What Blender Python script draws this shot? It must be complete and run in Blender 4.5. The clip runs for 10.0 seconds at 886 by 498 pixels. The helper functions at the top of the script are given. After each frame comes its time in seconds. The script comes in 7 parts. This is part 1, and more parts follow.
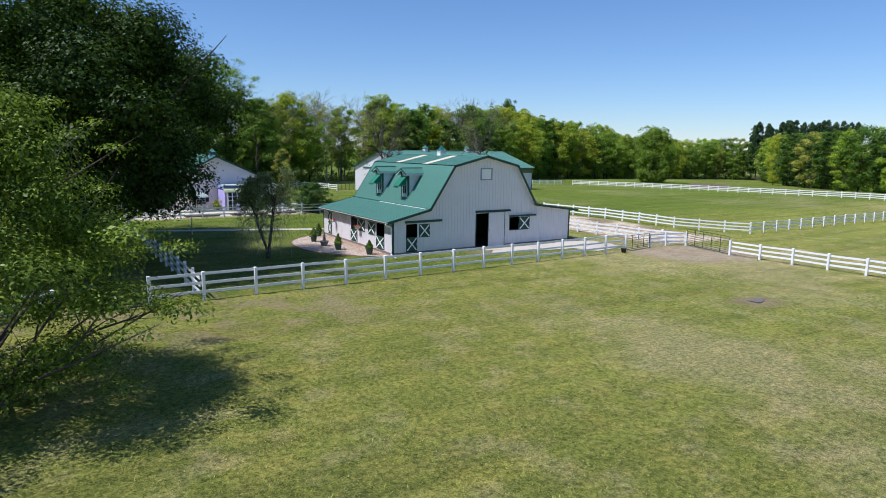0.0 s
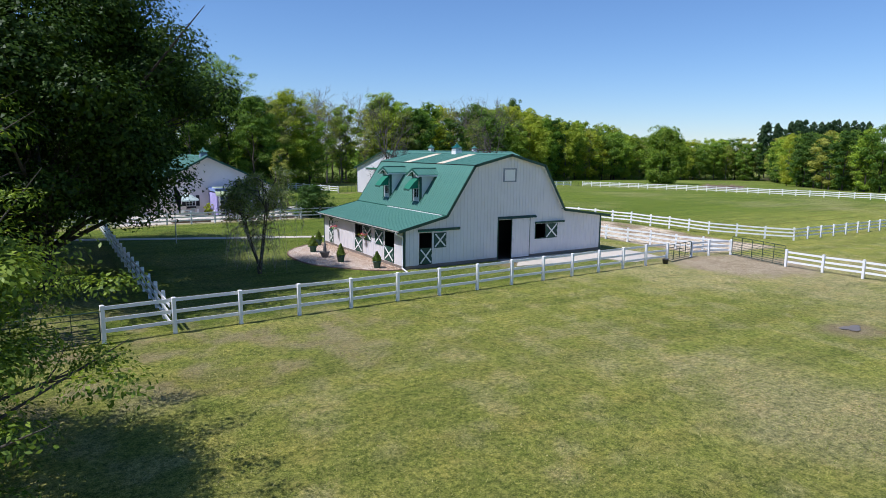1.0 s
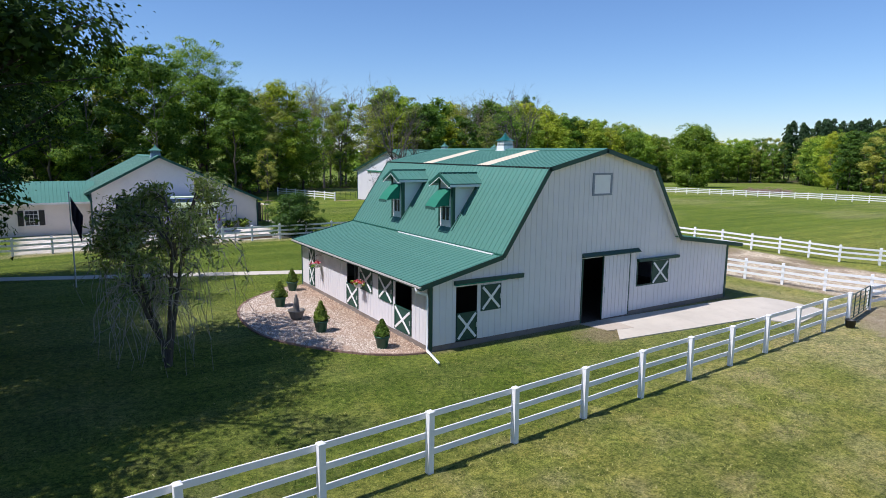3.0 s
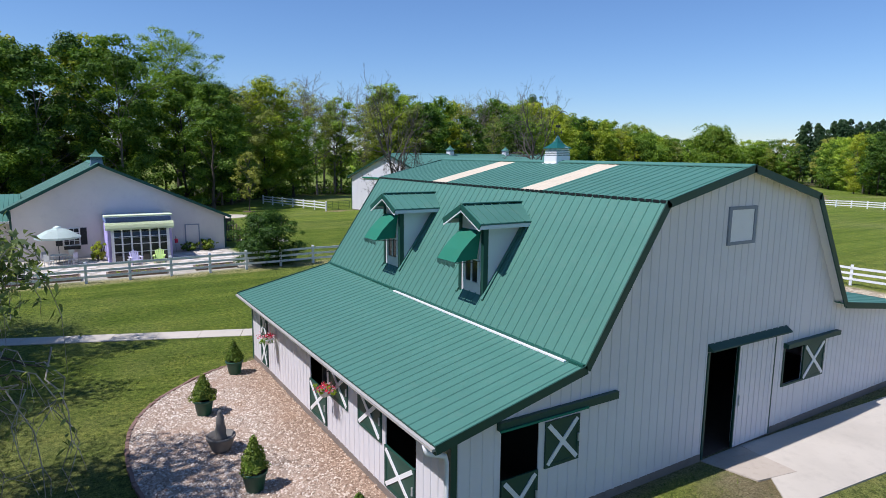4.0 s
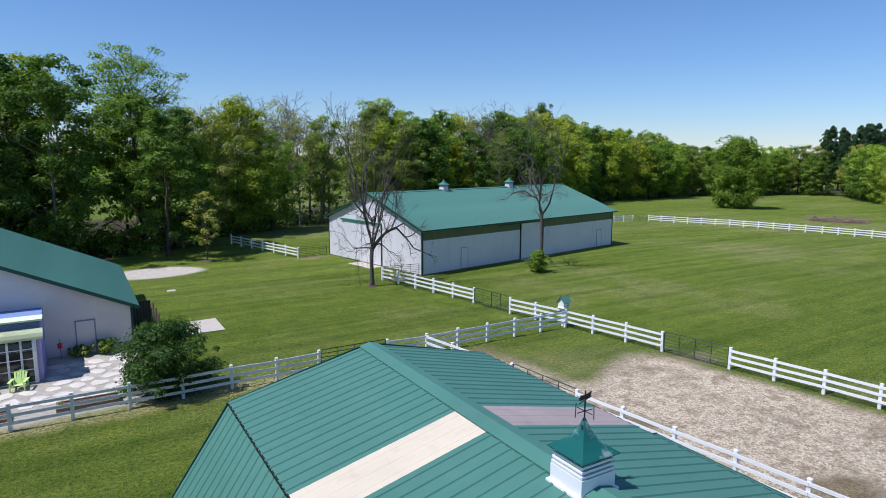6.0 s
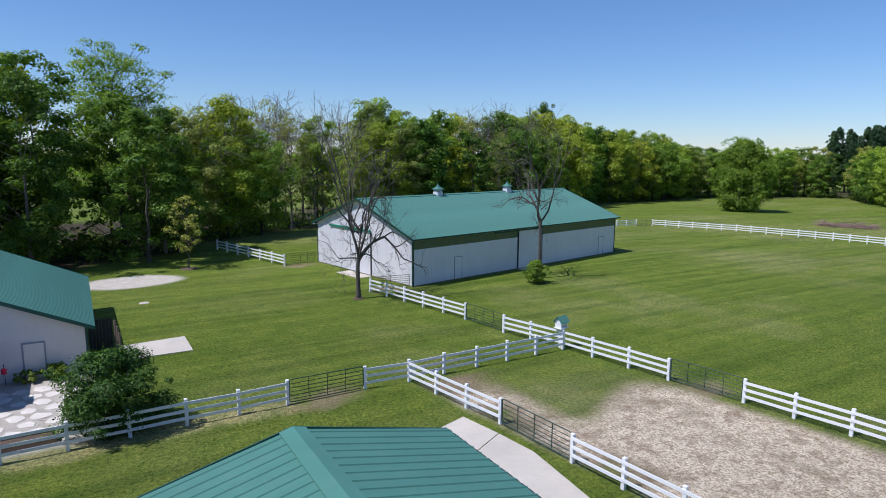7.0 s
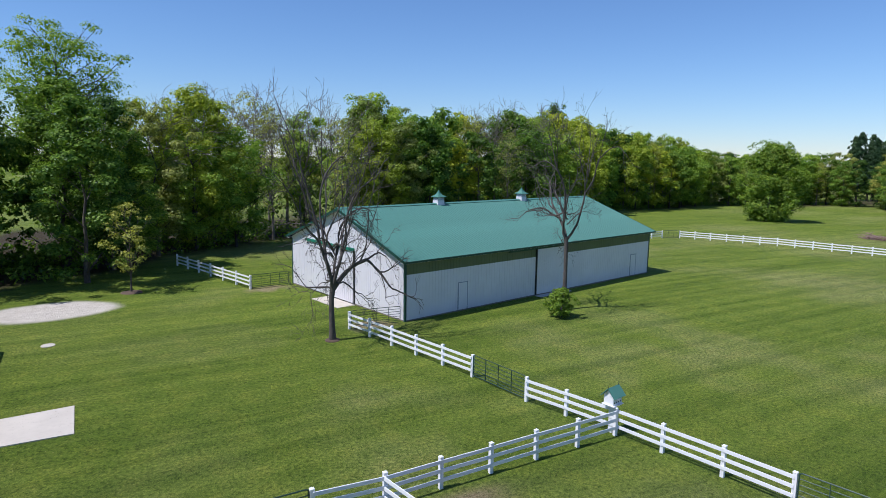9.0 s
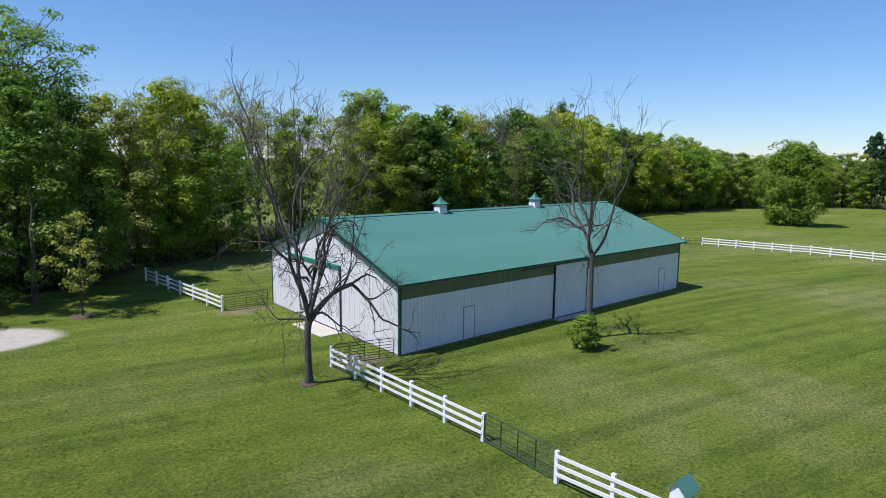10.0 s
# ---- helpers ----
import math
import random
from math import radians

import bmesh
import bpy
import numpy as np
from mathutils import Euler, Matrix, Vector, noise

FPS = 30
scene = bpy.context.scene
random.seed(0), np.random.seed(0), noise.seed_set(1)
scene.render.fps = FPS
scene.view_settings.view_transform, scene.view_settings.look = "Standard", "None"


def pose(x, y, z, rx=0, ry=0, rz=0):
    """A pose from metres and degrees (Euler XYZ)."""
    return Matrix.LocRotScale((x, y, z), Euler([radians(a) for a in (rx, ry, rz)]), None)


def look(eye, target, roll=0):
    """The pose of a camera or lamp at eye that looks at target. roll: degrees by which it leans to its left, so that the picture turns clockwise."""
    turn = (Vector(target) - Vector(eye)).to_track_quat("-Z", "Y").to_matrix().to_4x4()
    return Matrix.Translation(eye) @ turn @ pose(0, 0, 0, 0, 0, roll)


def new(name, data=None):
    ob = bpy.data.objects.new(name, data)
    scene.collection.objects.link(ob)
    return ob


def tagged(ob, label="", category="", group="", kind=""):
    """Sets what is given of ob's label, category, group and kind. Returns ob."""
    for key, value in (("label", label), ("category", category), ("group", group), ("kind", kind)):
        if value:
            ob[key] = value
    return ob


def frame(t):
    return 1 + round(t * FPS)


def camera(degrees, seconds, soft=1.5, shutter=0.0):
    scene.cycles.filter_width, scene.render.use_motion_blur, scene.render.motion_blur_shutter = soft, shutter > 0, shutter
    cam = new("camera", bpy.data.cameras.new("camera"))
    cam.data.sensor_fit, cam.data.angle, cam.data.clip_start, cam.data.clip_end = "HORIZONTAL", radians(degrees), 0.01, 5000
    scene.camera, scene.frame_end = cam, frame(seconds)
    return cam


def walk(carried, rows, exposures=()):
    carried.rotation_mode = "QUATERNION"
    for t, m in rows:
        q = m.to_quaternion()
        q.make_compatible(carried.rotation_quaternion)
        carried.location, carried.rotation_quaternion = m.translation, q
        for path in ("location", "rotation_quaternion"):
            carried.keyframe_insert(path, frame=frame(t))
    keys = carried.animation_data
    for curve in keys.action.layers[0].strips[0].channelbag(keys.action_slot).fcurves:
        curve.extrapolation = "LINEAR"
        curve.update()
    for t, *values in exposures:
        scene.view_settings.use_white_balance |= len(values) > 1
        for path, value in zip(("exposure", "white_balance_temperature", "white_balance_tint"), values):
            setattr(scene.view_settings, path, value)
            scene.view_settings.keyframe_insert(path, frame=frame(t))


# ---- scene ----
cam = camera(71.5, 10.0, 0.9)
PATH = [
    (0, (-22.918, -43.417, 8.515), (-21.855, -41.753, 8.197), 0.8),
    (0.5, (-21.889, -40.509, 8.401), (-20.825, -38.846, 8.085), 0.8),
    (1, (-20.419, -37.103, 8.225), (-19.357, -35.437, 7.911), 0.7),
    (1.5, (-18.635, -33.361, 8.079), (-17.578, -31.693, 7.766), 0.7),
    (2, (-16.686, -29.578, 7.926), (-15.635, -27.906, 7.614), 0.6),
    (3.5, (-9.363, -14.889, 7.812), (-8.31, -13.217, 7.506), 0.6),
    (4, (-6.327, -9.68, 8.285), (-5.276, -8.006, 7.98), 0.6),
    (4.5, (-3.299, -5.196, 9.168), (-2.251, -3.52, 8.864), 0.6),
    (5, (-0.524, -1.87, 10.41), (0.516, -0.189, 10.105), 0.6),
    (5.5, (1.512, 0.001, 11.681), (2.544, 1.687, 11.378), 0.4),
    (6, (3.033, 1.099, 12.736), (4.055, 2.791, 12.431), 0.2),
    (7.5, (7.289, 5.824, 13.274), (8.301, 7.522, 12.965), 0.6),
    (8, (8.795, 8.429, 13.062), (9.81, 10.126, 12.764), 0.8),
    (8.5, (10.706, 11.474, 12.973), (11.716, 13.175, 12.675), 0.8),
    (9, (12.868, 15.078, 12.84), (13.874, 16.782, 12.544), 0.9),
    (9.5, (15.106, 18.929, 12.797), (16.107, 20.636, 12.503), 0.9),
    (10, (17.099, 22.187, 12.804), (18.096, 23.896, 12.512), 0.8),
]
EXPOSURE = [(0.0, 0.09, 5900, 15), (2.0, 0.13, 5950, 15), (3.4, 0.17, 6050, 16), (4.0, 0.08, 5950, 16), (5.5, 0.00, 5800, 15), (7.5, -0.05, 5750, 16), (10.0, 0.12, 5850, 15)]
walk(cam, [(t, look(eye, target, roll)) for t, eye, target, roll in PATH], EXPOSURE)

# ---- light ----
SUN_FROM = Vector((-0.60, 0.06, 1.0)).normalized()      # towards the sun
sun = new("sun", bpy.data.lights.new("sun", "SUN"))
sun.data.energy, sun.data.angle, sun.data.color = 5.0, radians(0.53), (1.0, 0.95, 0.88)
sun.matrix_world = look((0, 0, 60), Vector((0, 0, 60)) - SUN_FROM)

world = bpy.data.worlds.new("world")
scene.world = world
world.use_nodes = True
wn, wl = world.node_tree.nodes, world.node_tree.links
wn.clear()
sky = wn.new("ShaderNodeTexSky")
sky.sky_type, sky.sun_disc = "NISHITA", False
sky.sun_elevation = math.asin(SUN_FROM.z)
sky.sun_rotation = math.atan2(SUN_FROM.x, SUN_FROM.y)
sky.altitude, sky.air_density, sky.dust_density, sky.ozone_density = 300, 1.1, 0.0, 9.0
wbg = wn.new("ShaderNodeBackground")
wbg.inputs["Strength"].default_value = 0.112
wout = wn.new("ShaderNodeOutputWorld")
wl.new(sky.outputs[0], wbg.inputs[0])
wl.new(wbg.outputs[0], wout.inputs[0])


# ---- materials ----
def material(name, rough=0.6, metal=0.0, spec=0.5):
    m = bpy.data.materials.new(name)
    m.use_nodes = True
    nt = m.node_tree
    b = nt.nodes["Principled BSDF"]
    b.inputs["Roughness"].default_value = rough
    b.inputs["Metallic"].default_value = metal
    b.inputs["Specular IOR Level"].default_value = spec
    return m, nt, b


def node(nt, kind, **kw):
    n = nt.nodes.new(kind)
    for k, v in kw.items():
        n.inputs[k].default_value = v
    return n


def coords(nt, which="Object", scale=(1, 1, 1)):
    tc = nt.nodes.new("ShaderNodeTexCoord")
    mp = nt.nodes.new("ShaderNodeMapping")
    mp.inputs["Scale"].default_value = scale
    nt.links.new(tc.outputs[which], mp.inputs[0])
    return mp.outputs[0]


def noise_tex(nt, vec, scale, detail=4.0, rough=0.55):
    n = node(nt, "ShaderNodeTexNoise", Scale=scale, Detail=detail, Roughness=rough)
    nt.links.new(vec, n.inputs["Vector"])
    return n.outputs["Fac"]


def ramp(nt, fac, stops):
    r = nt.nodes.new("ShaderNodeValToRGB")
    e = r.color_ramp.elements
    while len(e) < len(stops):
        e.new(0.5)
    for el, (p, c) in zip(e, stops):
        el.position = p
        el.color = (*c, 1) if len(c) == 3 else c
    nt.links.new(fac, r.inputs[0])
    return r.outputs[0]


def mix(nt, fac, a, b, mode="MIX"):
    n = nt.nodes.new("ShaderNodeMix")
    n.data_type, n.blend_type = "RGBA", mode
    for sock, val in ((n.inputs[0], fac), (n.inputs[6], a), (n.inputs[7], b)):
        if isinstance(val, (int, float)):
            sock.default_value = val
        elif isinstance(val, tuple):
            sock.default_value = (*val, 1)
        else:
            nt.links.new(val, sock)
    return n.outputs[2]


def bump(nt, bsdf, height, strength=0.4, distance=0.02):
    n = node(nt, "ShaderNodeBump", Strength=strength, Distance=distance)
    nt.links.new(height, n.inputs["Height"])
    nt.links.new(n.outputs[0], bsdf.inputs["Normal"])


def painted(name, base, rough=0.5, metal=0.0, dirt=0.12, dirt_col=(0.2, 0.17, 0.13), grain=3.0, bump_s=0.1, var=0.10, spec=0.5):
    """Paint or plastic with soft blotches, fine grain and a little dirt."""
    m, nt, b = material(name, rough, metal, spec)
    v = coords(nt)
    big = noise_tex(nt, v, 0.35, 5, 0.6)
    fine = noise_tex(nt, v, grain, 6, 0.65)
    lo, hi = tuple(c * (1 - var) for c in base), tuple(min(1, c * (1 + var)) for c in base)
    col = ramp(nt, big, [(0.3, lo), (0.7, hi)])
    spots = ramp(nt, fine, [(0.52, (0, 0, 0)), (0.8, (dirt, dirt, dirt))])
    col = mix(nt, spots, col, dirt_col)
    nt.links.new(col, b.inputs["Base Color"])
    if bump_s:
        bump(nt, b, fine, bump_s, 0.01)
    rr = nt.nodes.new("ShaderNodeMapRange")
    rr.inputs["To Min"].default_value, rr.inputs["To Max"].default_value = max(0, rough - 0.1), min(1, rough + 0.12)
    nt.links.new(fine, rr.inputs[0])
    nt.links.new(rr.outputs[0], b.inputs["Roughness"])
    return m


GREEN_ROOF = painted("green_metal_roof", (0.072, 0.196, 0.154), 0.58, 0.0, 0.16, (0.22, 0.26, 0.22), 2.4, 0.05, 0.13, 0.3)
ROOF_DARK = painted("green_roof_trim", (0.012, 0.085, 0.062), 0.45, 0.0, 0.08)
TRIM_GREEN = painted("dark_green_paint", (0.010, 0.058, 0.042), 0.5, 0.0, 0.06)
AWNING = painted("green_canvas", (0.008, 0.165, 0.098), 0.8, 0.0, 0.1, bump_s=0.2)
SIDING = painted("white_metal_siding", (0.70, 0.68, 0.70), 0.45, 0.0, 0.12, (0.42, 0.40, 0.40), 1.0, 0.03, 0.05)
INTERIOR_DARK = painted("interior_shade_panel", (0.05, 0.045, 0.04), 0.9)
WHITE = painted("white_vinyl_fence", (0.80, 0.80, 0.80), 0.45, 0.0, 0.16, (0.45, 0.45, 0.42), 5.0, 0.05, 0.05)
GATE_GREEN = painted("green_gate_tube", (0.012, 0.045, 0.032), 0.45, 0.0, 0.1)
BLACK = painted("black_paint", (0.012, 0.013, 0.014), 0.5)
CONCRETE = painted("concrete", (0.50, 0.45, 0.375), 0.9, 0.0, 0.35, (0.33, 0.29, 0.24), 2.2, 0.25, 0.10)
FOUND = painted("weathered_foundation_board", (0.21, 0.175, 0.15), 0.9, 0.0, 0.5, (0.09, 0.08, 0.07), 3.0, 0.3, 0.2)
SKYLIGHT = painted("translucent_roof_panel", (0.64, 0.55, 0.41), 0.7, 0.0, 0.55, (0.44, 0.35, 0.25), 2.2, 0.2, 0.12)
# darker, greyer and more blotched panel colour for the east slope
SKYLIGHT_EAST = painted("darker_roof_panel", (0.36, 0.30, 0.28), 0.75, 0.0, 0.6, (0.17, 0.13, 0.12), 1.3, 0.2, 0.2)
GALV = painted("galvanised_metal", (0.55, 0.57, 0.58), 0.4, 0.4, 0.3, (0.3, 0.3, 0.3), 4.0)
GUTTER = painted("aged_gutter", (0.42, 0.40, 0.37), 0.6, 0.0, 0.5, (0.16, 0.13, 0.10), 2.0)
VALANCE = painted("faded_canvas", (0.10, 0.26, 0.22), 0.85, 0.0, 0.3, (0.25, 0.33, 0.30), 4.0)
COPPER = painted("green_enamel_cap", (0.018, 0.135, 0.110), 0.24, 0.3, 0.85, (0.60, 0.66, 0.64), 3.4, 0.05)
TERRA_GREEN = painted("green_plastic_pot", (0.014, 0.075, 0.045), 0.45)
STONE_DARK = painted("weathered_cast_stone", (0.17, 0.16, 0.145), 0.85, 0.0, 0.4, (0.07, 0.07, 0.06), 6.0, 0.4)
LAVENDER = painted("lavender_paint", (0.46, 0.41, 0.72), 0.55)
LIME = painted("pale_lime_paint", (0.76, 0.84, 0.56), 0.5)
CREAM = painted("cream_stucco", (0.76, 0.685, 0.62), 0.85, 0.0, 0.18, (0.42, 0.38, 0.38), 2.0, 0.2, 0.06)
UMBRELLA = painted("pale_canvas", (0.70, 0.80, 0.76), 0.85)
WOOD = painted("weathered_wood", (0.20, 0.145, 0.10), 0.85, 0.0, 0.5, (0.09, 0.07, 0.05), 4.0, 0.3)
RED = painted("red_petals", (0.62, 0.015, 0.05), 0.6)
PINK = painted("pink_petals", (0.80, 0.36, 0.42), 0.6)
BRICK = painted("clay_brick", (0.24, 0.15, 0.115), 0.9, 0.0, 0.4, (0.16, 0.10, 0.08), 6.0, 0.3, 0.2)
MULCH = painted("bark_mulch", (0.10, 0.065, 0.045), 0.95, 0.0, 0.6, (0.04, 0.03, 0.02), 8.0, 0.6)
GREENWALL = painted("dull_green_panel", (0.105, 0.135, 0.062), 0.5, 0.0, 0.2, (0.06, 0.08, 0.04), 1.5)


def glass_mat():
    m, nt, b = material("window_glass", 0.06, 0.0, 0.6)
    b.inputs["Base Color"].default_value = (0.02, 0.024, 0.028, 1)
    return m


GLASS = glass_mat()


def bark_mat(name, base):
    m, nt, b = material(name, 0.95)
    v = coords(nt, "Object", (4, 4, 0.8))
    f = noise_tex(nt, v, 2.5, 6, 0.7)
    nt.links.new(ramp(nt, f, [(0.3, tuple(c * 0.45 for c in base)), (0.7, tuple(c * 1.5 for c in base))]), b.inputs["Base Color"])
    bump(nt, b, f, 0.8, 0.05)
    return m


BARK = bark_mat("bark", (0.085, 0.070, 0.055))
BARK_PALE = bark_mat("pale_bark", (0.17, 0.145, 0.12))
BARK_GREY = bark_mat("grey_bark", (0.085, 0.072, 0.062))
BARK_DARK = bark_mat("dark_bark", (0.045, 0.037, 0.03))


def leaf_mat(name, dark, mid, light, trans=0.35):
    """Leaves: colour differs from clump to clump and from tree to tree; some light passes through."""
    m = bpy.data.materials.new(name)
    m.use_nodes = True
    nt = m.node_tree
    nt.nodes.clear()
    geo = nt.nodes.new("ShaderNodeNewGeometry")
    oi = nt.nodes.new("ShaderNodeObjectInfo")
    col = ramp(nt, geo.outputs["Random Per Island"], [(0.0, dark), (0.55, mid), (1.0, light)])
    tint = ramp(nt, oi.outputs["Random"], [(0.0, (0.62, 0.74, 0.70)), (0.5, (1.0, 1.0, 0.95)), (1.0, (1.30, 1.20, 0.90))])
    col = mix(nt, 1.0, col, tint, "MULTIPLY")
    d = node(nt, "ShaderNodeBsdfDiffuse")
    t = node(nt, "ShaderNodeBsdfTranslucent")
    g = node(nt, "ShaderNodeBsdfGlossy", Roughness=0.45)
    g.inputs["Color"].default_value = (0.6, 0.65, 0.6, 1)
    warm = mix(nt, 1.0, col, (1.25, 1.25, 0.55), "MULTIPLY")
    nt.links.new(col, d.inputs["Color"])
    nt.links.new(warm, t.inputs["Color"])
    s1 = node(nt, "ShaderNodeMixShader", Fac=trans)
    s2 = node(nt, "ShaderNodeMixShader", Fac=0.02)
    out = nt.nodes.new("ShaderNodeOutputMaterial")
    nt.links.new(d.outputs[0], s1.inputs[1])
    nt.links.new(t.outputs[0], s1.inputs[2])
    nt.links.new(s1.outputs[0], s2.inputs[1])
    nt.links.new(g.outputs[0], s2.inputs[2])
    nt.links.new(s2.outputs[0], out.inputs[0])
    return m


LEAF_WOOD = leaf_mat("woodland_leaf", (0.112, 0.190, 0.024), (0.235, 0.360, 0.042), (0.42, 0.53, 0.08), 0.40)
LEAF_YELLOW = leaf_mat("young_leaf", (0.165, 0.225, 0.020), (0.32, 0.39, 0.036), (0.50, 0.54, 0.075), 0.42)
LEAF_DARK = leaf_mat("dark_leaf", (0.028, 0.066, 0.013), (0.060, 0.124, 0.022), (0.120, 0.205, 0.034), 0.24)
LEAF_MID = leaf_mat("summer_leaf", (0.056, 0.115, 0.016), (0.130, 0.230, 0.030), (0.265, 0.37, 0.058), 0.36)
LEAF_OLIVE = leaf_mat("budding_leaf", (0.165, 0.195, 0.050), (0.28, 0.315, 0.082), (0.43, 0.45, 0.13), 0.38)
LEAF_PINE = leaf_mat("pine_needle", (0.020, 0.046, 0.020), (0.040, 0.082, 0.034), (0.070, 0.120, 0.048), 0.15)
LEAF_WILLOW = leaf_mat("willow_leaf", (0.15, 0.19, 0.065), (0.30, 0.34, 0.13), (0.54, 0.57, 0.26), 0.45)
# oak leaves: the shade on the crown's near side is put into this colour
LEAF_SHADED = leaf_mat("shaded_oak_leaf", (0.012, 0.028, 0.005), (0.024, 0.052, 0.008), (0.048, 0.092, 0.013), 0.20)
LEAF_TOPIARY = leaf_mat("spruce_needle", (0.070, 0.110, 0.016), (0.150, 0.210, 0.030), (0.25, 0.31, 0.052), 0.2)
LEAF_FINE = leaf_mat("small_leaf", (0.060, 0.105, 0.014), (0.150, 0.225, 0.030), (0.31, 0.39, 0.065), 0.32)


# ---- mesh helpers ----
def part(name, bm, mat, parent=None, label="", smooth=False):
    """One bmesh as one mesh object, under a thing or a part."""
    me = bpy.data.meshes.new(name)
    bm.normal_update()
    bm.to_mesh(me)
    bm.free()
    me.materials.append(mat)
    if smooth:
        me.polygons.foreach_set("use_smooth", [True] * len(me.polygons))
    ob = new(name, me)
    if parent:
        ob.parent = parent
    if label:
        ob["label"] = label
    return ob


def shared(name, bm, mat):
    me = bpy.data.meshes.new(name)
    bm.normal_update()
    bm.to_mesh(me)
    bm.free()
    me.materials.append(mat)
    return me


def raw_mesh(name, verts, faces, mat, parent=None, smooth=False):
    me = bpy.data.meshes.new(name)
    verts = np.asarray(verts, dtype=np.float32)
    faces = np.asarray(faces, dtype=np.int32)
    n, k = faces.shape
    me.vertices.add(len(verts))
    me.vertices.foreach_set("co", verts.ravel())
    me.loops.add(n * k)
    me.loops.foreach_set("vertex_index", faces.ravel())
    me.polygons.add(n)
    me.polygons.foreach_set("loop_start", np.arange(0, n * k, k, dtype=np.int32))
    me.polygons.foreach_set("loop_total", np.full(n, k, dtype=np.int32))
    if smooth:
        me.polygons.foreach_set("use_smooth", np.ones(n, dtype=bool))
    me.update(calc_edges=True)
    me.validate()
    me.materials.append(mat)
    ob = new(name, me)
    if parent:
        ob.parent = parent
    return ob


def empty(name, x=0, y=0, z=0, turn=0.0):
    ob = new(name)
    ob.matrix_world = pose(x, y, z, 0, 0, turn)
    return ob


def box(bm, x0, x1, y0, y1, z0, z1, m=None):
    vs = [bm.verts.new((x, y, z)) for z in (z0, z1) for y in (y0, y1) for x in (x0, x1)]
    for f in ((0, 2, 3, 1), (4, 5, 7, 6), (0, 1, 5, 4), (2, 6, 7, 3), (0, 4, 6, 2), (1, 3, 7, 5)):
        bm.faces.new([vs[i] for i in f])
    if m:
        for v in vs:
            v.co = m @ v.co
    return vs


def boxes(*dims, m=None):
    bm = bmesh.new()
    for d in dims:
        box(bm, *d, m=m)
    return bm


def beam(bm, a, b, w, h, up=(0, 0, 1)):
    """A board from a to b, w wide and h high."""
    a, b = Vector(a), Vector(b)
    d = (b - a).normalized()
    s = d.cross(Vector(up))
    s = s.normalized() if s.length > 1e-5 else Vector((1, 0, 0))
    u = s.cross(d)
    vs = [bm.verts.new(p + s * (i * w / 2) + u * (j * h / 2)) for p in (a, b) for i, j in ((-1, -1), (1, -1), (1, 1), (-1, 1))]
    for f in ((0, 1, 2, 3), (7, 6, 5, 4), (0, 4, 5, 1), (1, 5, 6, 2), (2, 6, 7, 3), (3, 7, 4, 0)):
        bm.faces.new([vs[i] for i in f])


def tube(bm, pts, radii, n=8, caps=True):
    pts = [Vector(p) for p in pts]
    if isinstance(radii, (int, float)):
        radii = [radii] * len(pts)
    rings = []
    for i, p in enumerate(pts):
        d = (pts[min(i + 1, len(pts) - 1)] - pts[max(i - 1, 0)]).normalized()
        a = d.cross(Vector((0.31, 0.22, 0.93)))
        a = a.normalized() if a.length > 1e-3 else Vector((1, 0, 0))
        b = d.cross(a)
        rings.append([bm.verts.new(p + (a * math.cos(k * 2 * math.pi / n) + b * math.sin(k * 2 * math.pi / n)) * radii[i]) for k in range(n)])
    for r0, r1 in zip(rings, rings[1:]):
        for k in range(n):
            bm.faces.new((r0[k], r0[(k + 1) % n], r1[(k + 1) % n], r1[k]))
    if caps:
        bm.faces.new(rings[0][::-1])
        bm.faces.new(rings[-1])


def lathe(bm, profile, n=20, sx=1.0, sy=1.0, c=(0, 0)):
    """A turned shape from (radius, height) pairs."""
    rings = [[bm.verts.new((c[0] + r * sx * math.cos(k * 2 * math.pi / n), c[1] + r * sy * math.sin(k * 2 * math.pi / n), z)) for k in range(n)] for r, z in profile]
    for r0, r1 in zip(rings, rings[1:]):
        for k in range(n):
            bm.faces.new((r0[k], r0[(k + 1) % n], r1[(k + 1) % n], r1[k]))
    bm.faces.new(rings[0][::-1])
    bm.faces.new(rings[-1])


def prism(bm, outline, y0, y1):
    """An outline of (x, z) pairs drawn out from y0 to y1."""
    a = [bm.verts.new((x, y0, z)) for x, z in outline]
    b = [bm.verts.new((x, y1, z)) for x, z in outline]
    bm.faces.new(a)
    bm.faces.new(b[::-1])
    for i in range(len(a)):
        j = (i + 1) % len(a)
        bm.faces.new((a[i], b[i], b[j], a[j]))
    return a + b


# ---- ground ----
def ss(a, b, x):
    t = np.clip((x - a) / (b - a), 0, 1)
    return t * t * (3 - 2 * t)


def vnoise(x, y, seed=0):
    """Smooth value noise on arrays, 0 to 1."""
    xi, yi = np.floor(x).astype(np.int64), np.floor(y).astype(np.int64)
    fx, fy = x - xi, y - yi
    fx, fy = fx * fx * (3 - 2 * fx), fy * fy * (3 - 2 * fy)

    def h(i, j):
        n = (i * 374761393 + j * 668265263 + seed * 1274126177) & 0x7FFFFFFF
        n = ((n ^ (n >> 13)) * 1103515245) & 0x7FFFFFFF
        return ((n ^ (n >> 16)) & 0xFFFF) / 65535.0
    return (h(xi, yi) * (1 - fx) + h(xi + 1, yi) * fx) * (1 - fy) + (h(xi, yi + 1) * (1 - fx) + h(xi + 1, yi + 1) * fx) * fy


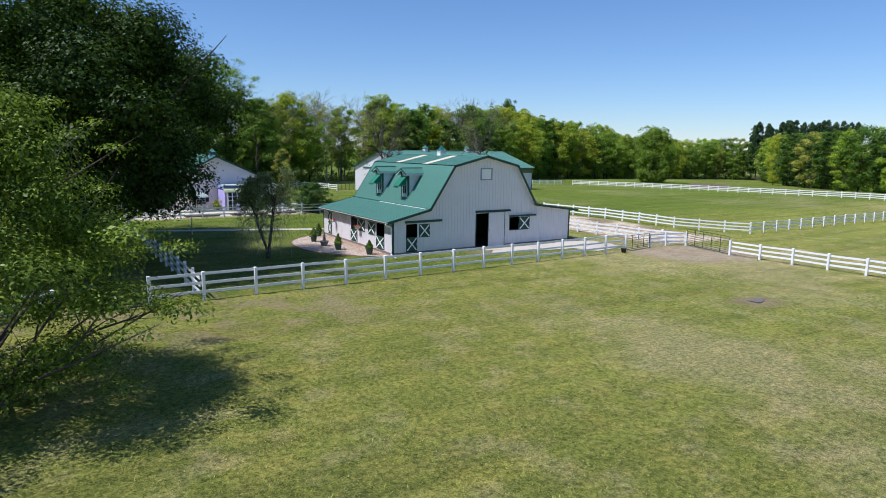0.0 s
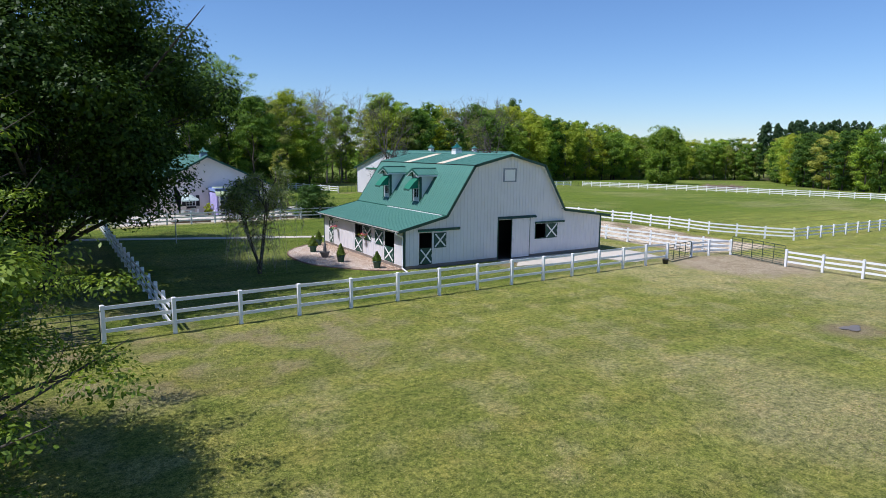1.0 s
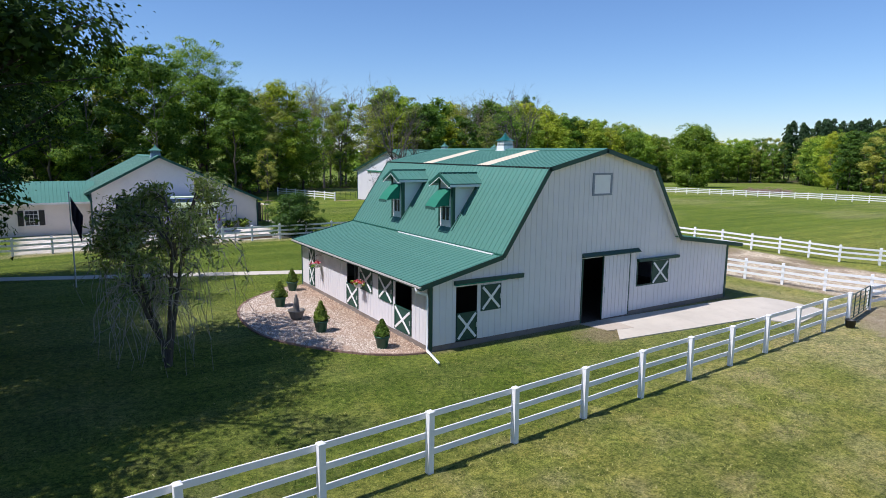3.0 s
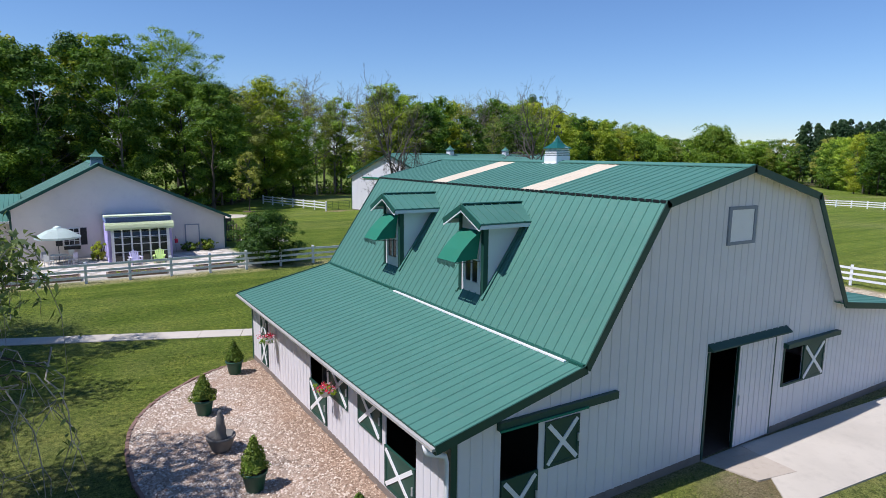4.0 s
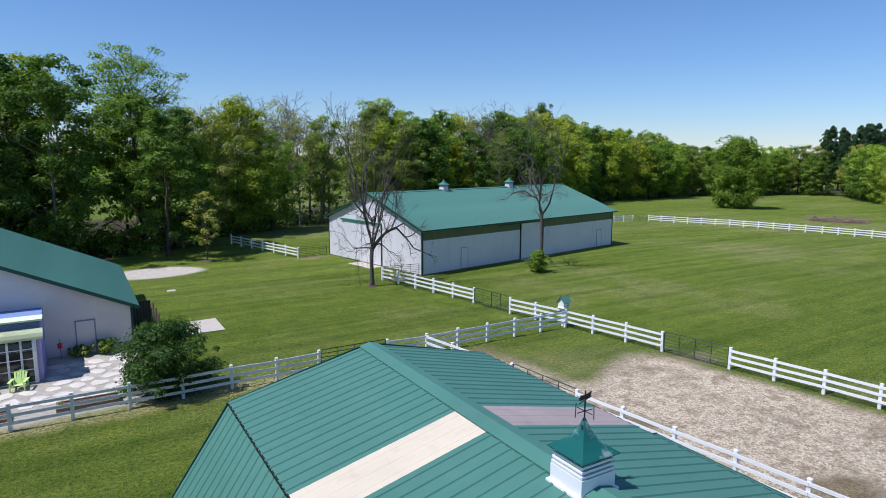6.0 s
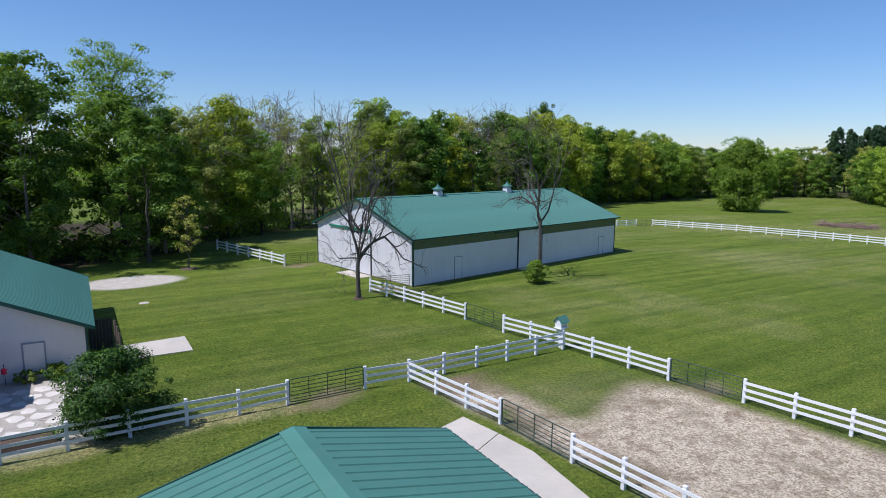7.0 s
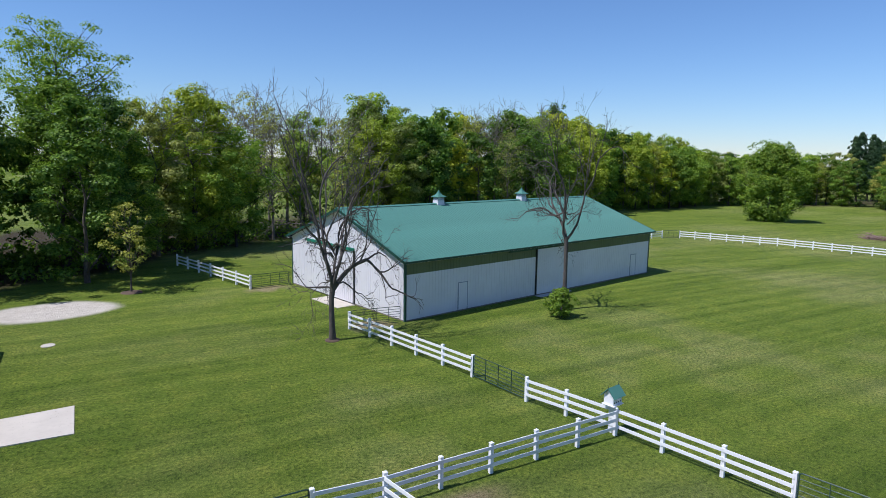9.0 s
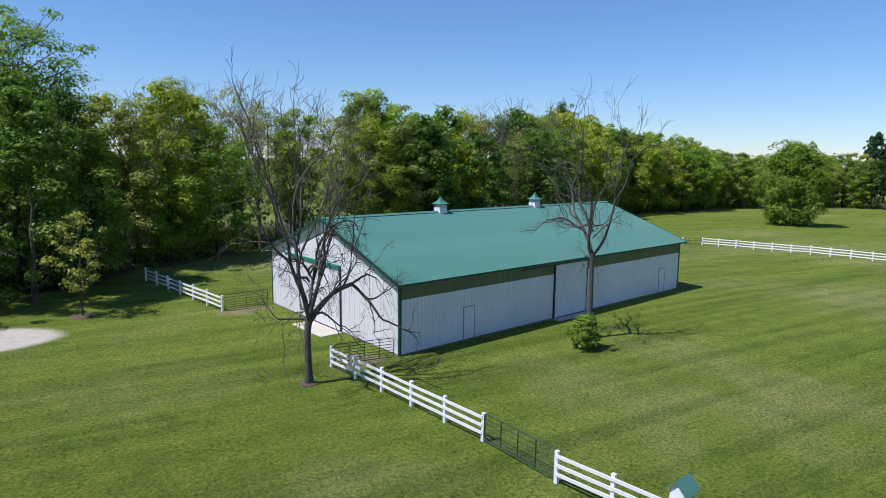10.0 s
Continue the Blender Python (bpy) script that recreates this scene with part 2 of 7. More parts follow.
def fbm(x, y, seed=0, octaves=4):
    return sum(vnoise(x * 2 ** k, y * 2 ** k, seed + k) / 2 ** (k + 1) for k in range(octaves)) / (1 - 0.5 ** octaves)


def gz(x, y):
    """Height of the ground: level at the barn, sinking gently to the east and far behind."""
    x, y = np.asarray(x, float), np.asarray(y, float)
    front = 1 - ss(-4.0, 14.0, y)
    m = np.maximum(1 - ss(-4.5, -1.0, y), front * ss(19.5, 26, x))
    m = np.maximum(m, (1 - ss(-5, 10, y)) * (1 - ss(-14, -4, x)))
    z = -0.018 * np.clip(x, -25, 45) * m
    d = 0.8 * x + 0.6 * y
    return z - 0.024 * np.clip(d - 95, 0, 220)


def gh(x, y):
    return float(gz(x, y))


def near_line(x, y, a, b):
    """Distance from the stretch a-b."""
    ax, ay, bx, by = *a, *b
    t = np.clip(((x - ax) * (bx - ax) + (y - ay) * (by - ay)) / ((bx - ax) ** 2 + (by - ay) ** 2), 0, 1)
    return np.hypot(x - ax - t * (bx - ax), y - ay - t * (by - ay))


# edge of the woods, from the west behind the house round to the far east side
EDGE = [(-75, 74), (-30, 80), (0, 84), (10, 87), (19, 97), (32, 104), (55, 112), (85, 122), (115, 134), (150, 152), (176, 158), (225, 172), (280, 165), (300, 148)]
EAST = [(305, 146), (262, 118), (215, 84), (186, 62), (168, 40), (163, 16), (166, -20), (178, -70), (190, -120)]


def ground_masks(x, y):
    n1, n2, n3 = fbm(x * 0.25, y * 0.25, 3), fbm(x * 0.9, y * 0.9, 11), fbm(x * 0.06, y * 0.06, 21)
    xl, xr = 21.4 + (34.3 - y) * 0.15, 34.0 + (35.0 - y) * 0.17
    pad = ss(xl + 0.2, xl + 1.2, x) * (1 - ss(xr - 1.6, xr - 0.2, x)) * ss(-5, -3, y) * (1 - ss(33.2, 34.0, y))
    green = ss(24.5, 27.5, x + 2 * (n1 - 0.5)) * ss(24.8, 27.4, y + 4 * (n1 - 0.5) - 0.25 * (x - 30))
    dirt = pad * (1 - 0.95 * green) * ss(0.18, 0.42, n1 + 0.25 * n2)
    gravel = dirt * (1 - ss(29.0, 31.5, y + 3 * (n2 - 0.5))) * ss(0.30, 0.50, n1 + 0.12 * n2)
    gate = 1 - ss(3.2, 6.2, np.hypot((x - 26.0) * 0.8, y + 8.8) + 3 * (n2 - 0.5))
    dirt = np.maximum(dirt, 0.9 * gate)
    gravel = np.maximum(gravel, 0.35 * gate)
    corner = (1 - ss(1.0, 8.5, near_line(x, y, (-28, -11.5), (-12, -12.0)) + 3.5 * (n1 - 0.5))) * ss(0.38, 0.70, n2)
    dirt = np.maximum(dirt, 0.55 * corner)
    pud = 1 - ss(0.8, 2.0, np.hypot((x - 12.6) * 0.8, (y + 23.1) * 1.2) + 2 * (n2 - 0.5))
    dirt = np.maximum(dirt, 0.85 * pud)
    for gx, gy in ((17.0, 34.2), (36.0, 24.8), (8.5, -1.6), (10.8, -1.0), (31.5, 57.5), (28.0, 73.8)):
        dirt = np.maximum(dirt, 0.75 * (1 - ss(0.4, 1.8, np.hypot((x - gx) * 0.7, y - gy) + 2.0 * (n2 - 0.5))))
    foot = (1 - ss(0.1, 0.55, np.maximum(np.maximum(-x, x - 19.3), np.maximum(-y, y - 14.7)) + 0.4 * (n2 - 0.5)))
    dirt = np.maximum(dirt, 0.7 * foot)
    patio = (1 - ss(-0.6, 0.4, np.maximum(np.maximum(-15 - x, x - 6.2), np.maximum(34.8 - y, y - 46)) + 1.2 * (n1 - 0.5)))
    spot = 1 - ss(2.6, 3.5, np.hypot((x - 10.0) * 0.62, y - 72.6) + 1.0 * (n1 - 0.5))
    drive = (1 - ss(2.2, 3.4, np.abs(y - 58.0) + 1.5 * (n1 - 0.5))) * (1 - ss(-12, -9, x)) * ss(-60, -50, x)
    pale = np.maximum(np.maximum(patio, spot), drive)
    yard = ss(0.0, 1.2, y + 9.28 - 0.096 * (x + 16.34)) * (1 - ss(20, 24, x)) * ss(-17.5, -16.5, x)
    dry = np.clip(ss(0.47, 0.72, 0.7 * n3 + 0.3 * n1) * (1 - 0.6 * ss(0, 30, y)) + 0.55 * ss(0.52, 0.7, n2) * (1 - ss(-8, 4, y)), 0, 1) * (1 - 0.6 * yard)
    dry = np.maximum(dry, (1 - ss(0.3, 1.3, near_line(x, y, (-40.0, 34.0), (14.75, 34.4)) + 1.0 * (n2 - 0.5))))
    lush = np.maximum(ss(0, 20, y), yard * (0.80 + 0.15 * ss(0.4, 0.6, n1)))
    lush = np.maximum(lush, 0.8 * (1 - ss(-18, -15, x)) * ss(-9.4, -7.8, y))
    # woodland floor: leaf litter plus the shade under the trees, painted as one mask
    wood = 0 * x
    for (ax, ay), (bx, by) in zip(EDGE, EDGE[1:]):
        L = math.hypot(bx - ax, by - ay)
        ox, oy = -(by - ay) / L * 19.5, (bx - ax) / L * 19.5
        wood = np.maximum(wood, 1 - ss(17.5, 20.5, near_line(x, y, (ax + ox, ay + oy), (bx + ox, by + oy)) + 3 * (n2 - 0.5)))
    return dirt, gravel, pale, dry, lush, wood


def ground_mat():
    m, nt, b = material("grass_ground", 0.95, 0.0, 0.15)
    v = coords(nt)

    def attr(n):
        a = nt.nodes.new("ShaderNodeAttribute")
        a.attribute_name = n
        return a.outputs["Fac"]
    fine, mid, big = noise_tex(nt, v, 19.0, 8, 0.80), noise_tex(nt, v, 1.3, 6, 0.7), noise_tex(nt, v, 0.11, 4, 0.6)
    col = ramp(nt, fine, [(0.39, (0.088, 0.100, 0.016)), (0.5, (0.305, 0.312, 0.056)), (0.61, (0.62, 0.56, 0.165))])
    col = mix(nt, ramp(nt, mid, [(0.42, (0, 0, 0)), (0.66, (0.42, 0.42, 0.42))]), col, (0.46, 0.38, 0.130))
    lush = ramp(nt, fine, [(0.39, (0.029, 0.056, 0.005)), (0.5, (0.118, 0.174, 0.014)), (0.61, (0.275, 0.310, 0.042))])
    lush = mix(nt, ramp(nt, mid, [(0.44, (0, 0, 0)), (0.66, (0.35, 0.35, 0.35))]), lush, (0.175, 0.190, 0.036))
    col = mix(nt, attr("lush"), col, lush)
    col = mix(nt, ramp(nt, big, [(0.35, (0, 0, 0)), (0.7, (0.22, 0.22, 0.22))]), col, (0.065, 0.110, 0.014))
    for ang, seed_s in ((38, 0.0), (-24, 7.0)):
        mp = nt.nodes.new("ShaderNodeMapping")
        mp.inputs["Rotation"].default_value = (0, 0, radians(ang))
        mp.inputs["Scale"].default_value = (0.035, 0.75, 1)
        mp.inputs["Location"].default_value = (seed_s, seed_s, 0)
        nt.links.new(v, mp.inputs[0])
        st = noise_tex(nt, mp.outputs[0], 1.0, 2, 0.5)
        col = mix(nt, ramp(nt, st, [(0.42, (0, 0, 0)), (0.62, (0.32, 0.32, 0.32))]), col, (0.155, 0.205, 0.030))
        col = mix(nt, ramp(nt, st, [(0.38, (0.30, 0.30, 0.30)), (0.55, (0, 0, 0))]), col, (0.045, 0.085, 0.008))
    straw = ramp(nt, fine, [(0.39, (0.190, 0.155, 0.070)), (0.5, (0.43, 0.36, 0.19)), (0.61, (0.68, 0.58, 0.36))])
    dry_f = nt.nodes.new("ShaderNodeMath")
    dry_f.operation = "MULTIPLY"
    nt.links.new(attr("dry"), dry_f.inputs[0])
    dry_f.inputs[1].default_value = 0.55
    col = mix(nt, dry_f.outputs[0], col, straw)
    tuft = noise_tex(nt, v, 5.2, 6, 0.78)
    col = mix(nt, 1.0, col, ramp(nt, tuft, [(0.38, (0.50, 0.54, 0.50)), (0.5, (1.02, 1.02, 1.02)), (0.61, (1.50, 1.42, 1.38))]), "MULTIPLY")
    blotch = noise_tex(nt, v, 0.62, 5, 0.62)
    col = mix(nt, 1.0, col, ramp(nt, blotch, [(0.34, (0.80, 0.86, 0.78)), (0.5, (1.0, 1.0, 1.0)), (0.66, (1.20, 1.10, 1.12))]), "MULTIPLY")
    soil = ramp(nt, fine, [(0.38, (0.130, 0.088, 0.052)), (0.5, (0.330, 0.245, 0.155)), (0.62, (0.54, 0.44, 0.30))])
    tufts = nt.nodes.new("ShaderNodeMath")
    tufts.operation = "MULTIPLY"
    nt.links.new(attr("dirt"), tufts.inputs[0])
    nt.links.new(ramp(nt, tuft, [(0.34, (0.35, 0.35, 0.35)), (0.50, (1, 1, 1))]), tufts.inputs[1])
    soil = mix(nt, ramp(nt, blotch, [(0.42, (0, 0, 0)), (0.60, (0.55, 0.55, 0.55))]), soil, (0.165, 0.112, 0.072))
    col = mix(nt, tufts.outputs[0], col, soil)
    # litter brown, darkened to carry the woods' shade as well
    col = mix(nt, attr("litter_shade"), col, ramp(nt, fine, [(0.36, (0.022, 0.018, 0.010)), (0.64, (0.085, 0.066, 0.036))]))
    vo = node(nt, "ShaderNodeTexVoronoi", Scale=17.0)
    nt.links.new(v, vo.inputs["Vector"])
    stones = ramp(nt, vo.outputs["Color"], [(0.2, (0.32, 0.235, 0.145)), (0.6, (0.66, 0.54, 0.37)), (0.9, (0.90, 0.80, 0.62))])
    stones = mix(nt, ramp(nt, tuft, [(0.48, (0, 0, 0)), (0.60, (0.7, 0.7, 0.7))]), stones, (0.84, 0.74, 0.56))
    stones = mix(nt, ramp(nt, blotch, [(0.34, (0.5, 0.5, 0.5)), (0.47, (0, 0, 0))]), stones, (0.21, 0.15, 0.095))
    stones = mix(nt, ramp(nt, mid, [(0.38, (0.62, 0.62, 0.62)), (0.52, (0, 0, 0))]), stones, (0.26, 0.170, 0.105))
    col = mix(nt, attr("gravel"), col, stones)
    sand = ramp(nt, mid, [(0.3, (0.48, 0.425, 0.345)), (0.7, (0.64, 0.585, 0.50))])
    col = mix(nt, attr("pale"), col, sand)
    nt.links.new(col, b.inputs["Base Color"])
    bump(nt, b, fine, 1.0, 0.10)
    return m


GRASS = ground_mat()


def axis(lo, hi, step, far_lo, far_hi):
    a = list(np.arange(lo, hi + step / 2, step))
    s, x = step, a[-1]
    while x < far_hi:
        s *= 1.18
        x += s
        a.append(x)
    s, x, left = step, a[0], []
    while x > far_lo:
        s *= 1.18
        x -= s
        left.append(x)
    return np.array(left[::-1] + a)


def make_ground():
    xs, ys = axis(-34, 50, 0.35, -2500, 2800), axis(-50, 80, 0.35, -2500, 2800)
    gx, gy = np.meshgrid(xs, ys)
    x, y = gx.ravel(), gy.ravel()
    near = (np.abs(x) < 300) & (np.abs(y) < 300)
    z = gz(x, y) + np.where(near, 0.10 * (fbm(x * 0.12, y * 0.12, 5) - 0.5) * ss(16, 26, np.hypot(x - 9.6, y - 7)), 0)
    nx, ny = len(xs), len(ys)
    i = np.arange(nx * ny).reshape(ny, nx)
    f = np.stack([i[:-1, :-1], i[:-1, 1:], i[1:, 1:], i[1:, :-1]], -1).reshape(-1, 4)
    ob = raw_mesh("ground", np.stack([x, y, z], 1), f, GRASS, smooth=True)
    for name, val in zip(("dirt", "gravel", "pale", "dry", "lush", "litter_shade"), ground_masks(x, y)):
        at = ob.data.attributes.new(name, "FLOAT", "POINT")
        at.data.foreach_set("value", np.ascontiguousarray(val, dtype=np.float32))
    tagged(ob, "mown green pasture grass with dry patches and bare earth", "ground", kind="structure")


make_ground()


# ---- buildings: ribbed panels ----
PW = 0.915      # one metal panel covers 0.915 m and has three ribs


def roof_panel_mesh(name, length, mat, rib=0.022, width=PW):
    """A ribbed sheet: x up the slope, y across, z out of it."""
    bm = bmesh.new()
    prof, n = [(0, 0)], 3
    for k in range(n):
        c = width * (k + 0.5) / n
        prof += [(c - 0.030, 0), (c - 0.014, rib), (c + 0.014, rib), (c + 0.030, 0)]
    prof.append((width, 0))
    a = [bm.verts.new((0, y, z)) for y, z in prof]
    b = [bm.verts.new((length, y, z)) for y, z in prof]
    c = [bm.verts.new((0, y, z - 0.03)) for y, z in (prof[0], prof[-1])]
    d = [bm.verts.new((length, y, z - 0.03)) for y, z in (prof[0], prof[-1])]
    for i in range(len(a) - 1):
        bm.faces.new((a[i], b[i], b[i + 1], a[i + 1]))
    bm.faces.new((c[0], c[1], d[1], d[0]))
    bm.faces.new((a[0], c[0], d[0], b[0]))
    bm.faces.new((a[-1], b[-1], d[1], c[1]))
    bm.faces.new([*a, c[1], c[0]])
    bm.faces.new([*b[::-1], d[0], d[1]])
    bmesh.ops.recalc_face_normals(bm, faces=bm.faces)
    me = bpy.data.meshes.new(name)
    bm.to_mesh(me)
    bm.free()
    me.materials.append(mat)
    return me


def roof_slope(parent, low, high, y0, y1, mat, special=None, name="roof_panel", width=PW):
    """Panels side by side on a slope from low (x, z) to high (x, z); special maps y to another material."""
    lx, lz = low
    hx, hz = high
    length = math.hypot(hx - lx, hz - lz)
    n = max(1, round((y1 - y0) / width))
    w = (y1 - y0) / n
    meshes = {}
    ux = Vector((hx - lx, 0, hz - lz)).normalized()
    for k in range(n):
        ya = y0 + k * w
        sm = special(ya + w / 2) if special else None
        key = sm or mat
        if key not in meshes:
            meshes[key] = roof_panel_mesh(name, length, key, 0.009 if sm else 0.022, w)
        ob = new(name, meshes[key])
        uy = Vector((0, 1, 0))
        uz = ux.cross(uy)
        org = Vector((lx, ya, lz))
        if uz.z < 0:
            uy, uz, org = -uy, -uz, Vector((lx, ya + w, lz))
        r = Matrix((ux, uy, uz)).transposed().to_4x4()
        ob.parent = parent
        ob.matrix_local = Matrix.Translation(org) @ r


def wall_panels(parent, u0, u1, base, top, holes, m, mat, name="wall_panel", rib=0.018, thick=0.03, width=PW):
    """Ribbed siding in panels along u; top(u) gives the height, holes are (u0, u1, z0, z1). m maps (u, out, z) into place, out towards -v."""
    n = max(1, round((u1 - u0) / width))
    w = (u1 - u0) / n
    tp = top if callable(top) else (lambda u: top)
    breaks = top.breaks if callable(top) else []

    def piece(p, q, a, zb, zt):
        prof = {p: 0.0, q: 0.0}
        for c in breaks:
            if p < c < q:
                prof[c] = 0.0
        for r in range(3):
            c = a + w * (r + 0.5) / 3
            if p < c - 0.04 and c + 0.04 < q:
                for o, dd in ((-0.032, 0), (-0.018, rib), (0.018, rib), (0.032, 0)):
                    prof[c + o] = dd
        us = sorted(prof)
        bm = bmesh.new()
        zs = [max(zb + 0.01, zt(u)) for u in us]
        fb = [bm.verts.new((u, -thick - prof[u], zb)) for u in us]
        ft = [bm.verts.new((u, -thick - prof[u], z)) for u, z in zip(us, zs)]
        kb = [bm.verts.new((u, 0, zb)) for u in us]
        kt = [bm.verts.new((u, 0, z)) for u, z in zip(us, zs)]
        for i in range(len(us) - 1):
            for f in ((fb[i], fb[i + 1], ft[i + 1], ft[i]), (kb[i + 1], kb[i], kt[i], kt[i + 1]), (ft[i], ft[i + 1], kt[i + 1], kt[i]), (kb[i], kb[i + 1], fb[i + 1], fb[i])):
                bm.faces.new(f)
        bm.faces.new((fb[0], ft[0], kt[0], kb[0]))
        bm.faces.new((fb[-1], kb[-1], kt[-1], ft[-1]))
        bmesh.ops.transform(bm, matrix=m, verts=bm.verts)
        bmesh.ops.recalc_face_normals(bm, faces=bm.faces)
        part(name, bm, mat, parent)

    for k in range(n):
        a, b = u0 + k * w, u0 + (k + 1) * w
        cuts = {a, b}
        for h in holes:
            cuts.update(c for c in h[:2] if a + 0.005 < c < b - 0.005)
        cuts = sorted(cuts)
        for p, q in zip(cuts, cuts[1:]):
            mid = (p + q) / 2
            z = base
            for h in sorted((h for h in holes if h[0] < mid < h[1]), key=lambda h: h[2]):
                if h[2] > z + 0.02:
                    piece(p, q, a, z, lambda u, zz=h[2]: zz)
                z = h[3]
            if max(tp(p), tp(q)) > z + 0.02:
                piece(p, q, a, z, tp)


def profile_top(points, drop=0.06):
    def top(u):
        for (a, za), (b, zb) in zip(points, points[1:]):
            if a <= u <= b:
                return za + (zb - za) * (u - a) / (b - a) - drop
        return points[0][1] if u < points[0][0] else points[-1][1]
    top.breaks = [p[0] for p in points]
    return top


def cross_door(parent, name, u0, u1, z0, z1, m, out=0.06, label="dark green stable door leaf with white cross boards"):
    """A stable door leaf: green board, rim and a white cross, with a latch. m as in wall_panels."""
    bm = boxes((u0, u1, -out, -out + 0.04, z0, z1), m=m)
    leaf = part(name, bm, TRIM_GREEN, parent, label)
    bm = bmesh.new()
    t = 0.075
    for a, b in ((u0, u0 + t), (u1 - t, u1)):
        box(bm, a, b, -out - 0.016, -out, z0, z1, m=m)
    for a, b in ((z0, z0 + t), (z1 - t, z1)):
        box(bm, u0 + t, u1 - t, -out - 0.016, -out, a, b, m=m)
    part("rim", bm, TRIM_GREEN, leaf)
    for (a, za), (b, zb), o in (((u0 + t, z0 + t), (u1 - t, z1 - t), 0.012), ((u0 + t, z1 - t), (u1 - t, z0 + t), 0.018)):
        bm = bmesh.new()
        beam(bm, (a, -out - o, za), (b, -out - o, zb), 0.020, 0.105, up=(0, 0, 1))
        bmesh.ops.transform(bm, matrix=m, verts=bm.verts)
        part("cross_board", bm, WHITE, leaf, "white painted board")
    bm = boxes((u1 - 0.07, u1 - 0.03, -out - 0.05, -out - 0.016, (z0 + z1) / 2 - 0.10, (z0 + z1) / 2 + 0.10), m=m)
    part("latch", bm, GALV, leaf, "grey metal latch")
    return leaf


def edge_trim(parent, pts, y, w=0.035, h=0.20, mat=None, name="fascia"):
    for a, b in zip(pts, pts[1:]):
        bm = bmesh.new()
        a3, b3 = Vector((a[0], y, a[1])), Vector((b[0], y, b[1]))
        d = (b3 - a3).normalized()
        n = Vector((-d.z, 0, d.x)) * (1 if d.x > 0 else -1)
        off = -n * (h / 2 - 0.04)
        beam(bm, a3 + off - d * 0.03, b3 + off + d * 0.03, w, h, up=n)
        part(name, bm, mat or TRIM_GREEN, parent, "dark green metal edge trim")


# ---- the barn ----
BARN = [(-0.56, 2.78), (3.30, 3.66), (5.70, 7.24), (9.10, 8.06), (12.50, 7.24), (14.75, 3.72), (20.06, 3.02)]


def make_barn():
    barn = tagged(empty("barn"), "white metal gambrel barn with green ribbed roof and lean-tos", "barn")
    W, D = 19.2, 14.65
    front = Matrix.Identity(4)
    back = pose(W, D, 0, 0, 0, 180)
    west = pose(0, D, 0, 0, 0, -90)
    east = pose(W, 0, 0, 0, 0, 90)
    top = profile_top(BARN, 0.07)
    holes = [(1.22, 2.27, 0.22, 2.50), (8.20, 9.50, 0.06, 3.08), (11.92, 12.98, 1.46, 2.60), (8.63, 9.72, 6.03, 6.94)]
    wall = part("front_wall_sill", boxes((0, 8.15, -0.045, 0.0, -0.35, 0.215), (9.55, W, -0.045, 0.0, -0.45, 0.215)), FOUND, barn, "dark weathered base board")
    wall_panels(barn, 0, W, 0.22, top, holes, front, SIDING)
    btop = profile_top([(W - x, z) for x, z in BARN[::-1]], 0.07)
    wall_panels(barn, 0, W, 0.22, btop, [], back, SIDING)
    part("base_board", boxes((0, W, D, D + 0.045, -0.4, 0.215)), FOUND, barn)
    doors = ((12.55, 13.40), (6.66, 8.05), (1.38, 2.87))
    wall_panels(barn, 0, D, 0.22, 2.74, [(D - b, D - a, 0.26, 2.42) for a, b in doors], west, SIDING)
    part("base_board", boxes((-0.045, 0.0, 0, D, -0.3, 0.215)), FOUND, barn)
    wall_panels(barn, 0, D, 0.22, 3.02, [], east, SIDING)
    part("base_board", boxes((W, W + 0.045, 0, D, -0.6, 0.215)), FOUND, barn)
    # corner posts
    for x in (-0.05, W - 0.10):
        for y in (-0.06, D - 0.09):
            part("corner_trim", boxes((x, x + 0.15, y, y + 0.15, 0.05, 2.70 if x < 1 else 3.0)), TRIM_GREEN, barn, "dark green corner trim")
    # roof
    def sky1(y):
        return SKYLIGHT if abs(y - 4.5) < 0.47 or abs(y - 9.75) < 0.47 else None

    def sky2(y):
        return SKYLIGHT_EAST if abs(y - 4.5) < 0.47 or abs(y - 9.75) < 0.47 else None
    y0, y1 = -0.32, D + 0.03
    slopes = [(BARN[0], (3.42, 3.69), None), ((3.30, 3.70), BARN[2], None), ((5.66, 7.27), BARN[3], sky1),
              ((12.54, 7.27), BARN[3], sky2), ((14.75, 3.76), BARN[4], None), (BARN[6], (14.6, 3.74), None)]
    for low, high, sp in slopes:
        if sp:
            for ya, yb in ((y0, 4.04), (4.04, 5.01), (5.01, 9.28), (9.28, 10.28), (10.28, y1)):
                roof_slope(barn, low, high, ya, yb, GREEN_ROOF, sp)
        else:
            roof_slope(barn, low, high, y0, y1, GREEN_ROOF, None)
    for y in (y0 - 0.02, y1 + 0.02):
        edge_trim(barn, BARN[:2], y)
        edge_trim(barn, BARN[1:6], y)
        edge_trim(barn, BARN[5:], y)
        # soffit strip behind the edge
    for y in (y0 + 0.17,):
        for a, b in zip(BARN, BARN[1:]):
            bm = bmesh.new()
            d = Vector((b[0] - a[0], 0, b[1] - a[1])).normalized()
            n = Vector((-d.z, 0, d.x))
            beam(bm, Vector((a[0], y, a[1])) - n * 0.055, Vector((b[0], y, b[1])) - n * 0.055, 0.30, 0.02, up=n)
            part("soffit", bm, WHITE, barn, "white soffit board")
    for x, z in (BARN[2], BARN[4]):
        n = 70
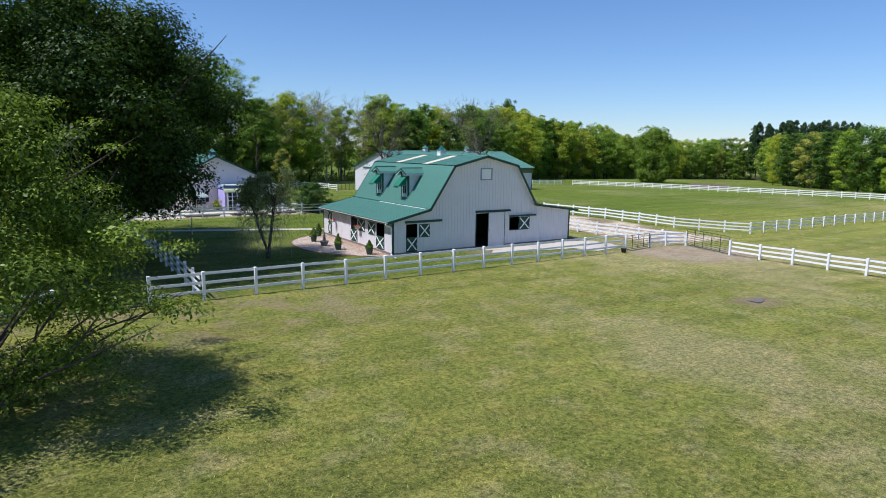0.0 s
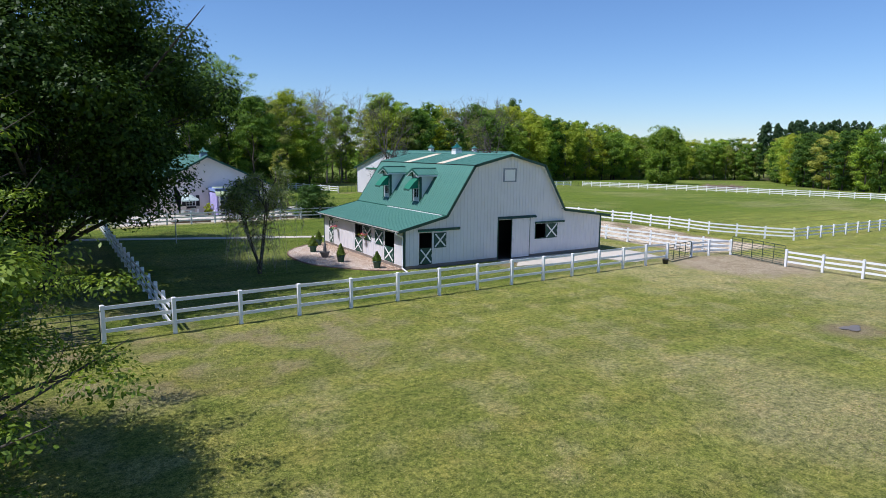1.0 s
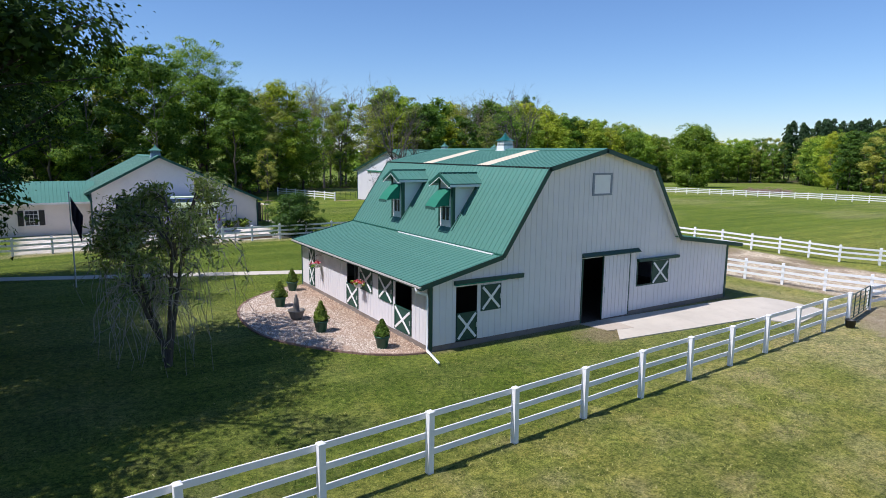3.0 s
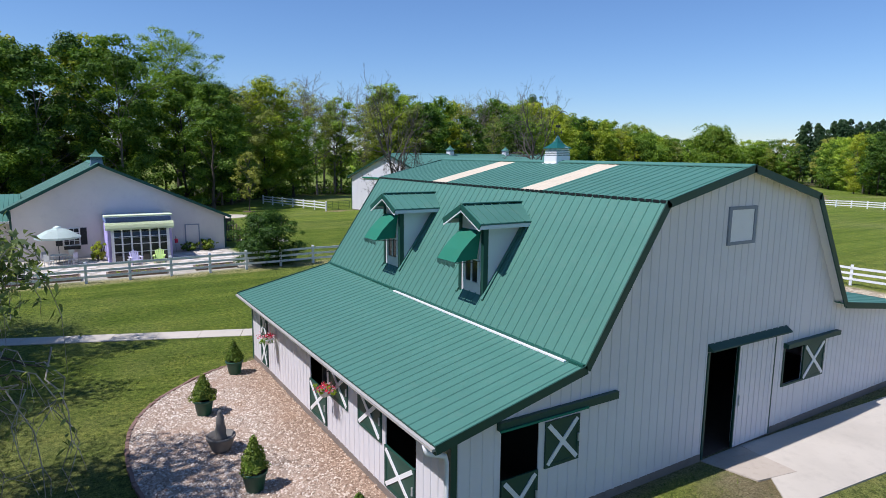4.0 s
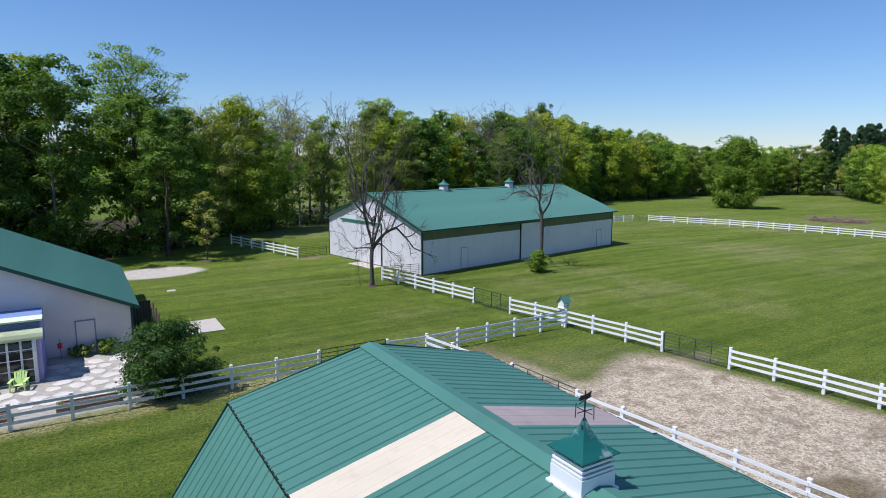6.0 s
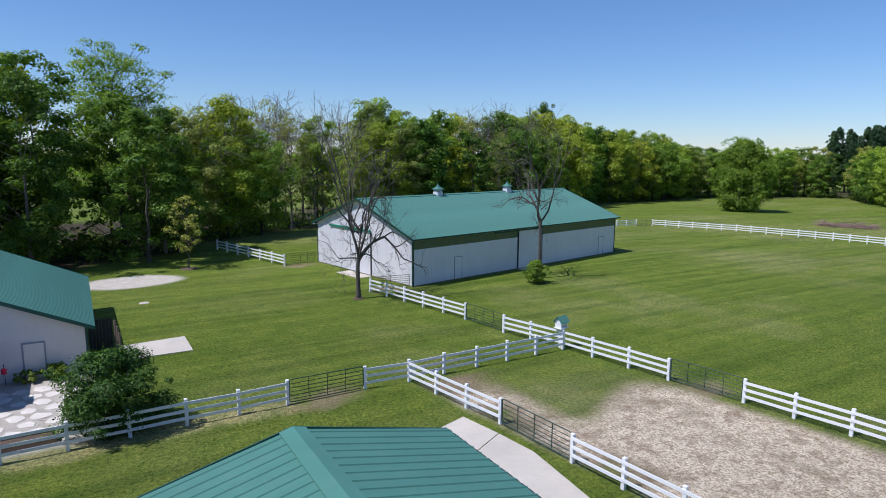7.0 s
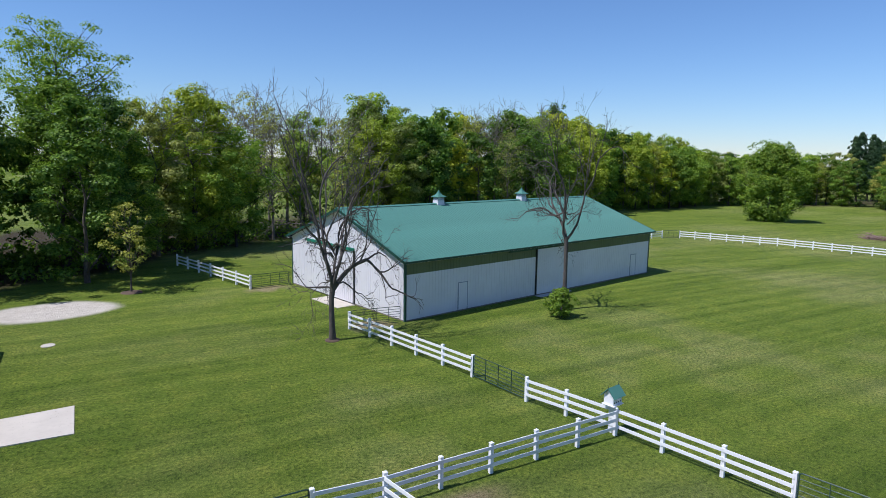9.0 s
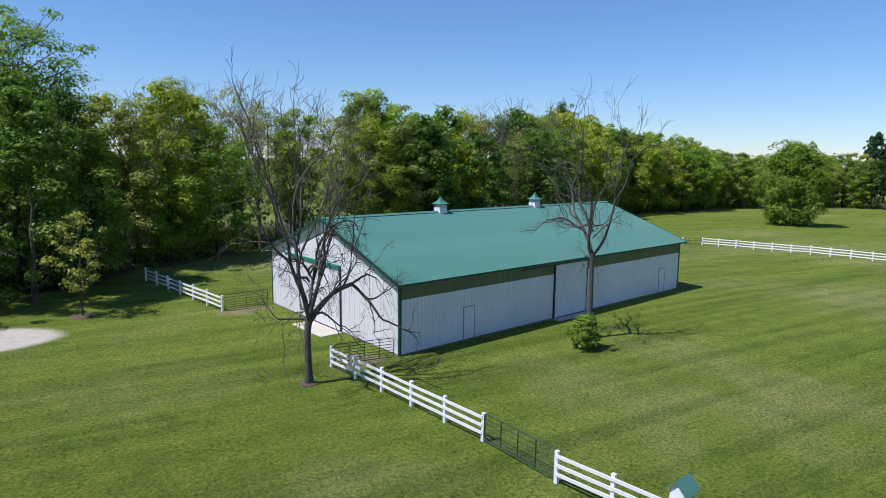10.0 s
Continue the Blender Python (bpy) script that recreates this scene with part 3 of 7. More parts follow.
        tooth = shared("flashing_tooth", boxes((-0.045, 0.045, 0.0, 0.76 * (y1 - y0) / n, -0.03, 0.035)), BLACK)
        strip = part("knee_flashing", boxes((x - 0.035, x + 0.035, y0, y1, z - 0.03, z + 0.018)), TRIM_GREEN, barn, "dark notched closure strip")
        for k in range(n):
            o = new("flashing_tooth", tooth)
            o.parent = strip
            o.matrix_local = pose(x, y0 + (y1 - y0) * k / n, z)
    bm = bmesh.new()
    prism(bm, [(9.10 - 0.26, 8.02), (9.10, 8.085), (9.10 + 0.26, 8.02), (9.10 + 0.26, 8.045), (9.10, 8.115), (9.10 - 0.26, 8.045)], y0, y1)
    bmesh.ops.recalc_face_normals(bm, faces=bm.faces)
    part("ridge_cap", bm, GREEN_ROOF, barn)
    # gutters and eave boards
    part("gutter", boxes((-0.65, -0.56, y0, y1, 2.685, 2.745)), GUTTER, barn, "white eave gutter")
    bm = bmesh.new()
    box(bm, 3.15, 3.22, 0.2, 8.6, 3.64, 3.68)
    part("gutter", bm, WHITE, barn, "white gutter between the roofs")
    part("eave_flashing", boxes((3.22, 3.34, y0, y1, 3.66, 3.72)), ROOF_DARK, barn)
    part("eave_board", boxes((20.04, 20.09, y0, y1, 2.86, 3.03)), TRIM_GREEN, barn)
    part("eave_board", boxes((-0.57, -0.53, y0, y1, 2.60, 2.78)), TRIM_GREEN, barn)
    # downspout at the front corner
    bm = bmesh.new()
    tube(bm, [(-0.60, 0.05, 2.68), (-0.58, 0.02, 2.5), (-0.16, -0.02, 2.35), (-0.13, -0.02, 2.2), (-0.13, -0.02, 0.35), (-0.20, -0.15, 0.16), (-0.50, -1.52, 0.09)], 0.055, 8)
    part("downspout", bm, WHITE, barn, "white downspout with a bent outlet", True)
    # doors in the front wall
    cross_door(barn, "door_leaf", 1.24, 2.25, 0.27, 1.42, front)
    cross_door(barn, "door_leaf", 2.44, 3.46, 1.37, 2.46, front)
    part("door_track", boxes((1.10, 4.62, -0.16, -0.04, 2.60, 2.78)), TRIM_GREEN, barn, "dark green sliding track cover")
    bm = bmesh.new()
    beam(bm, (1.08, -0.19, 2.62), (3.6, -0.19, 2.62), 0.03, 0.05)
    part("track_edge", bm, AWNING, barn)
    part("sliding_door", boxes((9.47, 11.24, -0.115, -0.065, 0.10, 3.12)), SIDING, barn, "white sliding barn door, half open")
    bm = bmesh.new()
    for k in range(7):
        x = 9.60 + k * 0.25
        box(bm, x - 0.02, x + 0.02, -0.13, -0.113, 0.12, 3.10)
    part("door_rib", bm, SIDING, barn)
    part("door_edge", boxes((9.44, 9.48, -0.12, -0.05, 0.10, 3.12), (11.23, 11.29, -0.12, -0.05, 0.10, 3.12)), TRIM_GREEN, barn)
    part("door_jamb", boxes((8.13, 8.20, -0.07, -0.03, 0.06, 3.10)), TRIM_GREEN, barn)
    part("door_handle", boxes((9.55, 9.59, -0.17, -0.13, 1.35, 1.65)), GALV, barn)
    bm = bmesh.new()
    prism(bm, [(0, 0.16), (-0.20, 0.02), (-0.20, -0.02), (0, -0.05)], 8.10, 11.90)
    bmesh.ops.transform(bm, matrix=Matrix.Translation((0, -0.03, 3.18)) @ pose(0, 0, 0, 0, 0, 90) @ Matrix.Diagonal((1, -1, 1, 1)), verts=bm.verts)
    bmesh.ops.recalc_face_normals(bm, faces=bm.faces)
    part("door_track", bm, TRIM_GREEN, barn, "dark green sliding track cover")
    cross_door(barn, "window_leaf", 12.98, 14.22, 1.40, 2.58, front)
    bm = boxes((11.84, 14.90, -0.20, -0.03, 2.64, 2.78))
    part("window_hood", bm, TRIM_GREEN, barn)
    part("window_frame", boxes((11.86, 11.92, -0.06, -0.02, 1.40, 2.64), (11.92, 12.98, -0.07, -0.02, 1.40, 1.46)), TRIM_GREEN, barn)
    # loft hatch
    hatch = part("loft_hatch", boxes((8.66, 9.69, -0.05, -0.02, 6.06, 6.91)), WHITE, barn, "white loft hatch in a grey frame")
    part("hatch_frame", boxes((8.55, 8.66, -0.075, -0.03, 5.97, 7.0), (9.69, 9.80, -0.075, -0.03, 5.97, 7.0), (8.66, 9.69, -0.075, -0.03, 5.97, 6.06), (8.66, 9.69, -0.075, -0.03, 6.91, 7.0)), painted("grey_blue_trim", (0.22, 0.25, 0.30), 0.5), hatch)
    # west doors: closed pair, and two with the upper leaf open
    def wd(a, b, z0, z1):
        cross_door(barn, "door_leaf", D - b, D - a, z0, z1, west)
    wd(12.57, 13.38, 0.30, 1.36)
    wd(12.57, 13.38, 1.40, 2.40)
    wd(6.68, 8.03, 0.30, 1.36)
    wd(5.06, 6.40, 1.36, 2.40)
    wd(1.40, 2.85, 0.30, 1.36)
    wd(3.05, 4.40, 1.30, 2.38)
    # added dark panels behind the doors, in place of the interior's shade
    part("dark_backing", boxes((3.2, 3.3, 0.3, D - 0.3, 0, 3.3), (5.5, 5.6, 0.1, 6.0, 0, 3.4), (0.1, 19, 7.3, 7.4, 0, 2.6)), INTERIOR_DARK, barn, "added dark panel standing in for the unlit barn interior")
    part("barn_floor", boxes((0.05, W - 0.05, 0.05, D - 0.05, -0.2, 0.03)), MULCH, barn)
    return barn


def make_dormer(parent, yc):
    """A roof dormer with a window and a green canvas awning; its face looks to the west."""
    h = 0.60
    xf, zb, ze, zr = 3.72, 4.28, 6.56, 6.86

    def roof_x(z):
        return 3.30 + (z - 3.68) * (2.40 / 3.56)
    dorm = part("dormer_wall", bmesh.new(), SIDING, parent, "roof dormer with white cheeks")
    bm = bmesh.new()
    for s in (-1, 1):
        ya, yb = (yc + s * h, yc + s * (h - 0.05))
        out = [(xf, zb - 0.1), (roof_x(ze) + 0.1, ze), (xf, ze)]
        prism(bm, out, min(ya, yb), max(ya, yb))
    # face with the window hole
    for y0, y1, z0, z1 in ((-h, -0.34, zb - 0.1, ze), (0.34, h, zb - 0.1, ze), (-0.34, 0.34, zb - 0.1, 4.62), (-0.34, 0.34, 6.0, ze)):
        box(bm, xf, xf + 0.05, yc + y0, yc + y1, z0, z1)
    g = [bm.verts.new((x, yc + y, z)) for x in (xf, xf + 0.05) for y, z in ((-h, ze), (h, ze), (0, zr - 0.03))]
    for f in ((0, 1, 2), (5, 4, 3), (0, 3, 4, 1), (1, 4, 5, 2), (2, 5, 3, 0)):
        bm.faces.new([g[i] for i in f])
    bmesh.ops.recalc_face_normals(bm, faces=bm.faces)
    bm.to_mesh(dorm.data)
    bm.free()
    # roof of the dormer: two slopes running back into the main roof
    for s in (-1, 1):
        bm = bmesh.new()
        eo = h + 0.34
        zo = zr - (zr - ze) * eo / h + 0.03
        xb_r, xb_e = roof_x(zr) + 0.12, roof_x(zo) + 0.12
        x0 = xf - 0.38
        q = [(x0, yc, zr + 0.04), (xb_r, yc, zr + 0.04), (xb_e, yc + s * eo, zo), (x0, yc + s * eo, zo)]
        a = [bm.verts.new(p) for p in q]
        b = [bm.verts.new((p[0], p[1], p[2] - 0.05)) for p in q]
        bm.faces.new(a)
        bm.faces.new(b[::-1])
        for i in range(4):
            j = (i + 1) % 4
            bm.faces.new((a[i], b[i], b[j], a[j]))
        nrib = 6
        for k in range(nrib):
            x = x0 + 0.1 + k * 0.29
            xe = min(x, xb_e - 0.05)
            if x < xb_r - 0.02:
                rb = bmesh.new()
                beam(rb, (x, yc + s * 0.02, zr + 0.045), (xe, yc + s * eo, zo + 0.006), 0.03, 0.022, up=(0, 0, 1))
                part("roof_rib", rb, GREEN_ROOF, dorm)
        bmesh.ops.recalc_face_normals(bm, faces=bm.faces)
        part("dormer_roof", bm, GREEN_ROOF, dorm, "green ribbed metal")
        bm = bmesh.new()
        beam(bm, (x0 - 0.01, yc, zr - 0.05), (x0 - 0.01, yc + s * eo, zo - 0.09), 0.03, 0.17, up=(0, 0, 1))
        part("barge_board", bm, ROOF_DARK, dorm)
        bm = bmesh.new()
        beam(bm, (x0 - 0.005, yc, zr - 0.15), (x0 - 0.005, yc + s * (eo - 0.02), zo - 0.19), 0.035, 0.05, up=(0, 0, 1))
        part("barge_edge", bm, WHITE, dorm, "white lower edge")
        bm = boxes((x0, xb_e - 0.1, yc + min(s * eo, s * (eo - 0.03)), yc + max(s * eo, s * (eo - 0.03)), zo - 0.16, zo - 0.04))
        part("eave_fascia", bm, SIDING, dorm)
        part("corner_board", boxes((xf - 0.03, xf + 0.13, yc + min(s * (h - 0.10), s * (h + 0.03)), yc + max(s * (h - 0.10), s * (h + 0.03)), zb - 0.12, ze)), TRIM_GREEN, dorm, "dark green corner board")
        bm = bmesh.new()
        beam(bm, (xf - 0.1, yc + s * (h + 0.06), zb - 0.04), (roof_x(ze), yc + s * (h + 0.06), ze + 0.02), 0.10, 0.03, up=(-0.83, 0, 0.56))
        part("cheek_flashing", bm, GREEN_ROOF, dorm)
    bm = bmesh.new()
    beam(bm, (xf - 0.38, yc, zr + 0.055), (roof_x(zr) + 0.1, yc, zr + 0.055), 0.20, 0.03)
    part("dormer_ridge", bm, GREEN_ROOF, dorm)
    win = part("window", boxes((xf + 0.02, xf + 0.04, yc - 0.34, yc + 0.34, 4.62, 6.0)), GLASS, dorm)
    part("window_frame", boxes((xf - 0.02, xf + 0.04, yc - 0.40, yc - 0.32, 4.56, 6.06), (xf - 0.02, xf + 0.04, yc + 0.32, yc + 0.40, 4.56, 6.06),
                               (xf - 0.02, xf + 0.04, yc - 0.32, yc + 0.32, 4.56, 4.64), (xf - 0.015, xf + 0.03, yc - 0.32, yc + 0.32, 5.28, 5.33),
                               (xf - 0.015, xf + 0.03, yc - 0.02, yc + 0.02, 4.64, 6.0)), SIDING, win, "white window frame with glazing bars")
    # awning: a sloped sheet with side wings and a scalloped valance
    bm = bmesh.new()
    w, n = 0.47, 8
    x1, z1, x2, z2 = xf - 0.02, 6.16, xf - 0.88, 5.33
    t = [[bm.verts.new((x1 + (x2 - x1) * j / 3 - 0.05 * math.sin(math.pi * j / 3), yc - w + 2 * w * k / n, z1 + (z2 - z1) * j / 3 + 0.05 * math.sin(math.pi * j / 3))) for k in range(n + 1)] for j in range(4)]
    for j in range(3):
        for k in range(n):
            bm.faces.new((t[j][k], t[j][k + 1], t[j + 1][k + 1], t[j + 1][k]))
    bv = bmesh.new()
    top = [bv.verts.new((x2 - 0.012, yc - w + 2 * w * k / n, z2)) for k in range(n + 1)]
    val = [bv.verts.new((x2 + 0.03 * (k % 2), yc - w + 2 * w * k / n, z2 - (0.19 if k % 2 else 0.13))) for k in range(n + 1)]
    for k in range(n):
        bv.faces.new((top[k], top[k + 1], val[k + 1], val[k]))
    bmesh.ops.solidify(bv, geom=bv.faces[:], thickness=0.010)
    part("valance", bv, VALANCE, dorm, "faded grey-green awning valance")
    for s, k in ((-1, 0), (1, n)):
        c = bm.verts.new((x1 + (x2 - x1) * 0.12, yc + s * (w - 0.03), z2 + 0.04))
        bm.faces.new([t[j][k] for j in range(4)] + [c])
    bmesh.ops.recalc_face_normals(bm, faces=bm.faces)
    r = bmesh.ops.solidify(bm, geom=bm.faces[:], thickness=0.012)
    part("awning", bm, AWNING, dorm, "green canvas window awning with scalloped valance")
    bm = bmesh.new()
    for s in (-1, 1):
        tube(bm, [(x1, yc + s * (w - 0.02), z2 - 0.05), (x2 + 0.03, yc + s * (w - 0.02), z2 - 0.02)], 0.012, 6)
    tube(bm, [(x2 + 0.03, yc - w + 0.02, z2 - 0.02), (x2 + 0.03, yc + w - 0.02, z2 - 0.02)], 0.012, 6)
    part("awning_frame", bm, BLACK, dorm)


def make_cupola(parent, x, y, z, s=0.37, vane=True, cap=None, base=None, k=1.0):
    """A square louvred roof cupola with a flared cap."""
    cr = 0.82 if vane else 1.0
    cu = part("cupola", boxes((x - s, x + s, y - s, y + s, z - 0.25, z + 0.40 * k)), base or WHITE, parent, "square louvred roof cupola with a flared green cap")
    bm = bmesh.new()
    for i in range(4):
        e = s * (0.98 - 0.02 * i)
        zz = z + (0.40 + 0.115 * i) * k
        box(bm, x - e, x + e, y - e, y + e, zz + 0.02, zz + 0.095 * k)
    part("louvre", bm, base or WHITE, cu)
    part("foot_flange", boxes((x - s * 1.14, x + s * 1.14, y - s * 1.14, y + s * 1.14, z - 0.22, z - 0.02 if vane else z - 0.06)), base or WHITE, cu)
    part("louvre_core", boxes((x - s * 0.85, x + s * 0.85, y - s * 0.85, y + s * 0.85, z + 0.40 * k, z + 0.88 * k)), ROOF_DARK, cu)
    bm = bmesh.new()
    rings = []
    for r, h in ((1.36, 0.84), (1.38, 0.88), (0.92, 1.04), (0.55, 1.22), (0.28, 1.46), (0.10, 1.72), (0.04, 1.80)):
        rings.append([bm.verts.new((x + a * s * r * cr, y + b * s * r * cr, z + (0.84 + (h - 0.84) * (1.0 if cr == 1 else 0.88)) * k)) for a, b in ((-1, -1), (1, -1), (1, 1), (-1, 1))])
    for r0, r1 in zip(rings, rings[1:]):
        for i in range(4):
            bm.faces.new((r0[i], r0[(i + 1) % 4], r1[(i + 1) % 4], r1[i]))
    bm.faces.new(rings[0][::-1])
    bm.faces.new(rings[-1])
    part("cap", bm, cap or COPPER, cu, "green flared metal cap")
    if vane:
        bm = bmesh.new()
        zt = z + 1.68 * k - 0.05
        tube(bm, [(x, y, zt - 0.1), (x, y, zt + 0.46)], 0.011, 6)
        for d in ((1, 0), (0, 1)):
            tube(bm, [(x - 0.15 * d[0], y - 0.15 * d[1], zt + 0.15), (x + 0.15 * d[0], y + 0.15 * d[1], zt + 0.15)], 0.007, 6)
        for a, b in ((1, 0), (-1, 0), (0, 1), (0, -1)):
            for dx, dz in ((-0.025, 0.0), (0.025, 0.0), (0.0, 0.035), (0.0, -0.035)):
                tube(bm, [(x + a * 0.18 + dx, y + b * 0.18 + dx, zt + 0.12 + dz), (x + a * 0.18 - dz, y + b * 0.18 - dz, zt + 0.18 - dx)], 0.007, 4)
        tube(bm, [(x - 0.17, y - 0.06, zt + 0.32), (x + 0.18, y + 0.06, zt + 0.32)], 0.008, 6)
        prism(bm, [(x - 0.12, zt + 0.33), (x + 0.08, zt + 0.33), (x + 0.12, zt + 0.43), (x + 0.02, zt + 0.39), (x - 0.09, zt + 0.40)], y - 0.008, y + 0.008)
        lathe(bm, [(0.012, zt - 0.02), (0.03, zt + 0.02), (0.012, zt + 0.05)], 10, c=(x, y))
        part("weathervane", bm, BLACK, cu, "dark iron weathervane")
    return cu


BARN_OB = make_barn()
for yc in (4.76, 9.74):
    make_dormer(BARN_OB, yc)
make_cupola(BARN_OB, 9.1, 7.2, 8.03, s=0.325, k=0.58)


# ---- the long shed behind ----
def make_shed():
    L, D = 35.0, 18.5
    shed = tagged(empty("long_shed", 34.2, 56.93, 0.0, 10.4), "long white metal shed with green roof and closed sliding doors", "shed")
    WH, EZ, RZ = 4.62, 4.86, 8.28
    front, back = Matrix.Identity(4), pose(L, D, 0, 0, 0, 180)
    west, east = pose(0, D, 0, 0, 0, -90), pose(L, 0, 0, 0, 0, 90)
    wall_panels(shed, 0, L, 0.05, 3.72, [], front, SIDING, width=0.97)
    wall_panels(shed, 0, L, 3.72, WH, [], front, GREENWALL, name="band_panel", width=0.97)
    wall_panels(shed, 0, L, 0.05, WH, [], back, SIDING, width=0.97)
    gt = profile_top([(-0.6, EZ - 0.1), (D / 2, RZ), (D + 0.6, EZ - 0.1)], 0.12)
    wall_panels(shed, 0, D, 0.05, gt, [], west, SIDING, width=0.97)
    wall_panels(shed, 0, D, 0.05, gt, [], east, SIDING, width=0.97)
    part("base_board", boxes((-0.04, L + 0.04, -0.05, 0.0, -0.6, 0.10)), FOUND, shed)
    part("base_board", boxes((-0.05, 0.0, 0, D, -0.3, 0.10)), FOUND, shed)
    part("base_board", boxes((L, L + 0.05, 0, D, -0.7, 0.10)), FOUND, shed)
    part("base_board", boxes((-0.04, L + 0.04, D, D + 0.05, -0.6, 0.10)), FOUND, shed)
    for x in (-0.06, L - 0.10):
        for y in (-0.07, D - 0.08):
            part("corner_trim", boxes((x, x + 0.16, y, y + 0.16, 0.0, WH)), TRIM_GREEN, shed, "dark green corner trim")

    # roof along the long axis: slopes built on a turned frame
    turn = part("roof_frame", boxes((0.3, L - 0.3, D / 2 - 0.1, D / 2 + 0.1, RZ - 0.5, RZ - 0.15)), WOOD, shed, "timber ridge beam")
    turn.matrix_local = Matrix.Identity(4)
    oy, ox = 0.55, 0.45
    slope = (RZ - EZ) / (D / 2 + oy)
    rf = new("roof")
    rf.parent = shed
    rf.matrix_local = pose(0, 0, 0, 0, 0, -90) @ Matrix.Diagonal((1, 1, 1, 1))
    # in the turned frame x runs along -depth, y along the length
    roof_slope(rf, (oy, EZ), (-D / 2, RZ), -ox, L + ox, GREEN_ROOF, width=0.97)
    roof_slope(rf, (-D - oy, EZ), (-D / 2, RZ), -ox, L + ox, GREEN_ROOF, width=0.97)
    rf.matrix_local = Matrix(((0, 1, 0, 0), (-1, 0, 0, 0), (0, 0, 1, 0), (0, 0, 0, 1)))
    bm = bmesh.new()
    for s in (-1, 1):
        beam(bm, (-ox, D / 2 + s * 0.15, RZ + 0.0), (L + ox, D / 2 + s * 0.15, RZ + 0.0), 0.34, 0.03, up=(0, s * slope, 1))
    part("ridge_cap", bm, GREEN_ROOF, shed)
    for x in (-ox, L + ox):
        for y in (-oy, D + oy):
            bm = bmesh.new()
            beam(bm, (x, y, EZ - 0.09), (x, D / 2, RZ - 0.09), 0.04, 0.22)
            part("barge_board", bm, TRIM_GREEN, shed)
            bm = bmesh.new()
            beam(bm, (x + (0.22 if x < 0 else -0.22), y, EZ - 0.07), (x + (0.22 if x < 0 else -0.22), D / 2, RZ - 0.07), 0.42, 0.03)
            part("soffit", bm, SIDING, shed)
    for y in (-oy, D + oy):
        part("fascia", boxes((-ox, L + ox, y - 0.02, y + 0.02, EZ - 0.16, EZ + 0.0)), TRIM_GREEN, shed)
        part("gutter_soffit", boxes((-ox, L + ox, min(y, y * 0 + (0 if y < 0 else D)), max(y, (0 if y < 0 else D)), EZ - 0.17, EZ - 0.14)), SIDING, shed)
    # doors in the long side
    for u in (5.60, 31.35):
        d = part("door", boxes((u, u + 0.98, -0.075, -0.03, 0.16, 2.42)), SIDING, shed, "white steel door in a grey frame")
        part("door_frame", boxes((u - 0.06, u, -0.085, -0.03, 0.10, 2.48), (u + 0.98, u + 1.04, -0.085, -0.03, 0.10, 2.48), (u, u + 0.98, -0.085, -0.03, 2.42, 2.48)), GREY_TRIM, d)
        part("door_knob", boxes((u + 0.07, u + 0.13, -0.12, -0.07, 1.12, 1.18)), GALV, d)
    sl = part("sliding_door", boxes((15.50, 19.62, -0.13, -0.07, 0.12, 4.46)), SIDING, shed, "white sliding door with ribs")
    for k in range(14):
        x = 15.62 + k * 0.30
        part("rib", boxes((x - 0.02, x + 0.02, -0.145, -0.128, 0.14, 4.44)), SIDING, sl)
    part("door_edge", boxes((15.36, 15.50, -0.15, -0.05, 0.10, 4.46)), BLACK, sl, "black door edge")
    part("door_edge", boxes((19.62, 19.70, -0.15, -0.05, 0.10, 4.46)), BLACK, sl)
    part("door_track", boxes((11.60, 19.80, -0.24, -0.04, 4.46, 4.64)), TRIM_GREEN, shed, "dark green sliding track cover")
    part("threshold", boxes((15.3, 19.9, -0.9, -0.12, -0.25, 0.03)), CONCRETE, shed)
    # doors in the west gable
    wl2 = pose(0, D, 0, 0, 0, -90)
    a, b = D - 15.0, D - 7.2
    for p, q in ((a, (a + b) / 2 - 0.02), ((a + b) / 2 + 0.02, b)):
        sd = part("sliding_door", boxes((p, q, -0.12, -0.06, 0.12, 4.75), m=wl2), SIDING, shed, "white sliding door with ribs")
        n = 12
        for k in range(n):
            c = p + (q - p) * (k + 0.5) / n
            part("rib", boxes((c - 0.02, c + 0.02, -0.137, -0.118, 0.14, 4.73), m=wl2), SIDING, sd)
    part("door_edge", boxes((b, b + 0.12, -0.14, -0.04, 0.10, 4.75), m=wl2), BLACK, shed)
    part("door_edge", boxes(((a + b) / 2 - 0.02, (a + b) / 2 + 0.02, -0.13, -0.04, 0.10, 4.75), m=wl2), TRIM_GREEN, shed)
    part("door_track", boxes((a - 0.5, b + 0.1, -0.26, -0.04, 4.76, 4.96), m=wl2), AWNING, shed, "green sliding track cover")
    part("threshold", boxes((a + 3.7, b + 0.3, -1.9, -0.14, -0.2, 0.04), m=wl2), CONCRETE, shed, "pale concrete apron")
    return shed


GREY_TRIM = painted("grey_blue_frame", (0.24, 0.27, 0.32), 0.5)
SHED = make_shed()
for u in (11.2, 23.4):
    make_cupola(SHED, u, 9.25, 8.30, 0.40, False, GREEN_ROOF, SIDING, 0.72)


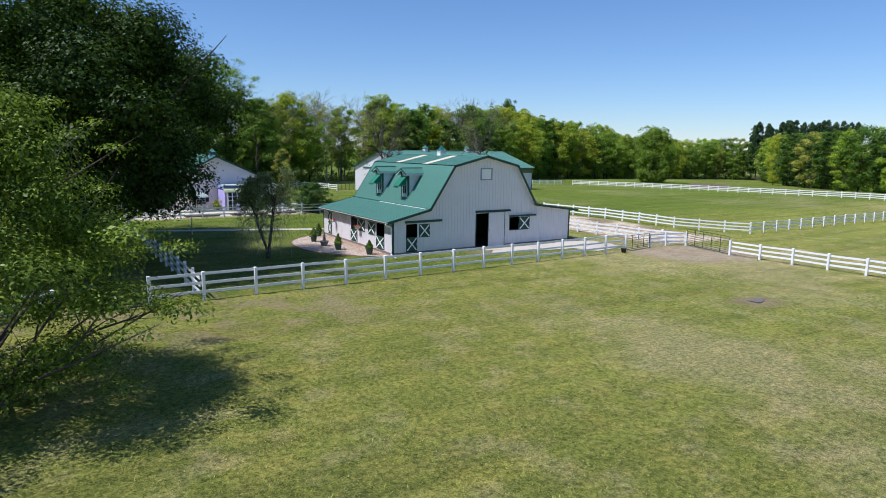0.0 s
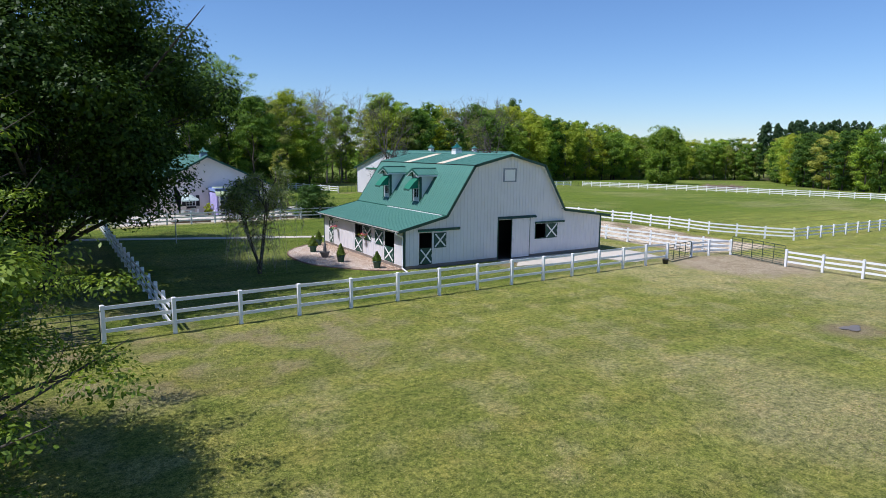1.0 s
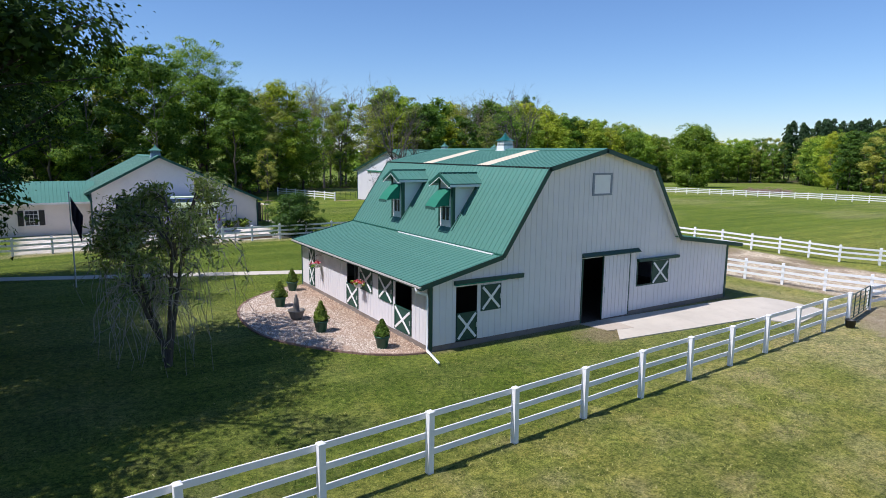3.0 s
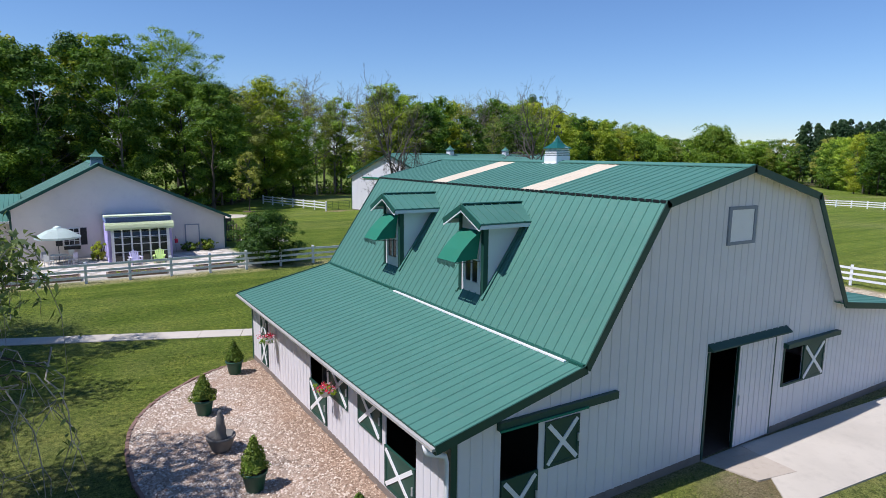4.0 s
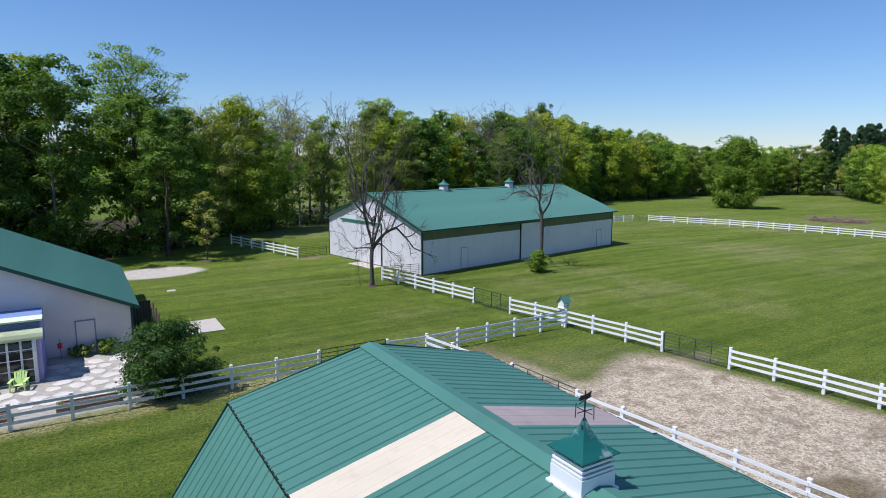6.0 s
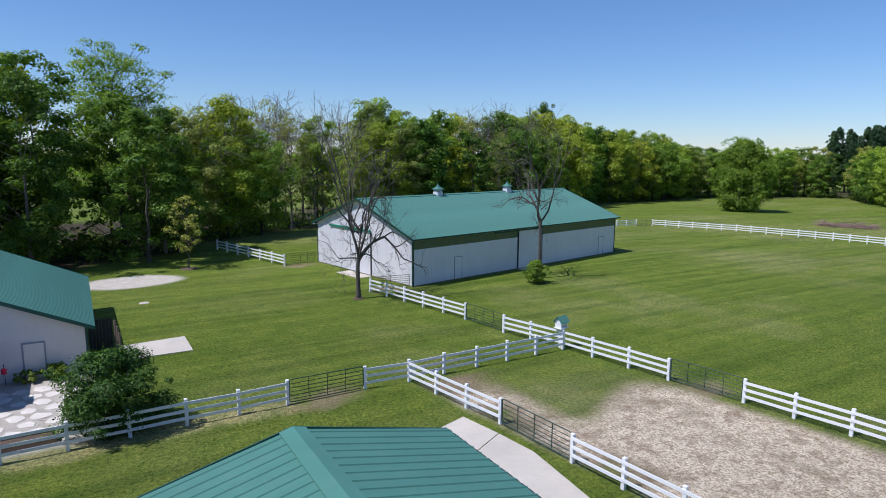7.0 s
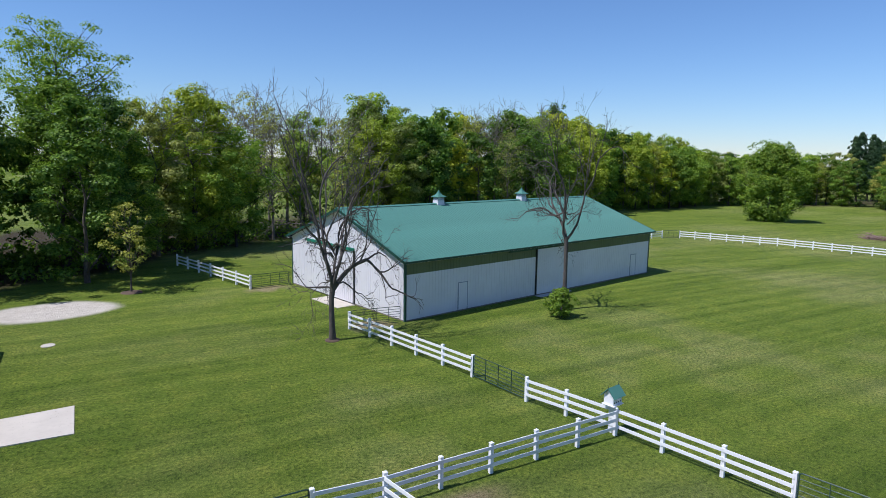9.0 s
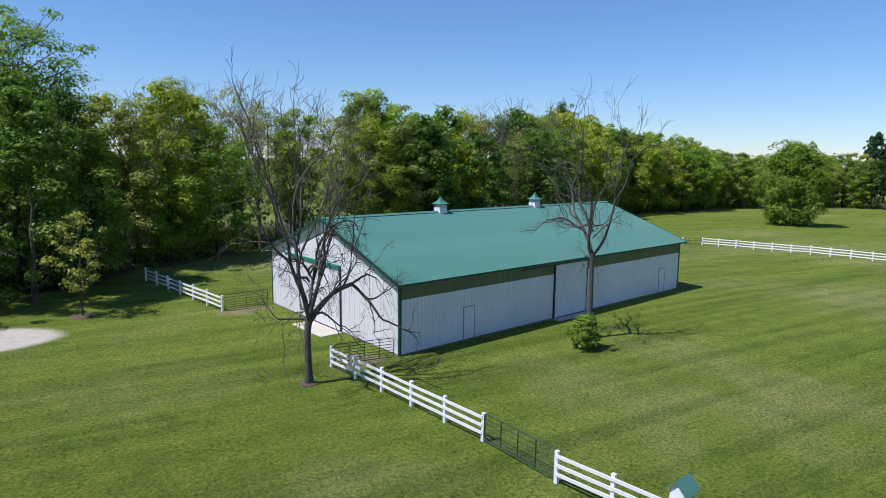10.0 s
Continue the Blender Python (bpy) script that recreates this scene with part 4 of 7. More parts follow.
# ---- the house with its patio ----
def make_house():
    house = tagged(empty("house"), "cream stucco house with green metal roof and patio side", "house")
    Y0, Y1 = 45.5, 62.0
    prof = [(-9.9, 3.78), (-3.45, 7.28), (6.35, 2.80)]
    top = profile_top(prof, 0.10)
    pts = [(-9.4, -0.2), (5.9, -0.2), (5.9, top(5.9)), (-3.45, top(-3.45)), (-9.4, top(-9.4))]
    bm = bmesh.new()
    prism(bm, pts, Y0, Y0 + 0.2)
    bmesh.ops.recalc_face_normals(bm, faces=bm.faces)
    wall = part("gable_wall", bm, CREAM, house)
    bm = bmesh.new()
    prism(bm, pts, Y1 - 0.2, Y1)
    bmesh.ops.recalc_face_normals(bm, faces=bm.faces)
    part("gable_wall", bm, CREAM, house)
    part("side_wall", boxes((5.7, 5.9, Y0 + 0.2, Y1 - 0.2, -0.2, 2.9)), CREAM, house)
    part("side_wall", boxes((-9.4, -9.2, Y0 + 0.2, Y1 - 0.2, -0.2, 3.9)), CREAM, house)
    part("corner_trim", boxes((5.80, 5.94, Y0 - 0.04, Y0 + 0.10, 0, 2.75)), TRIM_GREEN, house)
    part("corner_trim", boxes((-9.46, -9.32, Y0 - 0.04, Y0 + 0.10, 0, 3.8)), TRIM_GREEN, house)
    roof_slope(house, prof[2], prof[1], Y0 - 0.4, Y1 + 0.4, GREEN_ROOF)
    roof_slope(house, prof[0], prof[1], Y0 - 0.4, Y1 + 0.4, GREEN_ROOF)
    for y in (Y0 - 0.42, Y1 + 0.42):
        edge_trim(house, prof, y, h=0.22, mat=ROOF_DARK, name="barge_board")
    bm = bmesh.new()
    prism(bm, [(-3.75, 7.16), (-3.45, 7.31), (-3.15, 7.19), (-3.15, 7.215), (-3.45, 7.34), (-3.75, 7.185)], Y0 - 0.4, Y1 + 0.4)
    bmesh.ops.recalc_face_normals(bm, faces=bm.faces)
    part("ridge_cap", bm, GREEN_ROOF, house)
    # door and window in the gable
    d = part("door", boxes((2.68, 3.68, Y0 - 0.05, Y0 + 0.02, 0.10, 2.14)), CREAM, house, "pale flush door in a grey frame")
    part("door_frame", boxes((2.60, 2.68, Y0 - 0.07, Y0, 0.08, 2.22), (3.68, 3.76, Y0 - 0.07, Y0, 0.08, 2.22), (2.68, 3.68, Y0 - 0.07, Y0, 2.14, 2.22)), GREY_TRIM, d)

    def window(x0, x1, z0, z1, y, par):
        w = part("window", boxes((x0, x1, y - 0.03, y + 0.01, z0, z1)), GLASS, par, "white sash window with black shutters")
        part("window_frame", boxes((x0 - 0.06, x0, y - 0.06, y, z0 - 0.06, z1 + 0.06), (x1, x1 + 0.06, y - 0.06, y, z0 - 0.06, z1 + 0.06), (x0, x1, y - 0.06, y, z1, z1 + 0.06), (x0, x1, y - 0.06, y, z0 - 0.06, z0)), WHITE, w)
        for k in range(1, 3):
            part("glazing_bar", boxes((x0 + (x1 - x0) * k / 3 - 0.012, x0 + (x1 - x0) * k / 3 + 0.012, y - 0.05, y - 0.028, z0, z1)), WHITE, w)
        for k in range(1, 4):
            zz = z0 + (z1 - z0) * k / 4
            part("glazing_bar", boxes((x0, x1, y - 0.05, y - 0.028, zz - 0.015, zz + 0.015)), WHITE, w)
        for s in (x0 - 0.56, x1 + 0.10):
            sh = part("shutter", boxes((s, s + 0.44, y - 0.05, y, z0 - 0.04, z1 + 0.04)), BLACK, w, "black louvred shutter")
            part("slats", boxes(*[(s + 0.05, s + 0.39, y - 0.062, y - 0.048, z0 + 0.05 + 0.09 * k, z0 + 0.11 + 0.09 * k) for k in range(int((z1 - z0 - 0.1) / 0.09))]), BLACK, sh)
        return w
    w = window(-6.10, -5.10, 1.05, 2.30, Y0, house)
    part("window_box", boxes((-6.15, -5.05, Y0 - 0.30, Y0 - 0.06, 0.72, 0.96)), BLACK, w, "black window box")
    # lower wing on the west side
    wx0, wx1, wy0, wy1 = -26.0, -9.42, 46.3, 55.0
    part("wing_wall", boxes((wx0, wx1, wy0, wy0 + 0.2, -0.2, 3.02), (wx0, wx0 + 0.2, wy0 + 0.2, wy1, -0.2, 3.02), (wx0 + 0.2, wx1, wy1 - 0.2, wy1, -0.2, 3.02)), CREAM, house)
    for x0 in (-20.5, -14.6):
        window(x0, x0 + 0.95, 1.0, 2.3, wy0, house)
    rf = new("wing_roof")
    rf.parent = house
    rf.matrix_local = Matrix(((0, 1, 0, 0), (-1, 0, 0, 0), (0, 0, 1, 0), (0, 0, 0, 1)))
    rz = 4.75
    roof_slope(rf, (-(wy0 - 0.5), 3.0), (-(wy0 + wy1) / 2, rz), wx0 - 0.4, wx1 + 0.6, GREEN_ROOF)
    roof_slope(rf, (-(wy1 + 0.5), 3.0), (-(wy0 + wy1) / 2, rz), wx0 - 0.4, wx1 + 0.6, GREEN_ROOF)
    part("fascia", boxes((wx0 - 0.4, wx1, wy0 - 0.54, wy0 - 0.50, 2.84, 3.02)), WHITE, house)
    make_cupola(house, -3.45, 47.4, 7.25, 0.42, False, GREEN_ROOF, painted("blue_grey_board", (0.25, 0.33, 0.42), 0.5), 0.62)
    # sunroom: lavender frame, lime front board, curved white ribs with glass between
    sx0, sx1, sy = -3.40, 0.95, 41.2
    room = part("sunroom", boxes((sx0, sx0 + 0.15, sy + 0.2, Y0, 0, 2.75), (sx1 - 0.15, sx1, sy + 0.2, Y0, 0, 2.75)), LAVENDER, house, "lavender sunroom with white ribs and lime canopy")
    bm = bmesh.new()
    nb = 18
    for s in (sx0, sx1):
        for k in range(nb):
            z = 0.08 + k * 0.145
            box(bm, s - 0.02, s + 0.02, sy + 0.3, Y0 - 0.02, z, z + 0.10)
    part("lap_boards", bm, LAVENDER, room)
    part("roof_deck", boxes((sx0 - 0.05, sx1 + 0.05, sy + 0.35, Y0, 2.95, 3.30)), painted("blue_board", (0.22, 0.30, 0.55), 0.5), room)
    part("top_board", boxes((sx0 - 0.15, sx1 + 0.15, sy + 0.25, sy + 1.4, 3.42, 3.52)), LIME, room, "pale lime top board")
    part("louvre", boxes(*[(sx0, sx1, sy + 0.30, sy + 0.36, 3.0 + 0.10 * k, 3.07 + 0.10 * k) for k in range(4)]), painted("slate_blue", (0.12, 0.17, 0.34), 0.5), room)
    bm = bmesh.new()
    rows = [(sy + 0.30, 3.02), (sy + 0.02, 2.99), (sy - 0.22, 2.86), (sy - 0.34, 2.66), (sy - 0.36, 2.52)]
    for (ya, za), (yb, zb) in zip(rows, rows[1:]):
        q = [bm.verts.new(p) for p in ((sx0 - 0.15, ya, za), (sx1 + 0.15, ya, za), (sx1 + 0.15, yb, zb), (sx0 - 0.15, yb, zb))]
        bm.faces.new(q)
    bmesh.ops.solidify(bm, geom=bm.faces[:], thickness=0.04)
    part("canopy", bm, LIME, room, "pale lime curved canopy")
    nr = 7
    curve = [(sy + 0.2, 2.72), (sy - 0.05, 2.6), (sy - 0.20, 2.35), (sy - 0.27, 1.9), (sy - 0.28, 0.05)]
    for k in range(nr):
        x = sx0 + 0.30 + (sx1 - sx0 - 0.6) * k / (nr - 1)
        bm = bmesh.new()
        ww = 0.20 if k in (0, nr - 1) else 0.11
        for a, b in zip(curve, curve[1:]):
            beam(bm, (x, a[0], a[1]), (x, b[0], b[1]), ww, 0.07, up=(0, -1, 0.2))
        part("rib", bm, WHITE, room, "white curved rib")
    for z, yy in ((0.10, sy - 0.28), (0.85, sy - 0.28), (1.45, sy - 0.28), (2.0, sy - 0.26)):
        part("glazing_bar", boxes((sx0 + 0.25, sx1 - 0.25, yy - 0.02, yy + 0.03, z - 0.022, z + 0.022)), WHITE, room)
    bm = bmesh.new()
    for a, b in zip(curve, curve[1:]):
        q = [bm.verts.new(p) for p in ((sx0 + 0.2, a[0] + 0.05, a[1] - 0.02), (sx1 - 0.2, a[0] + 0.05, a[1] - 0.02), (sx1 - 0.2, b[0] + 0.05, b[1]), (sx0 + 0.2, b[0] + 0.05, b[1]))]
        bm.faces.new(q)
    part("glass", bm, GLASS, room)
    for px in (sx0, sx1 - 0.2):
        part("front_post", boxes((px, px + 0.2, sy, sy + 0.2, 0, 2.75)), LAVENDER, room)


make_house()


# ---- fences and gates ----
def post_mesh():
    bm = bmesh.new()
    rings = [(0.078, -0.35), (0.078, 1.335), (0.086, 1.335), (0.086, 1.36), (0.05, 1.385), (0.0, 1.39)]
    prev = None
    for r, z in rings:
        ring = [bm.verts.new((a * r, b * r, z)) for a, b in ((-1, -1), (1, -1), (1, 1), (-1, 1))]
        if prev:
            for i in range(4):
                bm.faces.new((prev[i], prev[(i + 1) % 4], ring[(i + 1) % 4], ring[i]))
        prev = ring
    bmesh.ops.remove_doubles(bm, verts=bm.verts, dist=1e-5)
    return shared("post", bm, WHITE)


def rail_mesh():
    bm = bmesh.new()
    vs = box(bm, 0, 1, -0.02, 0.02, -0.075, 0.075)
    return shared("rail", bm, WHITE)


POST, RAIL = post_mesh(), rail_mesh()
FENCE_LABEL = "white three-rail paddock fence on square posts"


def fence(points, spacing=2.45, side=1, label=FENCE_LABEL, skip_first=False, rails=(0.42, 0.80, 1.18), group="white paddock fences", tall=1.0):
    """A run of fence along points; the rails are on the left (side 1) or right (-1) of its direction."""
    x0, y0 = points[0]
    root = empty("fence", x0, y0, gh(x0, y0))
    tagged(root, label, "fence", group)
    inv = root.matrix_world.inverted()
    rng = random.Random(int(x0 * 31 + y0 * 17))
    posts = []
    for (ax, ay), (bx, by) in zip(points, points[1:]):
        n = max(1, round(math.hypot(bx - ax, by - ay) / spacing))
        for k in range(n):
            posts.append((ax + (bx - ax) * k / n, ay + (by - ay) * k / n))
    posts.append(points[-1])
    heads = []
    for i, (x, y) in enumerate(posts):
        d = Vector(posts[min(i + 1, len(posts) - 1)]) - Vector(posts[max(i - 1, 0)])
        ang = math.degrees(math.atan2(d.y, d.x))
        z = gh(x, y) + rng.uniform(-0.02, 0.02)
        heads.append((x, y, z))
        if i == 0 and skip_first:
            continue
        p = new("post", POST)
        p.parent = root
        p.matrix_local = inv @ pose(x, y, z, rng.uniform(-0.7, 0.7), rng.uniform(-0.7, 0.7), ang) @ Matrix.Diagonal((1, 1, tall, 1))
    for a, b in zip(heads, heads[1:]):
        d = Vector((b[0] - a[0], b[1] - a[1], 0)).normalized()
        nrm = Vector((-d.y, d.x, 0)) * side * 0.092
        for h in rails:
            A = Vector((a[0], a[1], a[2] + h + rng.uniform(-0.012, 0.012))) + nrm
            B = Vector((b[0], b[1], b[2] + h + rng.uniform(-0.012, 0.012))) + nrm
            v = B - A
            ux = v.normalized()
            uy = Vector((0, 0, 1)).cross(ux).normalized()
            uz = ux.cross(uy)
            m = Matrix((ux * (v.length - 0.004), uy, uz)).transposed().to_4x4()
            r = new("rail", RAIL)
            r.parent = root
            r.matrix_local = inv @ Matrix.Translation(A + ux * 0.002) @ m
    return root


def gate(a, b, bars=6, uprights=4, h=1.25, label="dark green tubular farm gate", open_to=None, group="farm gates"):
    """A tube gate hung between two places."""
    if open_to:
        b = open_to
    ax, ay = a
    bx, by = b
    za, zb = gh(ax, ay), gh(bx, by)
    root = tagged(empty("gate", ax, ay, za), label, "gate", group)
    inv = root.matrix_world.inverted()
    A, B = Vector((ax, ay, za + 0.12)), Vector((bx, by, zb + 0.12))
    d = (B - A).normalized()
    A, B = A + d * 0.12, B - d * 0.12
    A, B = inv @ A, inv @ B
    up = Vector((0, 0, 1))
    bm = bmesh.new()
    r = 0.10
    tube(bm, [A + up * r, A + up * (h - r), A + d * 0.03 + up * (h - 0.03), A + d * r + up * h, B - d * r + up * h, B - d * 0.03 + up * (h - 0.03), B + up * (h - r), B + up * r, B - d * r, A + d * r, A + up * r], 0.028, 6, False)
    part("frame", bm, GATE_GREEN, root)
    for k in range(1, bars):
        z = h * (k / bars) ** 1.15
        bm = bmesh.new()
        tube(bm, [A + up * z, B + up * z], 0.020, 6)
        part("bar", bm, GATE_GREEN, root)
    for k in range(1, uprights):
        p = A + (B - A) * k / uprights
        bm = bmesh.new()
        beam(bm, p, p + up * h, 0.05, 0.025, up=d)
        part("upright", bm, GATE_GREEN, root)
    return root


K5, PB, PC, K8, K6 = (20.9, -5.7), (25.4, -4.7), (27.7, -4.8), (30.0, -5.4), (28.3, -11.2)
fence([(-16.34, -9.28), K5], 2.87, 1, tall=1.17, rails=(0.50, 0.97, 1.47))
fence([(-16.34, -9.28), (-19.05, -9.6)], 2.7, -1, skip_first=True, tall=1.17, rails=(0.50, 0.97, 1.47))
fence([(-23.2, -10.0), (-46.0, -10.6)], 2.7, -1)
gate((-19.05, -9.6), (-23.2, -10.0))
fence([(-16.35, -8.9), (-16.5, 34.1)], 2.45, 1, skip_first=True)
gate(K5, PB)
fence([PB, PC, K8], 2.4, 1)
gate(K8, K6, bars=8, uprights=5, h=1.55)
fence([K6, (29.0, -22.0), (31.0, -75.0)], 2.75, 1)
fence([(23.57, 22.3), (24.8, 11.8), (26.0, 5.5), (27.5, 1.3), K8], 2.45, -1)
gate((23.15, 27.0), (23.57, 22.3))
fence([(21.9, 34.3), (23.15, 27.0)], 2.6, -1, skip_first=True)
fence([(-40.0, 34.1), (14.75, 34.5)], 2.44, -1)
gate((14.75, 34.5), (19.2, 34.5))
fence([(19.2, 34.5), (21.9, 34.3), (33.9, 34.5)], 2.45, -1)
fence([(32.75, 39.75), (34.0, 34.9), (35.4, 26.9)], 2.6, -1)
gate((35.4, 26.9), (36.2, 22.6))
fence([(36.2, 22.6), (38.2, 10.0), (40.5, 4.0), (46.5, -2.1)], 2.5, -1)
fence([(46.5, -2.1), (112.0, -3.0)], 2.7, 1, skip_first=True)
gate((32.2, 44.2), (32.75, 39.75))
fence([(29.6, 57.0), (32.2, 44.2)], 2.6, -1)
gate((29.7, 57.1), (33.8, 56.7), 7, 4)
fence([(22.0, 90.5), (26.4, 74.2)], 2.6, -1)
gate((26.4, 74.2), (30.4, 74.8))
fence([(91.0, 89.0), (102.5, 89.6)], 2.7, 1)
gate((102.5, 89.6), (106.0, 88.6), 5, 3)
fence([(106.0, 88.6), (112.0, 74.0), (114.5, 58.0), (115.0, 40.0), (115.5, 20.0), (115.0, -25.0)], 2.7, -1)


# ---- trees ----
def tubes_arrays(branches, sides):
    """branches: list of (points, radii); gives vertices and quads of tapered tubes."""
    V, F, off = [], [], 0
    ang = np.arange(sides) * 2 * np.pi / sides
    ca, sa = np.cos(ang), np.sin(ang)
    for pts, rad in branches:
        P = np.asarray(pts, float)
        d = np.gradient(P, axis=0)
        d /= np.linalg.norm(d, axis=1)[:, None] + 1e-9
        ref = np.array([0.31, 0.22, 0.93]) if abs(d[0, 2]) < 0.9 else np.array([1.0, 0.1, 0.0])
        a = np.cross(d, ref)
        a /= np.linalg.norm(a, axis=1)[:, None] + 1e-9
        b = np.cross(d, a)
        R = np.asarray(rad, float)[:, None, None]
        ring = P[:, None, :] + R * (a[:, None, :] * ca[None, :, None] + b[:, None, :] * sa[None, :, None])
        n = len(P)
        V.append(ring.reshape(-1, 3))
        i = off + np.arange(n * sides).reshape(n, sides)
        j = np.roll(i, -1, axis=1)
        F.append(np.stack([i[:-1], j[:-1], j[1:], i[1:]], -1).reshape(-1, 4))
        off += n * sides
    return np.concatenate(V), np.concatenate(F)


def grow(rng, p, d, length, r, depth, kids, spread, lift, shrink, out, wob=0.12, droop=0.0, tips=None, rshrink=0.62, seg=4):
    """Grows a branch and its forks into out, by depth; the ends go into tips."""
    pts, rad = [p], [r]
    q, v = p.copy(), d / np.linalg.norm(d)
    for k in range(seg):
        v = v + rng.normal(0, wob, 3) + np.array([0, 0, lift * 0.25 - droop * (k + 1) / seg])
        v /= np.linalg.norm(v)
        q = q + v * length / seg
        pts.append(q)
        rad.append(r * (1 - (1 - rshrink) * (k + 1) / seg))
    out.setdefault(depth, []).append((pts, rad))
    if depth == 0:
        if tips is not None:
            tips.append(q)
        return
    n = kids[depth] if isinstance(kids, dict) else kids
    phase = rng.uniform(0, 6.28)
    for k in range(n):
        t = rng.uniform(0.45, 1.0) if k else 1.0
        at = min(seg, max(1, int(round(t * seg))))
        base = pts[at]
        side = np.cross(v, [0.3, 0.2, 0.9])
        side /= np.linalg.norm(side)
        up = np.cross(side, v)
        a = phase + k * 2.4 + rng.uniform(-0.4, 0.4)
        tilt = spread * rng.uniform(0.6, 1.25) * (0.6 if k == 0 else 1.0)
        nd = v * math.cos(tilt) + (side * math.cos(a) + up * math.sin(a)) * math.sin(tilt)
        nd = nd + np.array([0, 0, lift])
        grow(rng, base, nd, length * shrink * rng.uniform(0.75, 1.15), rad[at] * (0.90 if k == 0 else 0.66), depth - 1, kids, spread, lift, shrink, out, wob, droop, tips, rshrink, seg)


def leaf_quads(rng, pos, nrm, size, ratio=0.62):
    """A kite-shaped leaf clump at each place."""
    n = len(pos)
    nrm = nrm / (np.linalg.norm(nrm, axis=1)[:, None] + 1e-9)
    t = rng.normal(0, 1, (n, 3))
    t -= nrm * np.sum(t * nrm, axis=1)[:, None]
    t /= np.linalg.norm(t, axis=1)[:, None] + 1e-9
    b = np.cross(nrm, t)
    s = (size * rng.uniform(0.6, 1.35, n))[:, None]
    v = np.stack([pos - t * s * 0.5, pos + b * s * 0.5 * ratio + nrm * s * 0.10, pos + t * s * 0.55, pos - b * s * 0.5 * ratio + nrm * s * 0.10], 1)
    return v.reshape(-1, 3), np.arange(4 * n).reshape(n, 4)


def leaf_tris(rng, pos, nrm, size):
    n = len(pos)
    nrm = nrm / (np.linalg.norm(nrm, axis=1)[:, None] + 1e-9)
    t = rng.normal(0, 1, (n, 3))
    t -= nrm * np.sum(t * nrm, axis=1)[:, None]
    t /= np.linalg.norm(t, axis=1)[:, None] + 1e-9
    b = np.cross(nrm, t)
    s = (size * rng.uniform(0.6, 1.35, n))[:, None]
    v = np.stack([pos - t * s * 0.55, pos + t * s * 0.35 + b * s * 0.42, pos + t * s * 0.30 - b * s * 0.45], 1)
    return v.reshape(-1, 3), np.arange(3 * n).reshape(n, 3)


def lump_leaves(rng, centres, radii, n, size, flat=0.8, up=0.55, tri=False, sub=0, sub_r=0.4):
    """Leaves over the skins of many uneven lumps; sub: how many sprays they gather in, sub_r: the sprays' radius."""
    if sub:
        k = rng.choice(len(centres), sub, p=radii ** 2 / np.sum(radii ** 2))
        d = rng.normal(0, 1, (sub, 3))
        d /= np.linalg.norm(d, axis=1)[:, None]
        c2 = centres[k] + d * (radii[k] * rng.uniform(0.35, 1.05, sub) ** 0.5)[:, None] * np.array([1, 1, flat])
        j = rng.integers(0, sub, n)
        o = rng.normal(0, 0.45, (n, 3)) * np.array([1, 1, 0.45]) * (sub_r * rng.uniform(0.6, 1.3, sub)[j])[:, None]
        pos = c2[j] + o
        nrm = d[j] * 0.8 + rng.normal(0, 0.5, (n, 3)) + np.array([0, 0, up])
        return (leaf_tris if tri else leaf_quads)(rng, pos, nrm, size)
    k = rng.choice(len(centres), n, p=radii ** 2 / np.sum(radii ** 2))
    d = rng.normal(0, 1, (n, 3))
    d /= np.linalg.norm(d, axis=1)[:, None]
    r = radii[k] * rng.uniform(0.55, 1.08, n) ** 0.6
    pos = centres[k] + d * r[:, None] * np.array([1, 1, flat])
    nrm = d + rng.normal(0, 0.55, (n, 3)) + np.array([0, 0, up])
    return (leaf_tris if tri else leaf_quads)(rng, pos, nrm, size)


def clump_crown(rng, n, h, r, low, belly=0.5, top=1.0):
    """Clump centres over an egg-shaped, lopsided crown from low to h, widest at the belly."""
    c, rad = [], []
    ph, lop = rng.uniform(0, 6.283), rng.uniform(0.06, 0.20)
    for i in range(n):
        t = ((i + rng.uniform(0.1, 0.9)) / n) ** 0.85
        if t < belly:
            w = 0.42 + 0.58 * math.sin(math.pi / 2 * t / belly)
        else:
            w = math.sqrt(max(0.02, 1 - ((t - belly) / (1.02 - belly)) ** 2)) ** top
        a = i * 2.4 + rng.uniform(-0.5, 0.5)
        q = rng.uniform(0.50, 1.0)
        lr = r * rng.uniform(0.19, 0.34) * (0.75 + 0.25 * w)
        rr = max(0.0, r * w * (1 + lop * math.sin(a + ph)) - lr * 0.75) * q
        if rng.random() < 0.20:
            rr, lr = r * w * rng.uniform(0.92, 1.10), lr * rng.uniform(0.40, 0.62)
        c.append((math.cos(a) * rr, math.sin(a) * rr, max(low + lr * 0.3, low + (h - low) * t - lr * 0.6)))
        rad.append(lr)
    return np.array(c), np.array(rad)


